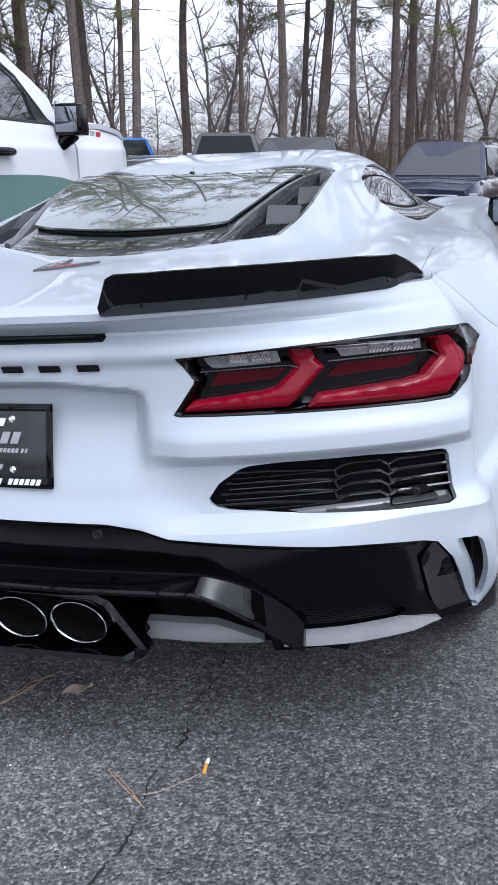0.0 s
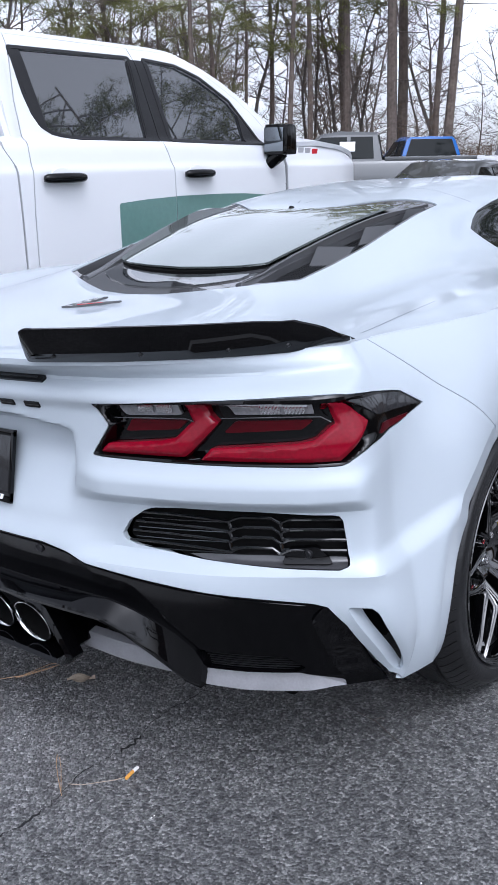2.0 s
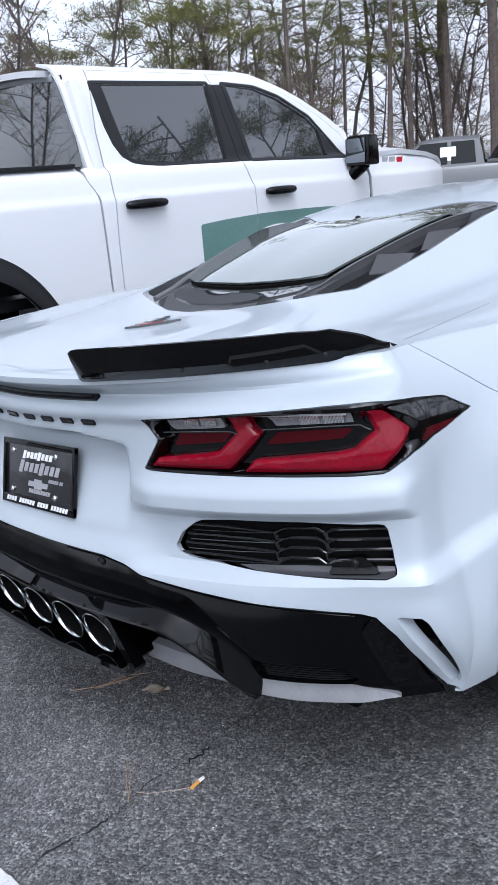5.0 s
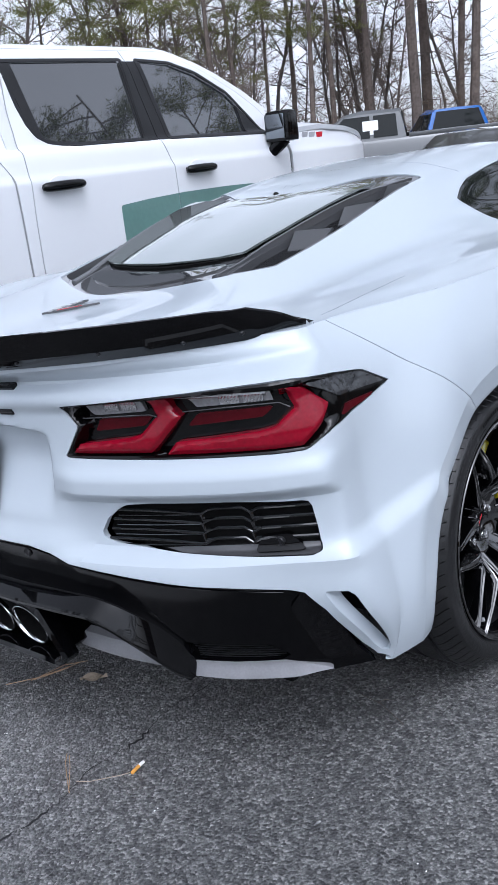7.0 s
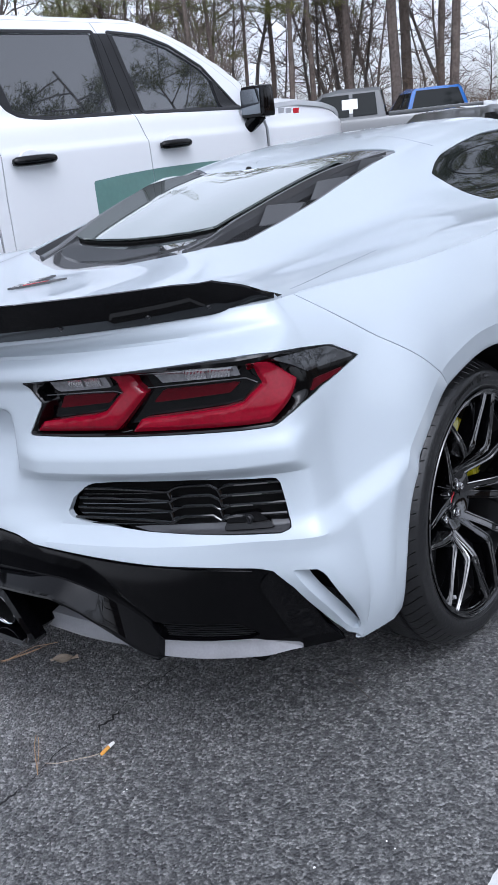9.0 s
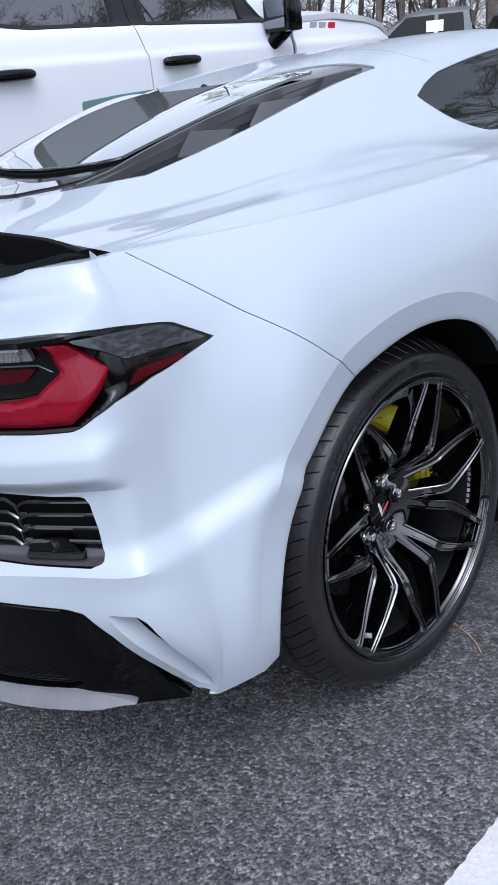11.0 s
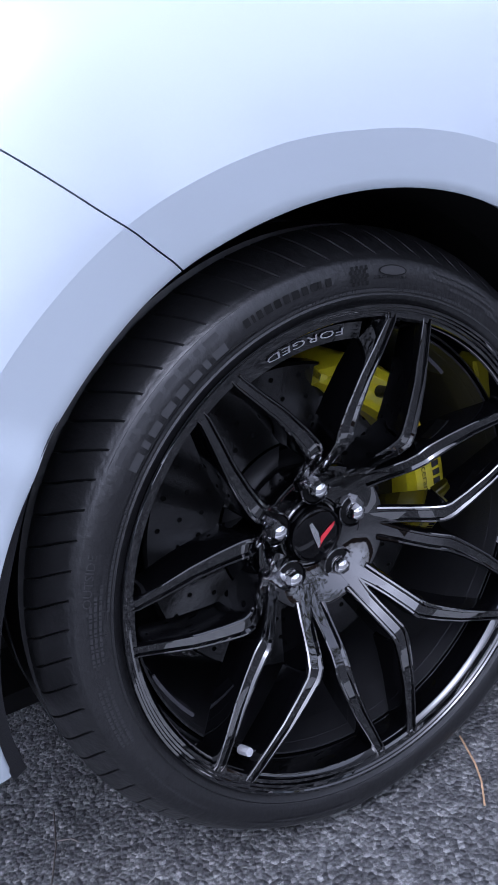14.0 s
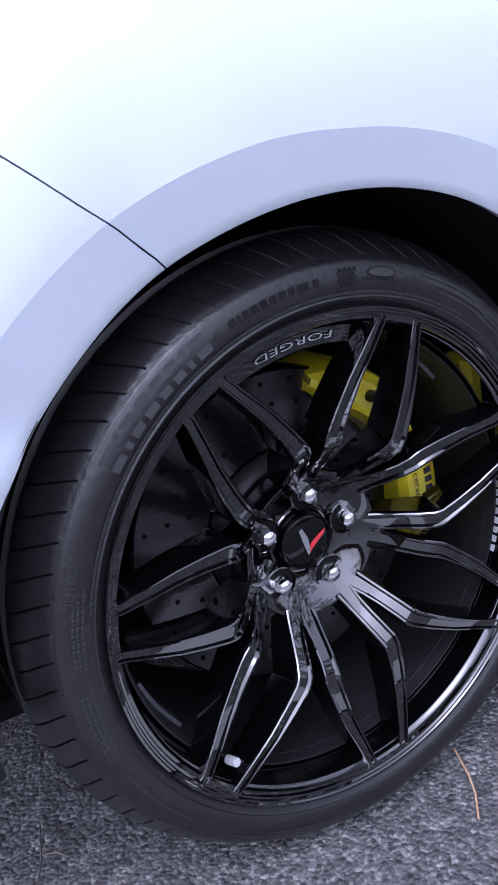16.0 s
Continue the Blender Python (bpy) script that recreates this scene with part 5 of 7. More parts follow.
        # balance weights stuck inside the barrel
        for a0, a1, xw in ((-162, -143, .066), (38, 50, .060)):
            bm = bmesh.new()
            lathe(bm, [(.2385, xw - .011), (.2345, xw - .010), (.2345, xw + .010), (.2385, xw + .011)], 14, pose(0, 0, 0, a0, 0, 0), False, a1 - a0)
            part("balance_weight", bm, ALLOY, rim, "grey stick-on balance weight")
    return w


wheel(pose(WHEEL_X, 0, .343))
wheel(pose(-WHEEL_X - .036, 0, .343, 0, 0, 180), False)
for sx in (1, -1):
    bm = bmesh.new()
    lathe(bm, [(.376, .085), (.376, -.2), (.05, -.2)], 64, pose(sx * .785, 0, .343, 0, 0, 0) @ pose(0, 0, 0, -24, 0, 0) @ Matrix.Diagonal((sx, 1, 1, 1)), False, 215.0)
    lathe(bm, [(.386, .180), (.3755, .08)], 24, pose(sx * .785, 0, .343, 0, 0, 0) @ pose(0, 0, 0, 32, 0, 0) @ Matrix.Diagonal((sx, 1, 1, 1)), False, 52.0)
    part("wheel_liner", bm, CAVITY, car)
    front = pose(sx * .80, 2.722, .335, 0, 0, 0 if sx > 0 else 180)
    bm = bmesh.new()
    lathe(bm, [(.24, .12), (.262, .14), (.3, .15), (.325, .13), (.335, .0), (.325, -.13), (.24, -.14)], 64, front)
    fw = part("front_tyre", bm, RUBBER, car)
    bm = bmesh.new()
    lathe(bm, [(0, .07), (.06, .075), (.1, .08), (.22, .12), (.245, .135), (.25, .12)], 40, front)
    part("front_rim", bm, RIM, fw)
    # black edge of the liner that shows under the arch's rear end
    rows = []
    for t in np.linspace(140, 191, 22):
        a = radians(t)
        ro = ARCH + .018 * float(smooth(142, 185, t)) + .002
        ri = ro - .014 * float(smooth(138, 165, t))
        x = float(side_x(ro * math.cos(a), max(.343 + ro * math.sin(a), .2))) - .012
        rows.append([(sx * (x + dx), r * math.cos(a), .343 + r * math.sin(a)) for r, dx in ((ro, 0), (ri, -.006), (ri, -.05), (ro, -.05))])
    v, f = loft(rows)
    mesh_object("liner_edge", v, f, SATIN, car, "black plastic edge of the wheel arch liner")
# door mirrors
for sx in (1, -1):
    bm = bmesh.new()
    block(bm, (.19, .10, .13), (sx * .965, 1.74, .935), (8, 0, sx * -14), .035, (.9, .8))
    mir = part("door_mirror", bm, GLOSS, car, "gloss black door mirror")
    bm = bmesh.new()
    block(bm, (.165, .012, .095), (sx * .975, 1.686, .935), (8, 0, sx * -14), .005)
    part("mirror_glass", bm, MIRROR, mir)
    bm = bmesh.new()
    tube(bm, [(sx * .78, 1.84, .87), (sx * .86, 1.79, .89), (sx * .93, 1.76, .90)], [.03, .024, .02], 10)
    part("mirror_arm", bm, GLOSS, mir)


# the body's middle lies a little to the left of the line that its right half is drawn from
HALF_SHIFT, LEFT_LEAN = .036, .070


def settle(ob):
    if ob.name.startswith("number_plate") or (ob.type == "EMPTY" and ob is not car):
        return
    for ch in ob.children:
        settle(ch)
    if ob.type == "MESH":
        co = np.empty(len(ob.data.vertices) * 3)
        ob.data.vertices.foreach_get("co", co)
        co = co.reshape(-1, 3)
        k = np.clip((.3 - co[:, 0]) / .6, 0, 1)
        rise = LEFT_LEAN * (np.sqrt(co[:, 0] ** 2 + .0036) - co[:, 0]) / 2
        co[:, 0] += k * (LEFT_LEAN * (co[:, 2] - .97) - HALF_SHIFT)
        co[:, 2] += rise
        ob.data.vertices.foreach_set("co", co.ravel())


settle(car)

# ---- ground ----
TILT_FAR = 3.9      # the far lot and the woods stand a little aslant to the parking bay


def ground_z(x, y):
    k = smooth(6.0, 12.0, np.maximum(np.hypot(x - .5, y), y))
    return -math.tan(radians(TILT_FAR)) * (k * x + (1 - k) * np.minimum(np.asarray(x, float) + 1.2, 0))


FAR = pose(0, 0, 0, 0, TILT_FAR, 0)
rings = np.concatenate([[0], np.linspace(.5, 16, 40), [20, 26, 34, 45, 70, 120, 250, 600, 1500, 4000]])
gv, gf = [], []
for r in rings:
    for k in range(120):
        x, y = r * math.cos(k * math.pi / 60), r * math.sin(k * math.pi / 60)
        gv.append((x, y, float(ground_z(x, y))))
for i in range(len(rings) - 1):
    for k in range(120):
        gf.append((i * 120 + k, i * 120 + (k + 1) % 120, (i + 1) * 120 + (k + 1) % 120, (i + 1) * 120 + k)[::-1])
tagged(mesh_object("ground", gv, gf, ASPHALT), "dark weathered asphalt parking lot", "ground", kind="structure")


def painted_line(x0, y0, x1, y1):
    """A worn painted line with ragged edges."""
    n = max(8, int(max(x1 - x0, y1 - y0) / .012))
    rows = []
    rng = random.Random(int(x0 * 100 + y0 * 77))
    for i in range(n + 1):
        t = i / n
        j, k = (rng.random() - .5) * .0035, (rng.random() - .5) * .0035
        if x1 - x0 > y1 - y0:
            x = x0 + (x1 - x0) * t
            rows.append(((x, y0 + j, .0035 + float(ground_z(x, y0))), (x, y1 + k, .0035 + float(ground_z(x, y1)))))
        else:
            y = y0 + (y1 - y0) * t
            rows.append(((x0 + j, y, .0035 + float(ground_z(x0, y))), (x1 + k, y, .0035 + float(ground_z(x1, y)))))
    v = [p for r in rows for p in r]
    f = [(2 * i, 2 * i + 1, 2 * i + 3, 2 * i + 2) for i in range(n)]
    if x1 - x0 > y1 - y0:
        f = [q[::-1] for q in f]
    tagged(mesh_object("parking_line", v, f, LINEPAINT, flat=True), "worn white painted line on the asphalt", "road marking", kind="structure")


painted_line(-1.69, -1.19, -1.56, 4.6)
painted_line(1.295, -1.19, 1.40, 4.6)
painted_line(-6.0, -1.31, 1.40, -1.195)

# hairline crack across the bay
rng = random.Random(3)
pts = []
for t in np.linspace(0, 1, 90):
    y = -1.30 + .95 * t
    pts.append((.359 + .012 * math.sin(t * 23) + rng.gauss(0, .0035), y))
v, f = [], []
for i, (x, y) in enumerate(pts):
    w = .0008 + .0030 * max(0, noise.noise(Vector((y * 9, 2, 0)))) + (.0025 if abs(y + 1.0) < .03 or abs(y + .71) < .03 or abs(y + 1.09) < .03 else 0)
    v += [(x - w, y, .0022), (x + w, y, .0022)]
    if i:
        f.append((2 * i - 2, 2 * i - 1, 2 * i + 1, 2 * i))
tagged(mesh_object("pavement_crack", v, f, CRACK, flat=True), "thin dark crack running through the asphalt", "crack", kind="structure")

# ---- white pickup truck beside the sports car ----
truck = thing("pickup_truck", Matrix.Translation((-1.36, 0, 1.35)) @ pose(0, 0, 0, 0, 4.0, 0) @ Matrix.Translation((-1.03, 0, -1.35)), "tall white crew-cab pickup truck with black trim on off-road tyres", "truck")
truck_x = curve([(.45, .985), (.6, 1.01), (.9, 1.03), (1.2, 1.03), (1.37, 1.026), (1.405, 1.012), (1.43, 1.006), (1.5, .985), (1.525, .952), (1.60, .926), (1.65, .909), (1.78, .8655), (1.9, .825), (1.96, .79), (2.0, .755), (2.03, .66)])
nose_in = curve([(-2, 0), (2.8, 0), (3.2, .04), (3.5, .13), (3.8, .30), (4.05, .60)])


def truck_side(y, z):
    y, z = np.broadcast_arrays(np.asarray(y, float), np.asarray(z, float))
    return np.stack([truck_x(z) - nose_in(y), y, z], -1)


def truck_pane(y, z):
    """The plane of the side glass."""
    y, z = np.broadcast_arrays(np.asarray(y, float), np.asarray(z, float))
    return np.stack([.942 - .3385 * (z - 1.525) - nose_in(y), y, z], -1)


BED_END, REAR_WHEEL, FRONT_WHEEL = -1.5, -.24, 3.35
REAR_PANE = [(.715, 1.92), (.722, 1.72), (.737, 1.635), (.762, 1.583), (.81, 1.553), (.88, 1.538), (.97, 1.531), (1.41, 1.528), (1.44, 1.93)]
FRONT_PANE = [(1.555, 1.93), (1.58, 1.525), (2.34, 1.51), (2.15, 1.745), (1.95, 1.86), (1.78, 1.915)]
door_gap = lambda z: np.interp(z, [.5, 1.0, 1.21, 1.46, 1.69, 1.99], [.63, .60, .605, .625, .65, .72])
pillar_front = lambda z: np.interp(z, [.5, 1.50, 1.65, 1.75, 1.86, 1.93, 2.03], [2.53, 2.53, 2.40, 2.27, 2.08, 1.93, 1.68])


def arch_field(y0, r=.62, low=.40, half=.50):
    return lambda y, z: np.maximum((np.abs((y - y0) * 1.16) ** 2.3 + np.abs((z - low) * .815) ** 2.3) ** (1 / 2.3) - r * .985, np.maximum(np.abs(y - y0) - half - .06, -9) * 1.0)


def truck_panel(name, y0, y1, z0, z1, fields, label="", mat=None, flip=False, lift=0.0, step=.03, thick=.014, surface=truck_side):
    v, f = patch(surface, grid(y0, y1, step), np.concatenate([grid(z0, min(z1, 1.34), step)[:-1], grid(min(z1, 1.34), z1, .012)]) if z1 > 1.36 and z0 < 1.33 else grid(z0, z1, .012), fields, lift=lift, thick=thick, mirror=flip)
    return mesh_object(name, v, f, mat or TRUCK_WHITE, truck, label)


for flip in (False, True):
    truck_panel("bed_side", BED_END, .53, .62, 1.53, [arch_field(REAR_WHEEL), lambda y, z: np.interp(z, [.6, 1.40, 1.46, 1.53], [.535, .535, .50, .47]) - y], "white bed side with a flared arch", flip=flip)
    truck_panel("cab_corner", .50, .72, .62, 2.03, [lambda y, z: y - np.where(z < 1.53, np.interp(z, [.6, 1.40, 1.46, 1.53], [.541, .541, .506, .476]), .545), lambda y, z: door_gap(z) - .003 - y], flip=flip)
    truck_panel("rear_door", .56, 1.52, .55, 1.99, [lambda y, z: y - door_gap(z) - .003, lambda y, z: np.interp(z, [.5, 1.38, 1.49, 1.99], [1.515, 1.522, 1.495, 1.475]) - .003 - y, outside(REAR_PANE), arch_field(REAR_WHEEL)], "white rear door", flip=flip, step=.02)
    truck_panel("front_door", 1.46, 2.56, .55, 1.99, [lambda y, z: y - np.interp(z, [.5, 1.38, 1.49, 1.99], [1.515, 1.522, 1.495, 1.475]) - .003, lambda y, z: pillar_front(z) - .02 - y, outside(FRONT_PANE)], "white front door", flip=flip, step=.02)
    truck_panel("front_fender", 2.50, 4.05, .62, 1.53, [lambda y, z: y - 2.537, arch_field(FRONT_WHEEL), lambda y, z: np.interp(y, [2.5, 2.9, 3.2, 3.5, 3.8, 4.05], [1.53, 1.52, 1.48, 1.42, 1.33, 1.2]) - z], "white front fender", flip=flip)
    truck_panel("roof_rail", .68, 2.45, 1.50, 2.03, [lambda y, z: np.maximum(z - 1.992, y - pillar_front(z) + .017), lambda y, z: pillar_front(z) + .05 - y, lambda y, z: y - door_gap(z)], flip=flip, step=.015)
    truck_panel("side_glass", .70, 1.47, 1.51, 1.95, [grown(REAR_PANE, -.001)], "dark privacy glass", TRUCKGLASS, flip, 0.0, thick=.004, surface=truck_pane)
    truck_panel("side_glass", 1.53, 2.36, 1.50, 1.95, [grown(FRONT_PANE, -.001)], "dark front side glass", TRUCKGLASS, flip, 0.0, thick=.004, surface=truck_pane)
    for pane in (REAR_PANE, FRONT_PANE):
        ys, zs = [p[0] for p in pane], [p[1] for p in pane]
        f0, f1 = inside(pane), outside(pane)
        truck_panel("window_seal", min(ys) - .03, max(ys) + .03, min(zs) - .03, max(zs) + .03, [lambda y, z: f0(y, z) + .016, f1], "", SATIN, flip, .004, .012, .012)
    truck_panel("pillar_cover", 1.39, 1.50, 1.505, 1.94, [inside([(1.40, 1.512), (1.4922, 1.512), (1.4765, 1.93), (1.43, 1.93)])], "", SATIN, flip, .002, .01)
    truck_panel("pillar_cover", 1.48, 1.60, 1.505, 1.94, [inside([(1.4962, 1.512), (1.595, 1.512), (1.57, 1.93), (1.479, 1.93)])], "", SATIN, flip, .002, .01)
    truck_panel("quarter_trim", .70, .80, 1.55, 1.93, [inside([(.712, 1.92), (.735, 1.60), (.79, 1.56), (.765, 1.92)])], "", SATIN, flip, .002, .01)
    truck_panel("mirror_sail", 2.2, 2.36, 1.505, 1.70, [inside([(2.205, 1.515), (2.34, 1.512), (2.185, 1.69)])], "", SATIN, flip, .002, .01)
    # black arch flare
    for yc in (REAR_WHEEL, FRONT_WHEEL):
        af = arch_field(yc)
        truck_panel("arch_flare", yc - .66, yc + .66, .66, 1.26, [lambda y, z: af(y, z) + .004, lambda y, z: .075 - af(y, z)], "satin black arch flare", SATIN, flip, lambda y, z: .012 + .02 * smooth(.075, .0, af(y, z)), .015, .03)
    sg = -1 if flip else 1
    for y0, y1 in ((.655, .895), (1.585, 1.81)):
        x = float(truck_x(1.35)) * sg
        bm = bmesh.new()
        tube(bm, [(x + sg * (.022 + .016 * math.sin(math.pi * k)), y0 + (y1 - y0) * k, 1.348) for k in (0, .02, .07, .2, .5, .8, .93, .98, 1)], [.008, .014, .019, .0215, .0225, .0215, .019, .014, .008], 14)
        block(bm, (.04, .03, .028), (x + sg * .012, y0 + .03, 1.346), (0, 0, 0), .006)
        block(bm, (.04, .03, .028), (x + sg * .012, y1 - .03, 1.346), (0, 0, 0), .006)
        handle = part("door_handle", bm, GLOSS, truck, "gloss black door handle")
        bm = bmesh.new()
        lathe(bm, [(0, .006), (.048, .005), (.062, .002), (.066, -.004)], 32, Matrix.Translation((x, (y0 + y1) / 2, 1.358)) @ Matrix.Diagonal((sg, 1, .55, 1)))
        part("handle_cup", bm, TRUCK_WHITE, handle)
    # mirror
    bm = bmesh.new()
    block(bm, (.165, .13, .185), (sg * 1.078, 2.385, 1.527), (0, 0, sg * 6), .032, (.96, .86))
    mir = part("door_mirror", bm, GLOSS, truck, "large black door mirror")
    bm = bmesh.new()
    block(bm, (.128, .012, .142), (sg * 1.078, 2.321, 1.527), (0, 0, sg * 6), .005)
    part("mirror_glass", bm, MIRROR, mir)
    bm = bmesh.new()
    tube(bm, [(sg * .985, 2.36, 1.385), (sg * 1.02, 2.37, 1.395), (sg * 1.055, 2.385, 1.43), (sg * 1.075, 2.39, 1.455)], [.038, .036, .042, .05], 10)
    part("mirror_arm", bm, GLOSS, mir)
    # wheels
    for yc in (REAR_WHEEL, FRONT_WHEEL):
        wm = pose(sg * .73, yc, .475, 0, 0, 0 if sg > 0 else 180)
        bm = bmesh.new()
        n = 120
        prof = [(.24, .10), (.25, .135), (.30, .145), (.37, .142), (.40, .138), (.425, .12), (.435, .09), (.440, .03), (.440, -.03), (.435, -.1), (.37, -.14), (.25, -.135)]
        lathe(bm, prof, n, wm)
        bm.verts.ensure_lookup_table()
        c = Vector((sg * .73, yc, .475))
        for i, (r, x) in enumerate(prof):
            if r > .36:
                for k in range(n):
                    if (k + (3 if x > .1 else 0) + (2 if abs(x) < .05 else 0)) % 6 < 2:
                        v = bm.verts[i * n + k]
                        v.co = Vector((v.co.x, c.y + (v.co.y - c.y) * (1 - .014 / r), c.z + (v.co.z - c.z) * (1 - .014 / r)))
        tw = part("wheel", bm, RUBBER, truck, "knobbly off-road tyre on a dark wheel", 25)
        bm = bmesh.new()
        lathe(bm, [(0, .06), (.06, .07), (.09, .055), (.2, .08), (.235, .115), (.245, .13), (.25, .10)], 48, wm)
        part("rim", bm, RIM, tw)
        bm = bmesh.new()
        block(bm, (.04, 1.10, .70), (sg * .54, yc, .86), (0, 0, 0), .01)
        block(bm, (.46, 1.10, .04), (sg * .76, yc, 1.16), (0, 0, 0), .01)
        part("wheel_well", bm, CAVITY, truck)
truck_panel("door_film", 1.10, 2.52, .80, 1.26, [inside([(1.11, .85), (1.112, 1.222), (1.3, 1.233), (1.56, 1.24), (1.9, 1.238), (2.1, 1.232), (2.3, 1.218), (2.48, 1.19), (2.51, .85)]), lambda y, z: np.abs(y - 1.518) - .004],
            "translucent green film stuck across the doors", FILM, False, .003, .02, .002)
bars_m = Matrix(((0, 0, 1, .996), (1, 0, 0, 0), (0, 1, 0, 0), (0, 0, 0, 1)))
for y, z, w, mt in ((2.715, 1.466, .065, PRINTGREY), (2.79, 1.463, .065, PRINTGREY), (2.87, 1.459, .07, REDENAMEL)):
    bm = bmesh.new()
    slab(bm, [(y - w / 2, z - .016), (y + w / 2 - .01, z - .016), (y + w / 2, z + .016), (y - w / 2 + .01, z + .016)], .006, Matrix.Translation((0, 0, .0)) @ bars_m)
    part("model_badge", bm, mt, truck)


def roof(x, y):
    x, y = np.broadcast_arrays(np.asarray(x, float), np.asarray(y, float))
    z = 2.035 - .03 * np.abs(x / .7) ** 3 - .10 * smooth(1.45, 2.0, y) ** 2 - .012 * smooth(.9, .5, y)
    return np.stack([x, y, z], -1)


v, f = patch(roof, grid(-.72, .72, .06), grid(.50, 1.95, .05), [], thick=.03)
mesh_object("roof", v, f, TRUCK_WHITE, truck, "white cab roof")


def screen(x, t):
    x, t = np.broadcast_arrays(np.asarray(x, float), np.asarray(t, float))
    y = 1.93 + .80 * t - .10 * (x / .8) ** 2
    return np.stack([x * (1 + .12 * t), y, 1.96 - .50 * t], -1)


v, f = patch(screen, grid(-.74, .74, .08), grid(1, 0, .1)[::-1], [], thick=.01)
mesh_object("windscreen", v, f, TRUCKGLASS, truck)


def hood(x, y):
    x, y = np.broadcast_arrays(np.asarray(x, float), np.asarray(y, float))
    z = np.interp(y, [2.5, 2.9, 3.2, 3.5, 3.8, 4.08], [1.56, 1.575, 1.545, 1.49, 1.40, 1.24]) - .05 * np.abs(x) ** 4 + .018 * smooth(.62, .5, np.abs(x))
    return np.stack([x, y, z], -1)


v, f = patch(hood, grid(-1.0, 1.0, .05), grid(2.56, 4.08, .06), [lambda x, y: truck_x(1.4) - nose_in(y) - np.abs(x) - .002], thick=.03)
mesh_object("hood", v, f, TRUCK_WHITE, truck, "white hood")
bm = bmesh.new()
block(bm, (1.1, .3, .6), (0, 3.9, .85), (0, 0, 0), .08)
part("front_grille", bm, SATIN, truck)
# back of the cab: glass with a sliding pane, brake light, roof lip
bm = bmesh.new()
block(bm, (1.72, .05, .52), (0, .645, 1.30), (0, 0, 0), .01)
block(bm, (.10, .06, .44), (.86, .60, 1.71), (0, -14, 0), .02)
block(bm, (.10, .06, .44), (-.83, .61, 1.71), (0, 14, 0), .02)
block(bm, (1.5, .06, .10), (0, .64, 1.955), (0, 0, 0), .02)
part("cab_back", bm, TRUCK_WHITE, truck)
bm = bmesh.new()
slab(bm, [(-.80, 1.54), (.875, 1.54), (.80, 1.962), (-.745, 1.962)], .008, Matrix.Translation((0, .575, 0)) @ pose(0, 0, 0, 90, 0, 0))
rearglass = part("rear_glass", bm, TRUCKGLASS, truck, "dark rear glass with a sliding pane")
bm = bmesh.new()
for x0, x1, z0, z1 in ((-.295, -.268, 1.575, 1.862), (-.295, .05, 1.848, 1.862)):
    block(bm, (x1 - x0, .012, z1 - z0), ((x0 + x1) / 2, .565, (z0 + z1) / 2), (0, 0, 0), .002)
tube(bm, [(-.10, .563, 1.85), (-.17, .563, 1.77), (-.225, .563, 1.67), (-.25, .563, 1.585)], [.006, .008, .010, .012], 6)
part("slider_frame", bm, SATIN, rearglass)
rows = []
for x in np.linspace(-.74, .74, 15):
    k = abs(x) / .74
    zt = 2.015 - .03 * k ** 3
    rows.append([(x, .70, zt), (x, .63, zt - .002), (x, .560 + .01 * k, zt - .010), (x, .550 + .01 * k, zt - .024), (x, .556 + .01 * k, zt - .044), (x, .60, zt - .056), (x, .70, zt - .055)])
v, f = loft(rows)
mesh_object("roof_lip", v, f, TRUCK_WHITE, truck, "white roof spoiler lip")
bm = bmesh.new()
block(bm, (.50, .035, .070), (-.06, .560, 1.975), (-16, 0, 0), .012, (.86, 1))
bl = part("cab_brake_light", bm, DEEPRED, truck, "dark red cab brake light with clear ends")
for x in (-.205, .085):
    bm = bmesh.new()
    block(bm, (.15, .02, .036), (x, .546, 1.972), (-16, 0, 0), .006)
    part("cargo_lens", bm, LENS, bl)
# bed
bm = bmesh.new()
block(bm, (1.9, .06, .62), (0, BED_END, 1.2), (0, 0, 0), .02)
part("tailgate", bm, TRUCK_WHITE, truck)
bm = bmesh.new()
block(bm, (1.8, 2.0, .05), (0, -.48, .98), (0, 0, 0), .01)
part("bed_floor", bm, SATIN, truck)
for sg in (1, -1):
    bm = bmesh.new()
    block(bm, (.075, 1.97, .022), (sg * .935, -.52, 1.538), (0, 0, 0), .008)
    part("rail_cap", bm, SATIN, truck)
    bm = bmesh.new()
    block(bm, (.03, 1.97, .5), (sg * .86, -.52, 1.27), (0, 0, 0), .008)
    part("bed_liner", bm, SATIN, truck)
bm = bmesh.new()
block(bm, (1.5, 5.0, .16), (0, 1.5, .52), (0, 0, 0), .03)
part("chassis", bm, CAVITY, truck)
bm = bmesh.new()
block(bm, (1.6, 1.7, .30), (0, 1.5, 1.1), (0, 0, 0), .08)
block(bm, (.5, .12, .62), (.42, 1.05, 1.42), (-8, 0, 0), .05)
block(bm, (.5, .12, .62), (-.42, 1.05, 1.42), (-8, 0, 0), .05)
part("seats", bm, SATIN, truck)

# the cab tapers down a little above the belt line
for ob in truck.children_recursive:
    if ob.type == "MESH":
        for q in ob.data.vertices:
            q.co.z -= .068 * max(q.co.z - 1.45, 0)

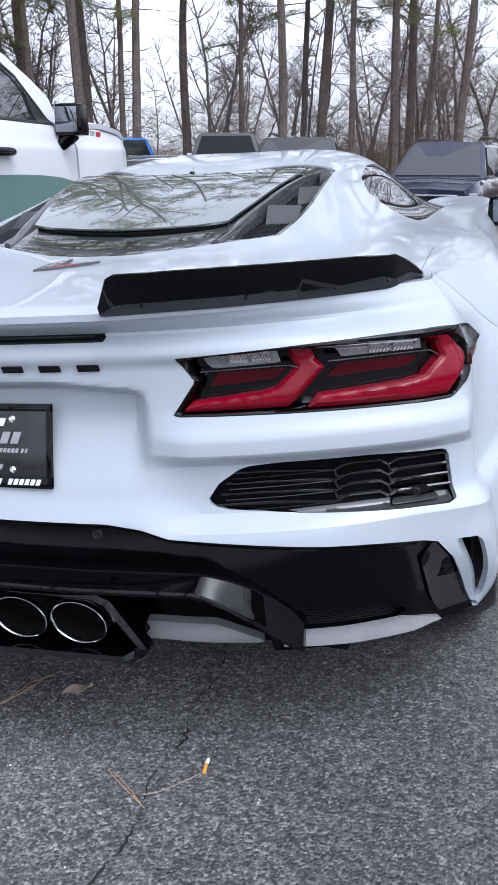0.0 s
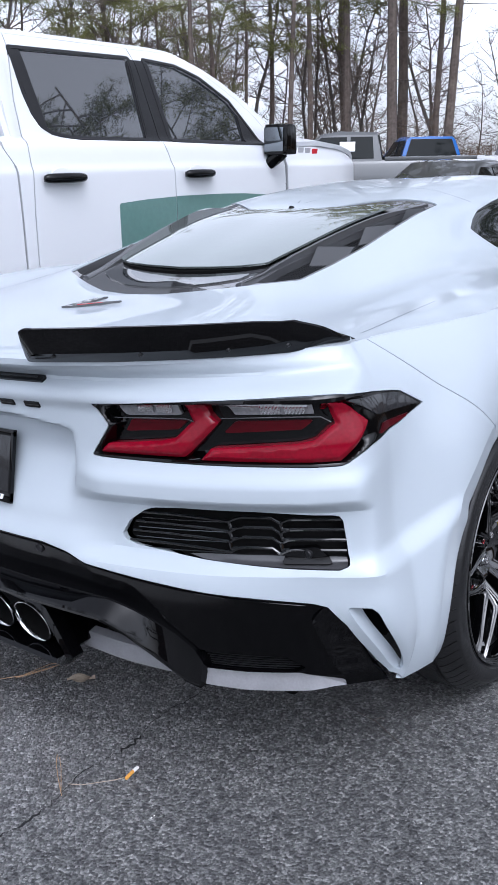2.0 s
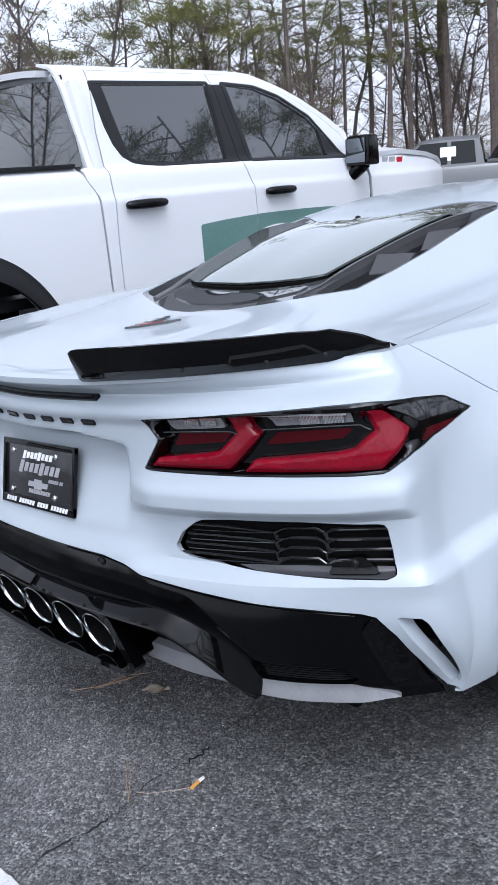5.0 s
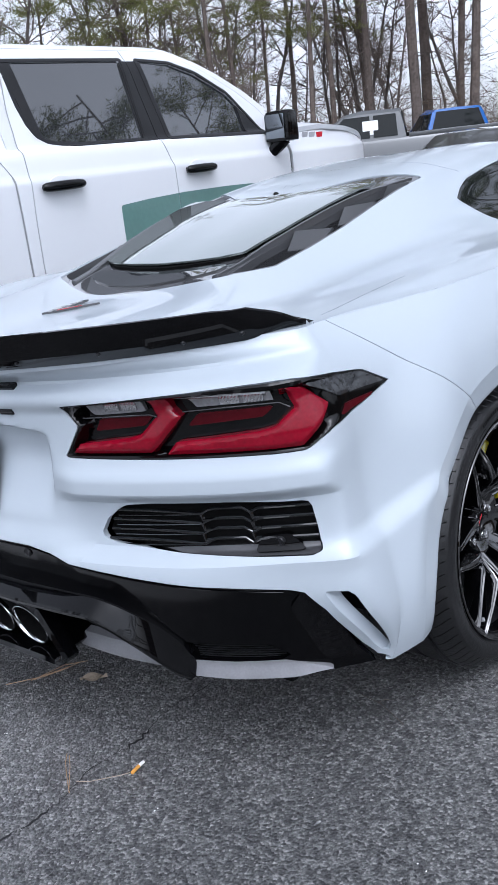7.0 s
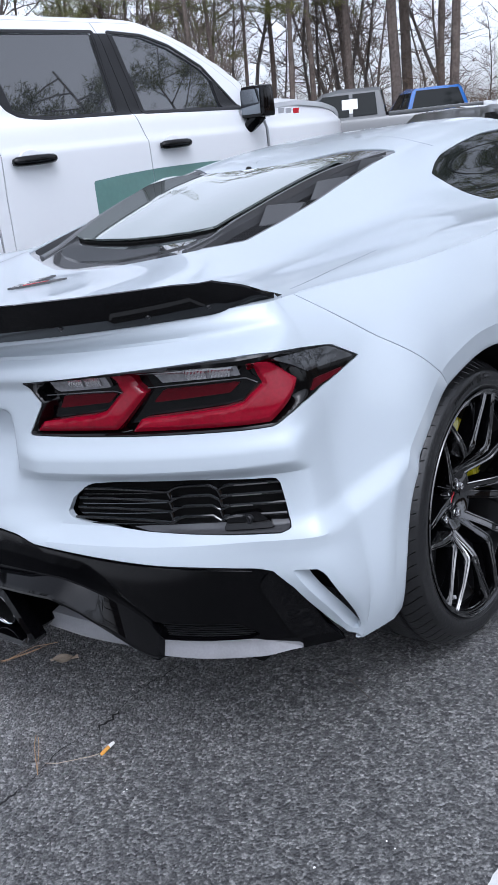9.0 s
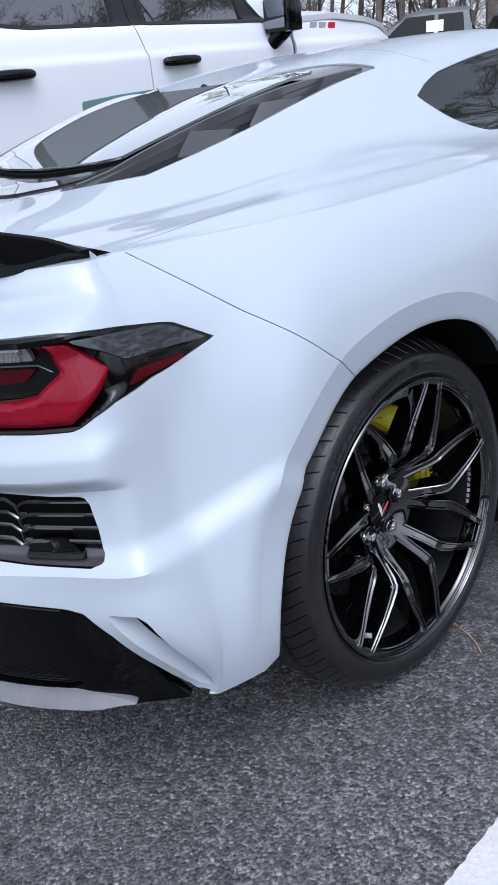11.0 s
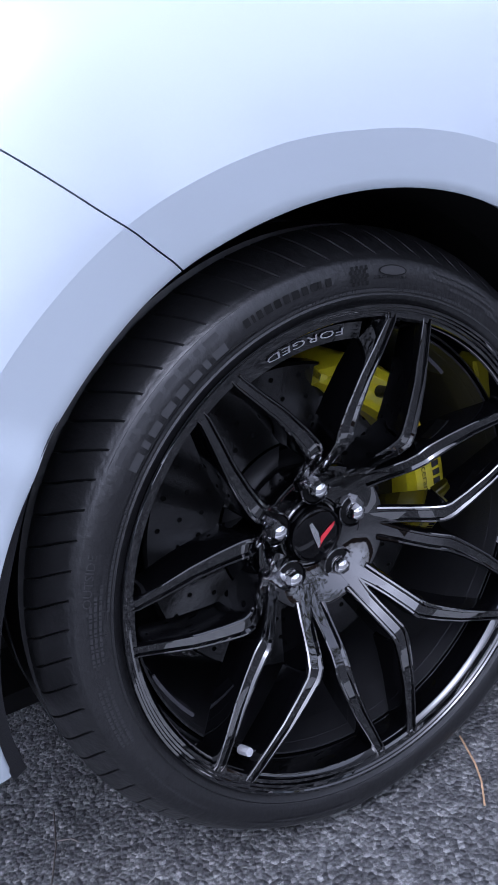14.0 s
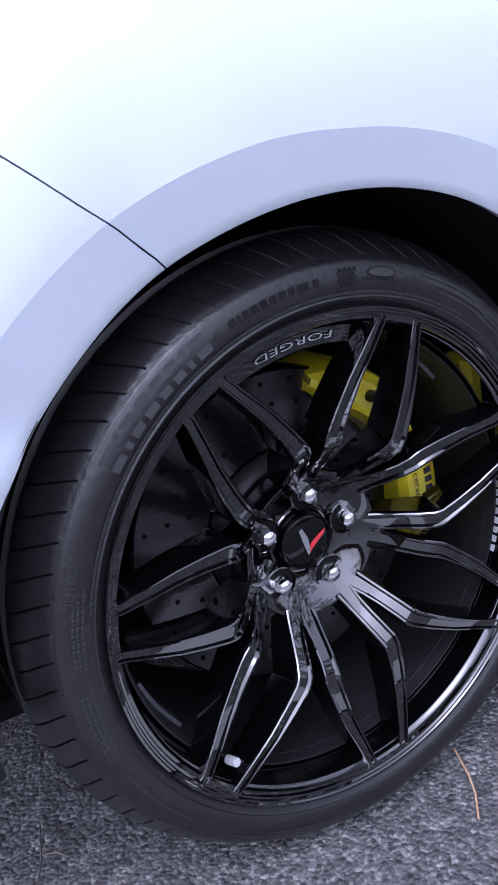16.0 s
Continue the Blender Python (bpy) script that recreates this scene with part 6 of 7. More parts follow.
# ---- vehicles across the lot ----
def far_vehicle(name, kind, paint, x, y, turn, label, roof_mat=None, drop=0.0):
    """A parked vehicle: body with wheel arches, cabin, panes, lamps, wheels. It points along its own +y."""
    dims = {"suv": (4.6, .93, 1.66, 1.02), "pickup": (5.6, .98, 1.90, 1.28), "sedan": (4.7, .90, 1.44, .92)}
    L, W, H, belt = dims[kind]
    z0 = float(ground_z(x, y)) - drop
    car_ = thing(name, Matrix.Translation((x, y, z0)) @ FAR @ pose(0, 0, 0, 0, 0, turn), label, {"suv": "car", "pickup": "truck", "sedan": "car"}[kind], "vehicles parked across the lot")
    half = L / 2
    rows = []
    for t in np.linspace(-1, 1, 25):
        yy = half * t
        end = abs(t) ** 10
        w = W * (1 - .20 * end) - .02
        top = belt + (0 if t < .32 else -.10 * ((t - .32) / .68) ** 2.2) - .25 * max(0, abs(t) - .97) / .03 * .3
        low = .30 + .10 * end
        rows.append([(-w * .93, yy, low), (-w, yy, low + .2), (-w * 1.0, yy, (low + top) / 2 + .05), (-w * .97, yy, top - .08), (-w * .90, yy, top), (0, yy, top + .03), (w * .90, yy, top), (w * .97, yy, top - .08), (w, yy, (low + top) / 2 + .05), (w, yy, low + .2), (w * .93, yy, low)])
    v, f = loft(rows)
    mesh_object("body", v, f, paint, car_, sharp=40)
    # cabin: stations from the back to the windscreen's foot
    if kind == "pickup":
        st = [(-.42, belt), (-.30, H - .03), (.55, H), (.95, H - .06), (1.75, belt)]
    elif kind == "suv":
        st = [(-half + .08, belt), (-half + .42, H - .03), (-.3, H), (.55, H - .04), (1.35, belt)]
    else:
        st = [(-half + .55, belt), (-half + 1.35, H - .03), (-.3, H), (.35, H - .04), (1.35, belt)]
    rows = []
    for yy, z in st:
        k = (z - belt) / (H - belt)
        wb, wt = W * .90, W * (.90 - .20 * k)
        rows.append([(-wb, yy, belt - .02), (-wt, yy, max(z - .07 * k, belt)), (-wt * .88, yy, z), (0, yy, z + .015 * k), (wt * .88, yy, z), (wt, yy, max(z - .07 * k, belt)), (wb, yy, belt - .02)])
    v, f = loft(rows)
    mesh_object("cabin", v, f, roof_mat or paint, car_, sharp=30)

    def pane(nm, quad, lift, mt=GLASS):
        q = [Vector(p) for p in quad]
        n = (q[1] - q[0]).cross(q[3] - q[0]).normalized()
        bm = bmesh.new()
        lo, hi = [bm.verts.new(p - n * .01) for p in q], [bm.verts.new(p + n * lift) for p in q]
        bm.faces.new(hi), bm.faces.new(lo[::-1])
        for i in range(4):
            bm.faces.new((lo[i], lo[(i + 1) % 4], hi[(i + 1) % 4], hi[i]))
        return part(nm, bm, mt, car_)
    k = 1.0
    wt, wb = W * .70, W * .88
    (y0, za), (y1, zb), (y2, zc), (y3, zd), (y4, ze) = st
    pane("windscreen", [(wb * .9, y4 - .05, belt + .04), (-wb * .9, y4 - .05, belt + .04), (-wt * .9, y3 + .05, zd - .05), (wt * .9, y3 + .05, zd - .05)], .012, TRUCKGLASS)
    pane("rear_window", [(-wb * .88, y0 + .02, belt + .05), (wb * .88, y0 + .02, belt + .05), (wt * .86, y1 - .03, zb - .06), (-wt * .86, y1 - .03, zb - .06)], .012)
    for sg in (1, -1):
        for a, b, a2, b2 in ((y1 + .06, (y1 + y3) / 2 - .04, y1 + .10, (y1 + y3) / 2 - .04), ((y1 + y3) / 2 + .04, y4 - .30, (y1 + y3) / 2 + .04, y3 - .02)):
            q = [(sg * W * .885, a, belt + .04), (sg * W * .885, b, belt + .04), (sg * W * .725, b2, H - .13), (sg * W * .725, a2, H - .13)]
            pane("side_window", q if sg > 0 else q[::-1], .014)
        bm = bmesh.new()
        block(bm, (.16, .10, .13), (sg * (W + .10), y4 - .28, belt + .09), (0, 0, 0), .03)
        part("door_mirror", bm, paint, car_)
        bm = bmesh.new()
        block(bm, (.36, .10, .10), (sg * (W - .24), half - .10, belt - .26), (0, 0, -sg * 18), .03)
        part("headlamp", bm, LENS, car_)
        bm = bmesh.new()
        block(bm, (.12, .08, .26), (sg * (W - .14), -half + .06, belt - .18), (0, 0, sg * 12), .03)
        part("tail_lamp", bm, DEEPRED, car_)
        for yy in (-half * .62, half * .62):
            bm = bmesh.new()
            lathe(bm, [(.2, .09), (.23, .11), (.31, .11), (.335, .08), (.335, -.08), (.3, -.11)], 36, pose(sg * (W - .12), yy, .335, 0, 0, 0 if sg > 0 else 180))
            wh = part("wheel", bm, RUBBER, car_)
            bm = bmesh.new()
            lathe(bm, [(0, .09), (.06, .095), (.15, .085), (.21, .105), (.235, .09)], 24, pose(sg * (W - .12), yy, .335, 0, 0, 0 if sg > 0 else 180))
            part("rim", bm, ALLOY, wh)
    bm = bmesh.new()
    block(bm, (W * 1.15, .06, .22), (0, half - .03, belt - .34), (0, 0, 0), .03)
    block(bm, (W * 1.3, .06, .12), (0, half - .03, .47), (0, 0, 0), .03)
    part("grille", bm, GLOSS, car_)
    bm = bmesh.new()
    block(bm, (W * 1.2, .03, .025), (0, half + .005, belt - .25), (0, 0, 0), .008)
    part("grille_bar", bm, CHROME, car_)
    if kind == "pickup":
        bm = bmesh.new()
        block(bm, (W * 1.55, half - .75, .10), (0, -half / 2 - .32, belt + .0), (0, 0, 0), .01)
        part("bed_opening", bm, CAVITY, car_)
        for sg in (1, -1):
            bm = bmesh.new()
            block(bm, (.09, half - .55, .10), (sg * (W - .14), -half / 2 - .2, belt + .02), (0, 0, 0), .02)
            part("bed_rail", bm, paint, car_)
        bm = bmesh.new()
        block(bm, (W * 1.72, .05, .50), (0, -half + .01, belt - .20), (0, 0, 0), .02)
        tg = part("tailgate", bm, paint, car_)
        for i in range(9):
            bm = bmesh.new()
            block(bm, (.075, .008, .085), ((i - 4) * .125, -half - .018, belt - .18), (0, 0, 0), .004)
            part("name_bar", bm, SATIN, tg)
    if kind == "suv":
        for sg in (1, -1):
            bm = bmesh.new()
            tube(bm, [(sg * W * .58, -half + .6, H + .01), (sg * W * .60, -half + .75, H + .05), (sg * W * .60, .3, H + .05), (sg * W * .58, .45, H)], .018, 6)
            part("roof_rail", bm, SATIN, car_)
    if "sticker" in label:
        for sg in (1, -1):
            bm = bmesh.new()
            block(bm, (.008, .34, .30), (sg * W * .825, .35, belt + .25), (0, -sg * 16, 0), .002)
            part("window_sticker", bm, PAPER, car_)
    bm = bmesh.new()
    block(bm, (W * 1.5, 1.3, .25), (0, .1, belt - .05), (0, 0, 0), .05)
    part("interior", bm, CAVITY, car_)
    return car_


def polar(cx, cy, az, d):
    return cx + d * math.sin(radians(az)), cy + d * math.cos(radians(az))


far_vehicle("pickup", "pickup", SILVER, -8.55, 15.8, 118, "silver-grey crew-cab pickup with a window sticker")
far_vehicle("pickup", "pickup", BLUE, -9.6, 21.2, 44, "bright blue pickup seen from behind")
far_vehicle("sedan", "sedan", GREYCAR, -5.0, 12.6, 186, "grey sedan facing the row", drop=.17)
far_vehicle("pickup", "pickup", TRUCK_WHITE, -5.6, 18.6, 14, "white pickup with a lettered tailgate", DARKCAR)
far_vehicle("suv", "suv", DARKCAR, -2.75, 14.2, 188, "charcoal sport utility car facing the row")
far_vehicle("suv", "suv", NAVY, .05, 14.6, 172, "dark navy sport utility car with a black grille", drop=.10)
far_vehicle("suv", "suv", TRUCK_WHITE, .55, 20.6, 176, "white sport utility car behind the navy one", drop=.05)

# ---- woods ----
def branch(rng, v, f, p, d, length, r, sides, droop=0.0, wander=.18, segs=4):
    """One tapering limb; returns its points."""
    pts = [Vector(p)]
    d = Vector(d).normalized()
    for i in range(segs):
        d = (d + Vector((rng.gauss(0, wander), rng.gauss(0, wander), rng.gauss(0, wander) - droop))).normalized()
        pts.append(pts[-1] + d * length / segs)
    n0 = len(v)
    for i, q in enumerate(pts):
        t = (pts[min(i + 1, segs)] - pts[max(i - 1, 0)]).normalized()
        a = t.orthogonal().normalized()
        b = t.cross(a)
        rr = r * (1 - .75 * i / segs)
        for k in range(sides):
            c = 6.28319 * k / sides
            v.append(tuple(q + (a * math.cos(c) + b * math.sin(c)) * rr))
    for i in range(segs):
        for k in range(sides):
            f.append((n0 + i * sides + k, n0 + i * sides + (k + 1) % sides, n0 + (i + 1) * sides + (k + 1) % sides, n0 + (i + 1) * sides + k))
    return pts


def bare_tree(seed, height, r, label):
    rng = random.Random(seed)
    ob = thing("bare_tree", Matrix(), label, "tree", "bare trees of the woods")
    tv, tf, cv, cf = [], [], [], []
    trunks = 1 + (seed % 3 == 0)
    for s in range(trunks):
        lean_ = (rng.gauss(0, .10), rng.gauss(0, .10), 1)
        pts = branch(rng, tv, tf, (s * .3, 0, -.3), lean_, height, r, 6, 0, .07, 9)
        for i in range(2, 10):
            for _ in range(3 if i > 3 else 1):
                az = rng.uniform(0, 6.283)
                up = rng.uniform(.35, 1.2)
                L = height * rng.uniform(.18, .40) * (1.15 - i / 14)
                q = branch(rng, cv, cf, pts[i], (math.cos(az), math.sin(az), up), L, r * .30, 4, 0, .16, 5)
                for j in range(1, 6):
                    for _ in range(2):
                        az2 = rng.uniform(0, 6.283)
                        q2 = branch(rng, cv, cf, q[j], (math.cos(az2), math.sin(az2), rng.uniform(.2, 1.1)), L * rng.uniform(.25, .5), r * .12, 3, 0, .2, 3)
                        for m_ in (1, 2, 3):
                            az3 = rng.uniform(0, 6.283)
                            branch(rng, cv, cf, q2[m_], (math.cos(az3), math.sin(az3), rng.uniform(.2, 1.2)), L * rng.uniform(.12, .26), max(r * .06, .006), 3, 0, .2, 2)
    mesh_object("trunk", tv, tf, GREYBARK, ob)
    mesh_object("crown", cv, cf, TWIG, ob)
    return ob


def pine_tree(seed, height, r, first, label, full=1.0):
    rng = random.Random(seed)
    ob = thing("pine_tree", Matrix(), label, "tree", "pines of the woods")
    tv, tf, cv, cf = [], [], [], []
    pts = branch(rng, tv, tf, (0, 0, -.3), (rng.gauss(0, .03), rng.gauss(0, .03), 1), height, r, 8, 0, .025, 14)
    for z in np.linspace(first, height * .98, int(28 * full)):
        i = min(13, int(z / height * 14))
        t = z / height * 14 - i
        p = pts[i].lerp(pts[i + 1], max(0, min(1, t)))
        az = rng.uniform(0, 6.283)
        L = (1.2 + 2.2 * math.sin(min(1, (z - first) / (height - first) + .25) * 2.6)) * rng.uniform(.6, 1.2)
        q = branch(rng, tv, tf, p, (math.cos(az), math.sin(az), rng.uniform(.0, .5)), L, r * .22, 4, .02, .12, 5)
        for j in range(2, 6):
            for _ in range(3):
                az2 = rng.uniform(0, 6.283)
                q2 = branch(rng, tv, tf, q[j], (math.cos(az2), math.sin(az2), rng.uniform(-.1, .6)), rng.uniform(.3, .8), r * .07, 3, 0, .15, 2)
                for c in (q2[1], q2[2]):
                    for _ in range(18):
                        d = Vector((rng.gauss(0, 1), rng.gauss(0, 1), rng.gauss(.25, .8))).normalized()
                        n = d.orthogonal().normalized() * .010
                        s0 = c + Vector((rng.gauss(0, .09), rng.gauss(0, .09), rng.gauss(0, .07)))
                        k = len(cv)
                        cv += [tuple(s0 - n), tuple(s0 + n), tuple(s0 + d * rng.uniform(.14, .26))]
                        cf.append((k, k + 1, k + 2))
    for _ in range(10):
        z = rng.uniform(2.0, first)
        i = min(13, int(z / height * 14))
        az = rng.uniform(0, 6.283)
        branch(rng, tv, tf, pts[i], (math.cos(az), math.sin(az), rng.uniform(-.2, .4)), rng.uniform(.4, 1.5), r * .12, 3, .03, .15, 3)
    mesh_object("trunk", tv, tf, BARK, ob)
    mesh_object("crown", cv, cf, PINE, ob)
    return ob


def stand(proto, x, y, turn, size):
    m = Matrix.Translation((x, y, float(ground_z(x, y)))) @ FAR @ pose(0, 0, 0, 0, 0, turn) @ Matrix.Scale(size, 4)
    c = copy_thing(proto, m)
    c.matrix_basis = m
    return c


rng = random.Random(5)
pines = [pine_tree(11, 16.5, .16, 7.0, "tall pine with a bare trunk and a high thin crown", 1.0), pine_tree(12, 17.5, .185, 8.0, "tall dark pine with a straight bare trunk"), pine_tree(13, 14.0, .12, 5.6, "slender pine with foliage on its upper half"), pine_tree(14, 7.5, .09, 1.8, "young green pine among bare trees", .9)]
bares = [bare_tree(21, 8, .085, "leafless young hardwood with fine twigs"), bare_tree(22, 9, .10, "leafless hardwood with crooked limbs"), bare_tree(23, 7, .07, "thin leafless sapling with bare twigs"), bare_tree(24, 9.5, .12, "forked leafless hardwood with grey bark")]
first_used = set()


def plant(protos, k, x, y, turn, size):
    p = protos[k]
    if p.name not in first_used:
        first_used.add(p.name)
        p.matrix_world = Matrix.Translation((x, y, float(ground_z(x, y)))) @ FAR @ pose(0, 0, 0, 0, 0, turn) @ Matrix.Scale(size, 4)
        return p
    return stand(p, x, y, turn, size)


for i, az in enumerate([-29.7, -26.3, -24.3, -23.5, -20.2, -16.6, -13.9, -12.7, -11.7, -9.6, -6.8, -5.8, -4.7, -3.0, -.2, 3, 7, 12]):
    x, y = polar(1.0, -2.08, az, 29 + 5 * ((i * 37) % 10) / 10)
    plant(pines, (0, 1, 2, 0, 1, 2, 1)[i % 7], x, y, i * 71, .9 + .25 * ((i * 13) % 7) / 7)
for i, az in enumerate([-41, -39.9, -38, -36.6, -35.3, -33.9, -31.4, -28.6, -43.5, -46.5]):
    x, y = polar(1.78, -1.7, az, 27 + 6 * ((i * 43) % 10) / 10)
    plant(pines, (1, 0, 2)[i % 3], x, y, i * 53 + 20, (.95 + .2 * ((i * 17) % 5) / 5) * (1.0 if az > -35 else .62))
x, y = polar(1.67, -1.76, -52.0, 34)
plant(pines, 3, x, y, 30, 1.15)
for az, d, s in ((-49, 33, 1.2), (-45.5, 30, 1.0), (-56, 38, 1.1), (-58.5, 36, .95), (-60.5, 38, 1.05), (-62.5, 35, .9), (-64.5, 38, 1.0), (-67, 36, 1.0), (-69.5, 38, 1.1), (-72, 36, 1.0), (-54, 41, .95)):
    x, y = polar(1.67, -1.76, az, d)
    plant(pines, 3, x, y, az * 7, s)
for i in range(70):
    az = rng.uniform(-72, 16)
    d = rng.uniform(27, 52)
    x, y = polar(1.4, -1.9, az, d)
    plant(bares, i % 4, x, y, rng.uniform(0, 360), rng.uniform(.65, 1.0) * (.8 if az > -20 else 1.0))
for i in range(34):
    x, y = polar(1.4, -1.9, rng.uniform(-48, 8), rng.uniform(36, 60))
    plant(bares, i % 4, x, y, rng.uniform(0, 360), rng.uniform(.8, 1.1))
# the woods go on to the right of the bay and behind the camera
for i in range(22):
    az = 60 + 195 * i / 22 + rng.uniform(-3, 3)
    x, y = polar(1.4, -1.9, az, rng.uniform(30, 40))
    plant(pines, i % 3, x, y, rng.uniform(0, 360), rng.uniform(.75, 1.05))
for i in range(30):
    az = 40 + 220 * i / 30 + rng.uniform(-2, 2)
    x, y = polar(1.4, -1.9, az, rng.uniform(30, 42))
    plant(bares, i % 4, x, y, rng.uniform(0, 360), rng.uniform(.8, 1.1))
for i, (az, d) in enumerate(((14, 22), (18, 21), (22, 19), (25, 21), (28, 18.5), (31, 20), (33.5, 18), (36, 20), (39, 18.5), (42, 20.5), (45, 18.5), (48, 20), (52, 19), (57, 22), (64, 24))):
    x, y = polar(1.4, -1.0, az, d)
    tall = .80 + .12 * math.sin(az * .7)
    plant(pines if i % 4 < 3 else bares, (2, 0, 2, 1)[i % 4], x, y, i * 67, tall * (1 if i % 4 else 1.15))
wv, wf = [], []
for i in range(420):
    az = 25 + 245 * i / 420
    h = (5.0 + 1.6 * noise.noise(Vector((az * .09, 0, 0))) + 1.6 * noise.noise(Vector((az * .6, 4, 0)))) * (1 - .55 * float(smooth(125, 150, az)))
    x, y = polar(1.4, -1.9, az, 44 + 2 * noise.noise(Vector((az * .3, 9, 0))))
    wv += [(x, y, float(ground_z(x, y)) - .5), (x, y, float(ground_z(x, y)) + h)]
    if i:
        wf.append((2 * i - 2, 2 * i - 1, 2 * i + 1, 2 * i))
tagged(mesh_object("backdrop", wv, wf, BRUSHMAT), "distant brown tree line beyond the lot", "backdrop", kind="structure")

# undergrowth and leaf litter
bv, bf = [], []
for i in range(12000):
    az = rng.uniform(-78, 20)
    d = rng.uniform(29, 58)
    x, y = polar(1.4, -1.9, az, d)
    h = rng.uniform(.6, 4.6) * (.7 + .5 * noise.noise(Vector((az * .25, d * .1, 3)))) * (1.15 if az < -35 else .85)
    z = float(ground_z(x, y))
    lx, ly = rng.gauss(.07 * h, .25 * h), rng.gauss(0, .25 * h)
    w = rng.uniform(.008, .03)
    for _ in range(2):
        a = rng.uniform(0, 3.14)
        dx, dy = math.cos(a) * w, math.sin(a) * w
        k = len(bv)
        bv += [(x - dx, y - dy, z - .1), (x + dx, y + dy, z - .1), (x + lx, y + ly, z + h)]
        bf.append((k, k + 1, k + 2))
    for _ in range(5):
        t = rng.uniform(.2, .95)
        bx, by, bz = x + lx * t, y + ly * t, z + h * t
        k = len(bv)
        a, L = rng.uniform(0, 6.28), h * rng.uniform(.12, .4)
        ex, ey, ez = bx + math.cos(a) * L, by + math.sin(a) * L, bz + L * rng.uniform(0, .9)
        bv += [(bx, by, bz - .012), (bx, by, bz + .012), (ex, ey, ez)]
        bf.append((k, k + 1, k + 2))
tagged(mesh_object("brush", bv, bf, BRUSHMAT, flat=True), "dense brown leafless undergrowth at the edge of the woods", "undergrowth", kind="stuff")
lv, lf = [], []
for i in range(61):
    az = -110 + i * 3.4
    for d in (25, 40, 70, 140):
        x, y = polar(1.4, -1.9, az, d + 1.2 * math.sin(i * 1.7))
        lv.append((x, y, float(ground_z(x, y)) + .03))
for i in range(60):
    for j in range(3):
        lf.append((i * 4 + j, (i + 1) * 4 + j, (i + 1) * 4 + j + 1, i * 4 + j + 1)[::-1])
tagged(mesh_object("woods_floor", lv, lf, LITTER), "brown leaf litter on the floor of the woods", "ground", kind="structure")

# ---- litter on the asphalt ----
def needle(points, r, label, name="pine_needle", mat=None):
    ob = part(name, tube(bmesh.new(), [(x, y, z + float(ground_z(x, y))) for x, y, z in points], r, 6), mat or NEEDLE)
    return tagged(ob, label, "litter", "dry needles on the asphalt" if name == "pine_needle" else "")


needle([(.253, -.833, .006), (.28, -.858, .009), (.317, -.884, .008), (.366, -.916, .003)], .0010, "dry reddish pine needle lying on asphalt")
needle([(.262, -.834, .004), (.30, -.861, .007), (.338, -.893, .006), (.362, -.914, .004)], .0009, "dry reddish pine needle lying on asphalt")
needle([(.351, -.884, .004), (.38, -.872, .006), (.408, -.846, .007), (.428, -.822, .005), (.441, -.803, .004)], .0008, "pale dry pine needle beside the butt", mat=DEADLEAF)
needle([(-.106, -.679, .004), (-.071, -.587, .010), (-.033, -.536, .004)], .0009, "dry pine needle under the tail")
needle([(-.10, -.672, .004), (-.06, -.60, .006), (-.05, -.55, .004)], .0008, "dry pine needle under the tail")
needle([(-.16, -.726, .004), (-.094, -.664, .008), (-.057, -.576, .004)], .0010, "dry reddish pine needle under the tail")
needle([(-.508, -1.026, .004), (-.476, -.969, .007), (-.452, -.917, .004)], .0010, "pale dry pine needle on asphalt", mat=DEADLEAF)
needle([(-.50, -.99, .004), (-.47, -.95, .006), (-.455, -.92, .004)], .0008, "pale dry pine needle on asphalt", mat=DEADLEAF)
needle([(.751, -.328, .005), (.813, -.344, .010), (.893, -.380, .004)], .0011, "thin dry twig under the rear corner", "twig", GREYBARK)
needle([(.803, -.342, .008), (.813, -.325, .010), (.820, -.318, .006)], .0009, "small side shoot of a dry twig", "twig", GREYBARK)
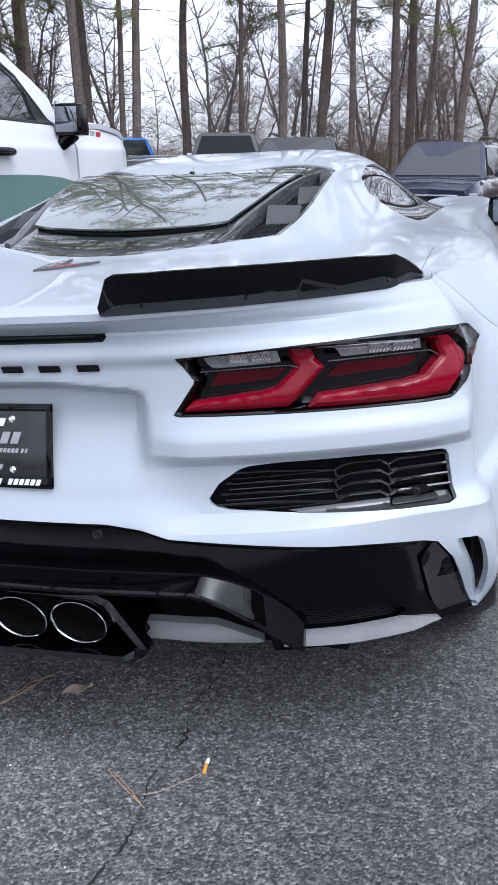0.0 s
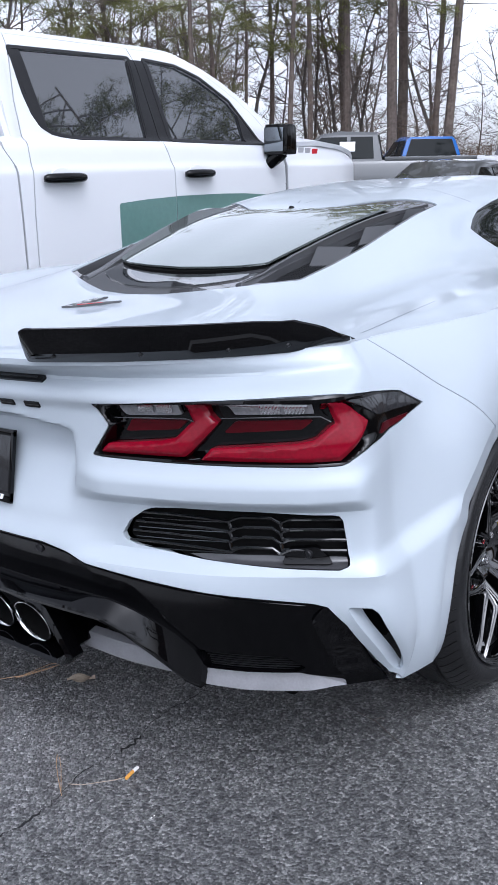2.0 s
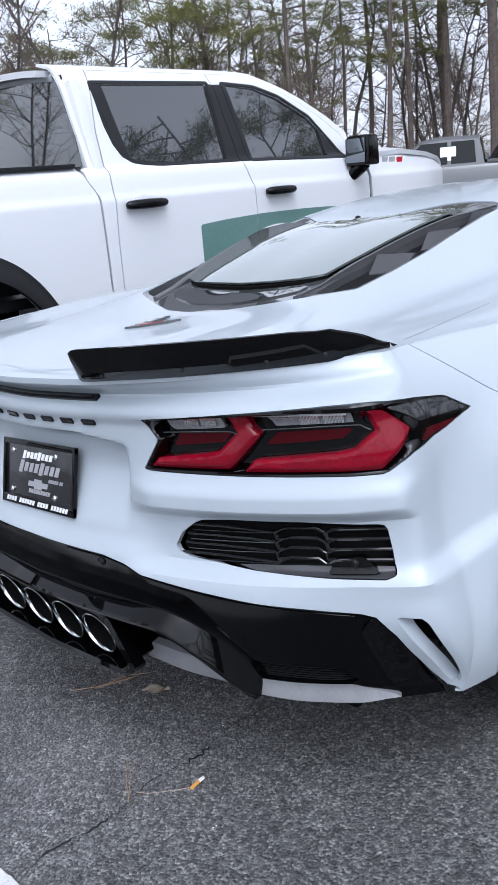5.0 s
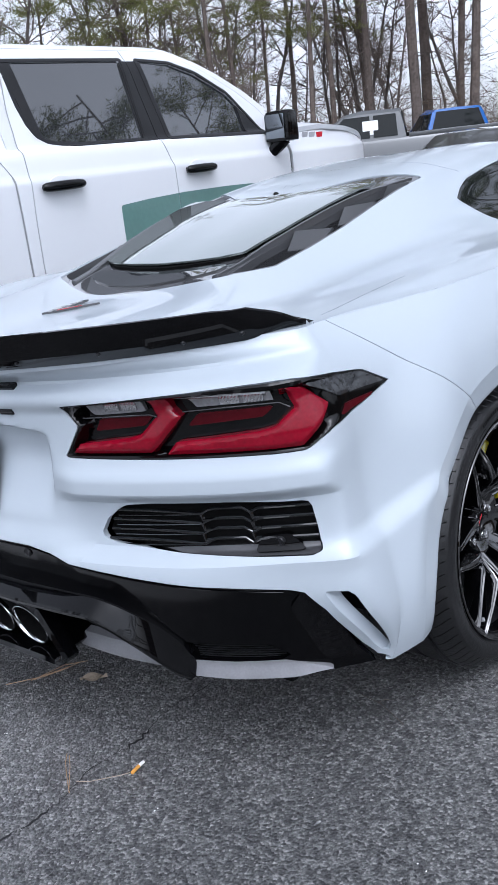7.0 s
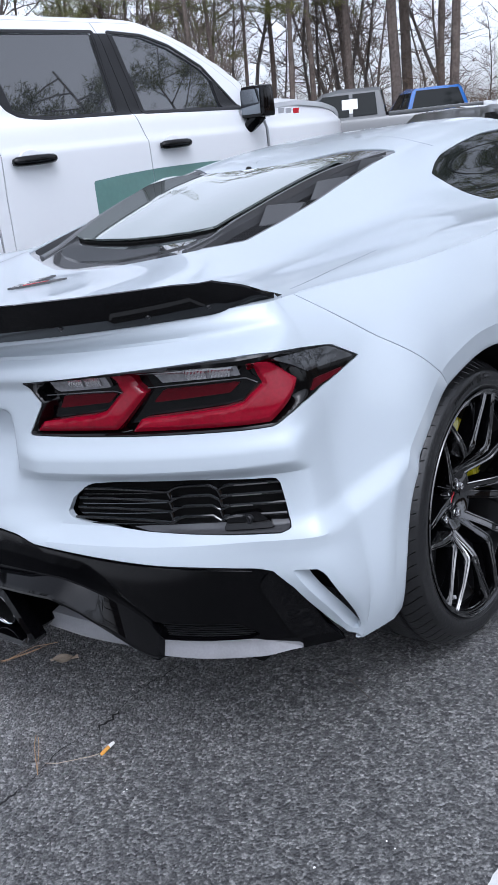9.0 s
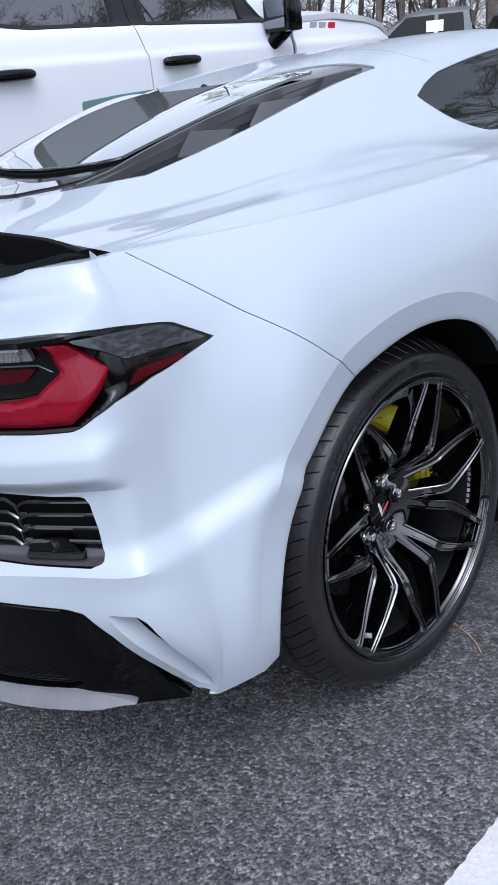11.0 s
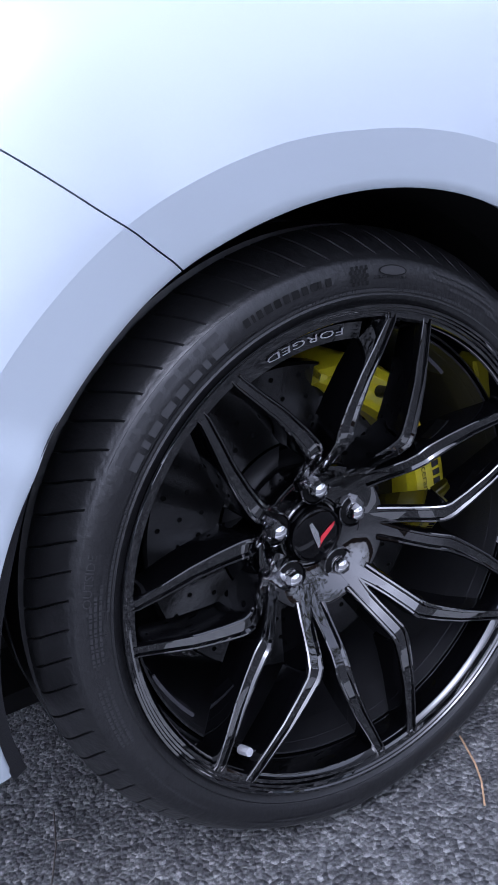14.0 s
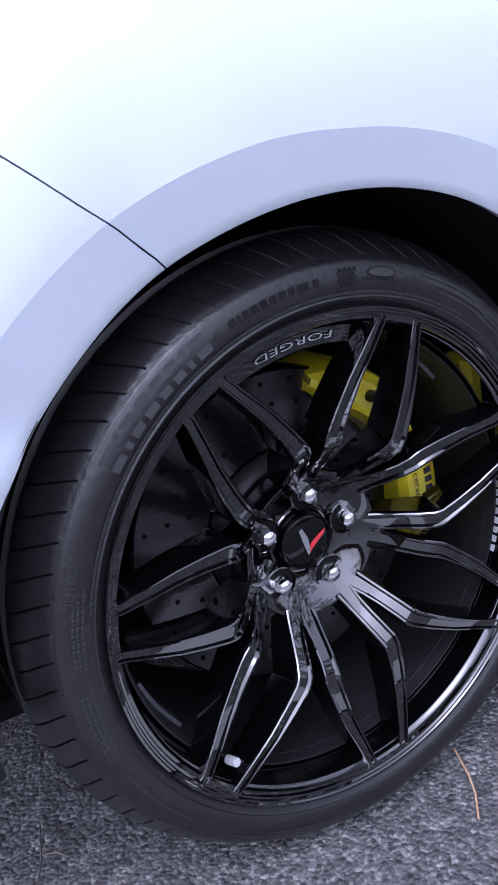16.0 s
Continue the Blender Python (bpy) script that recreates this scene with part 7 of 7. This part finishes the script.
needle([(.966, .158, .006), (1.015, .136, .010), (1.04, .122, .008), (1.066, .101, .003)], .0013, "orange-brown pine needle beside the rear wheel")
butt = thing("cigarette_butt", pose(.446, -.784, .006, 0, 0, 8), "cigarette butt with an orange filter on asphalt", "litter")
bm = bmesh.new()
tube(bm, [(0, -.020, 0), (0, -.019, 0), (0, .006, .0003)], [.0035, .0040, .0040], 12)
part("filter", bm, FILTER, butt, "crumpled orange filter")
bm = bmesh.new()
tube(bm, [(0, .0058, .0003), (.001, .014, .001), (.002, .021, .0005)], [.0041, .0040, .0034], 12)
part("paper_end", bm, PAPER, butt, "white paper end")


def leaf(x, y, turn, size, label):
    rows = []
    for t in np.linspace(0, 1, 9):
        w = .22 * math.sin(math.pi * min(1, t * .95 + .04)) * size
        rows.append([(-w, t * size, .004 + .006 * math.sin(t * 5)), (0, t * size, .001 + .003 * math.sin(t * 5)), (w, t * size, .006 + .005 * math.cos(t * 6))])
    v, f = loft(rows, False, False)
    v2 = np.concatenate([v, v - (0, 0, .0008)])
    f2 = f + [tuple(i + len(v) for i in q[::-1]) for q in f]
    ob = mesh_object("dead_leaf", v2, f2, DEADLEAF)
    ob.matrix_world = pose(x, y, float(ground_z(x, y)) + .002, 0, 0, turn)
    tagged(ob, label, "leaf", "dead leaves on the asphalt")


leaf(.025, -.61, -48, .075, "curled brown dead leaf under the tail")
leaf(-.95, -.66, -60, .035, "small pale dead leaf on asphalt")
leaf(-.90, -.62, 20, .03, "small brown dead leaf on asphalt")
rng = random.Random(8)
sv, sf = [], []
for i in range(60):
    x, y = rng.uniform(-1.2, 1.25), rng.uniform(-1.6, -.55)
    r = rng.uniform(.0012, .003)
    k = len(sv)
    sv += [(x - r, y, .001), (x, y - r, .001), (x + r, y, .001), (x, y + r, .001), (x, y, .001 + r)]
    sf += [(k, k + 1, k + 4), (k + 1, k + 2, k + 4), (k + 2, k + 3, k + 4), (k + 3, k, k + 4)]
tagged(mesh_object("grit", sv, sf, PAPER, flat=True), "pale grit specks scattered on the asphalt", "grit", kind="stuff")
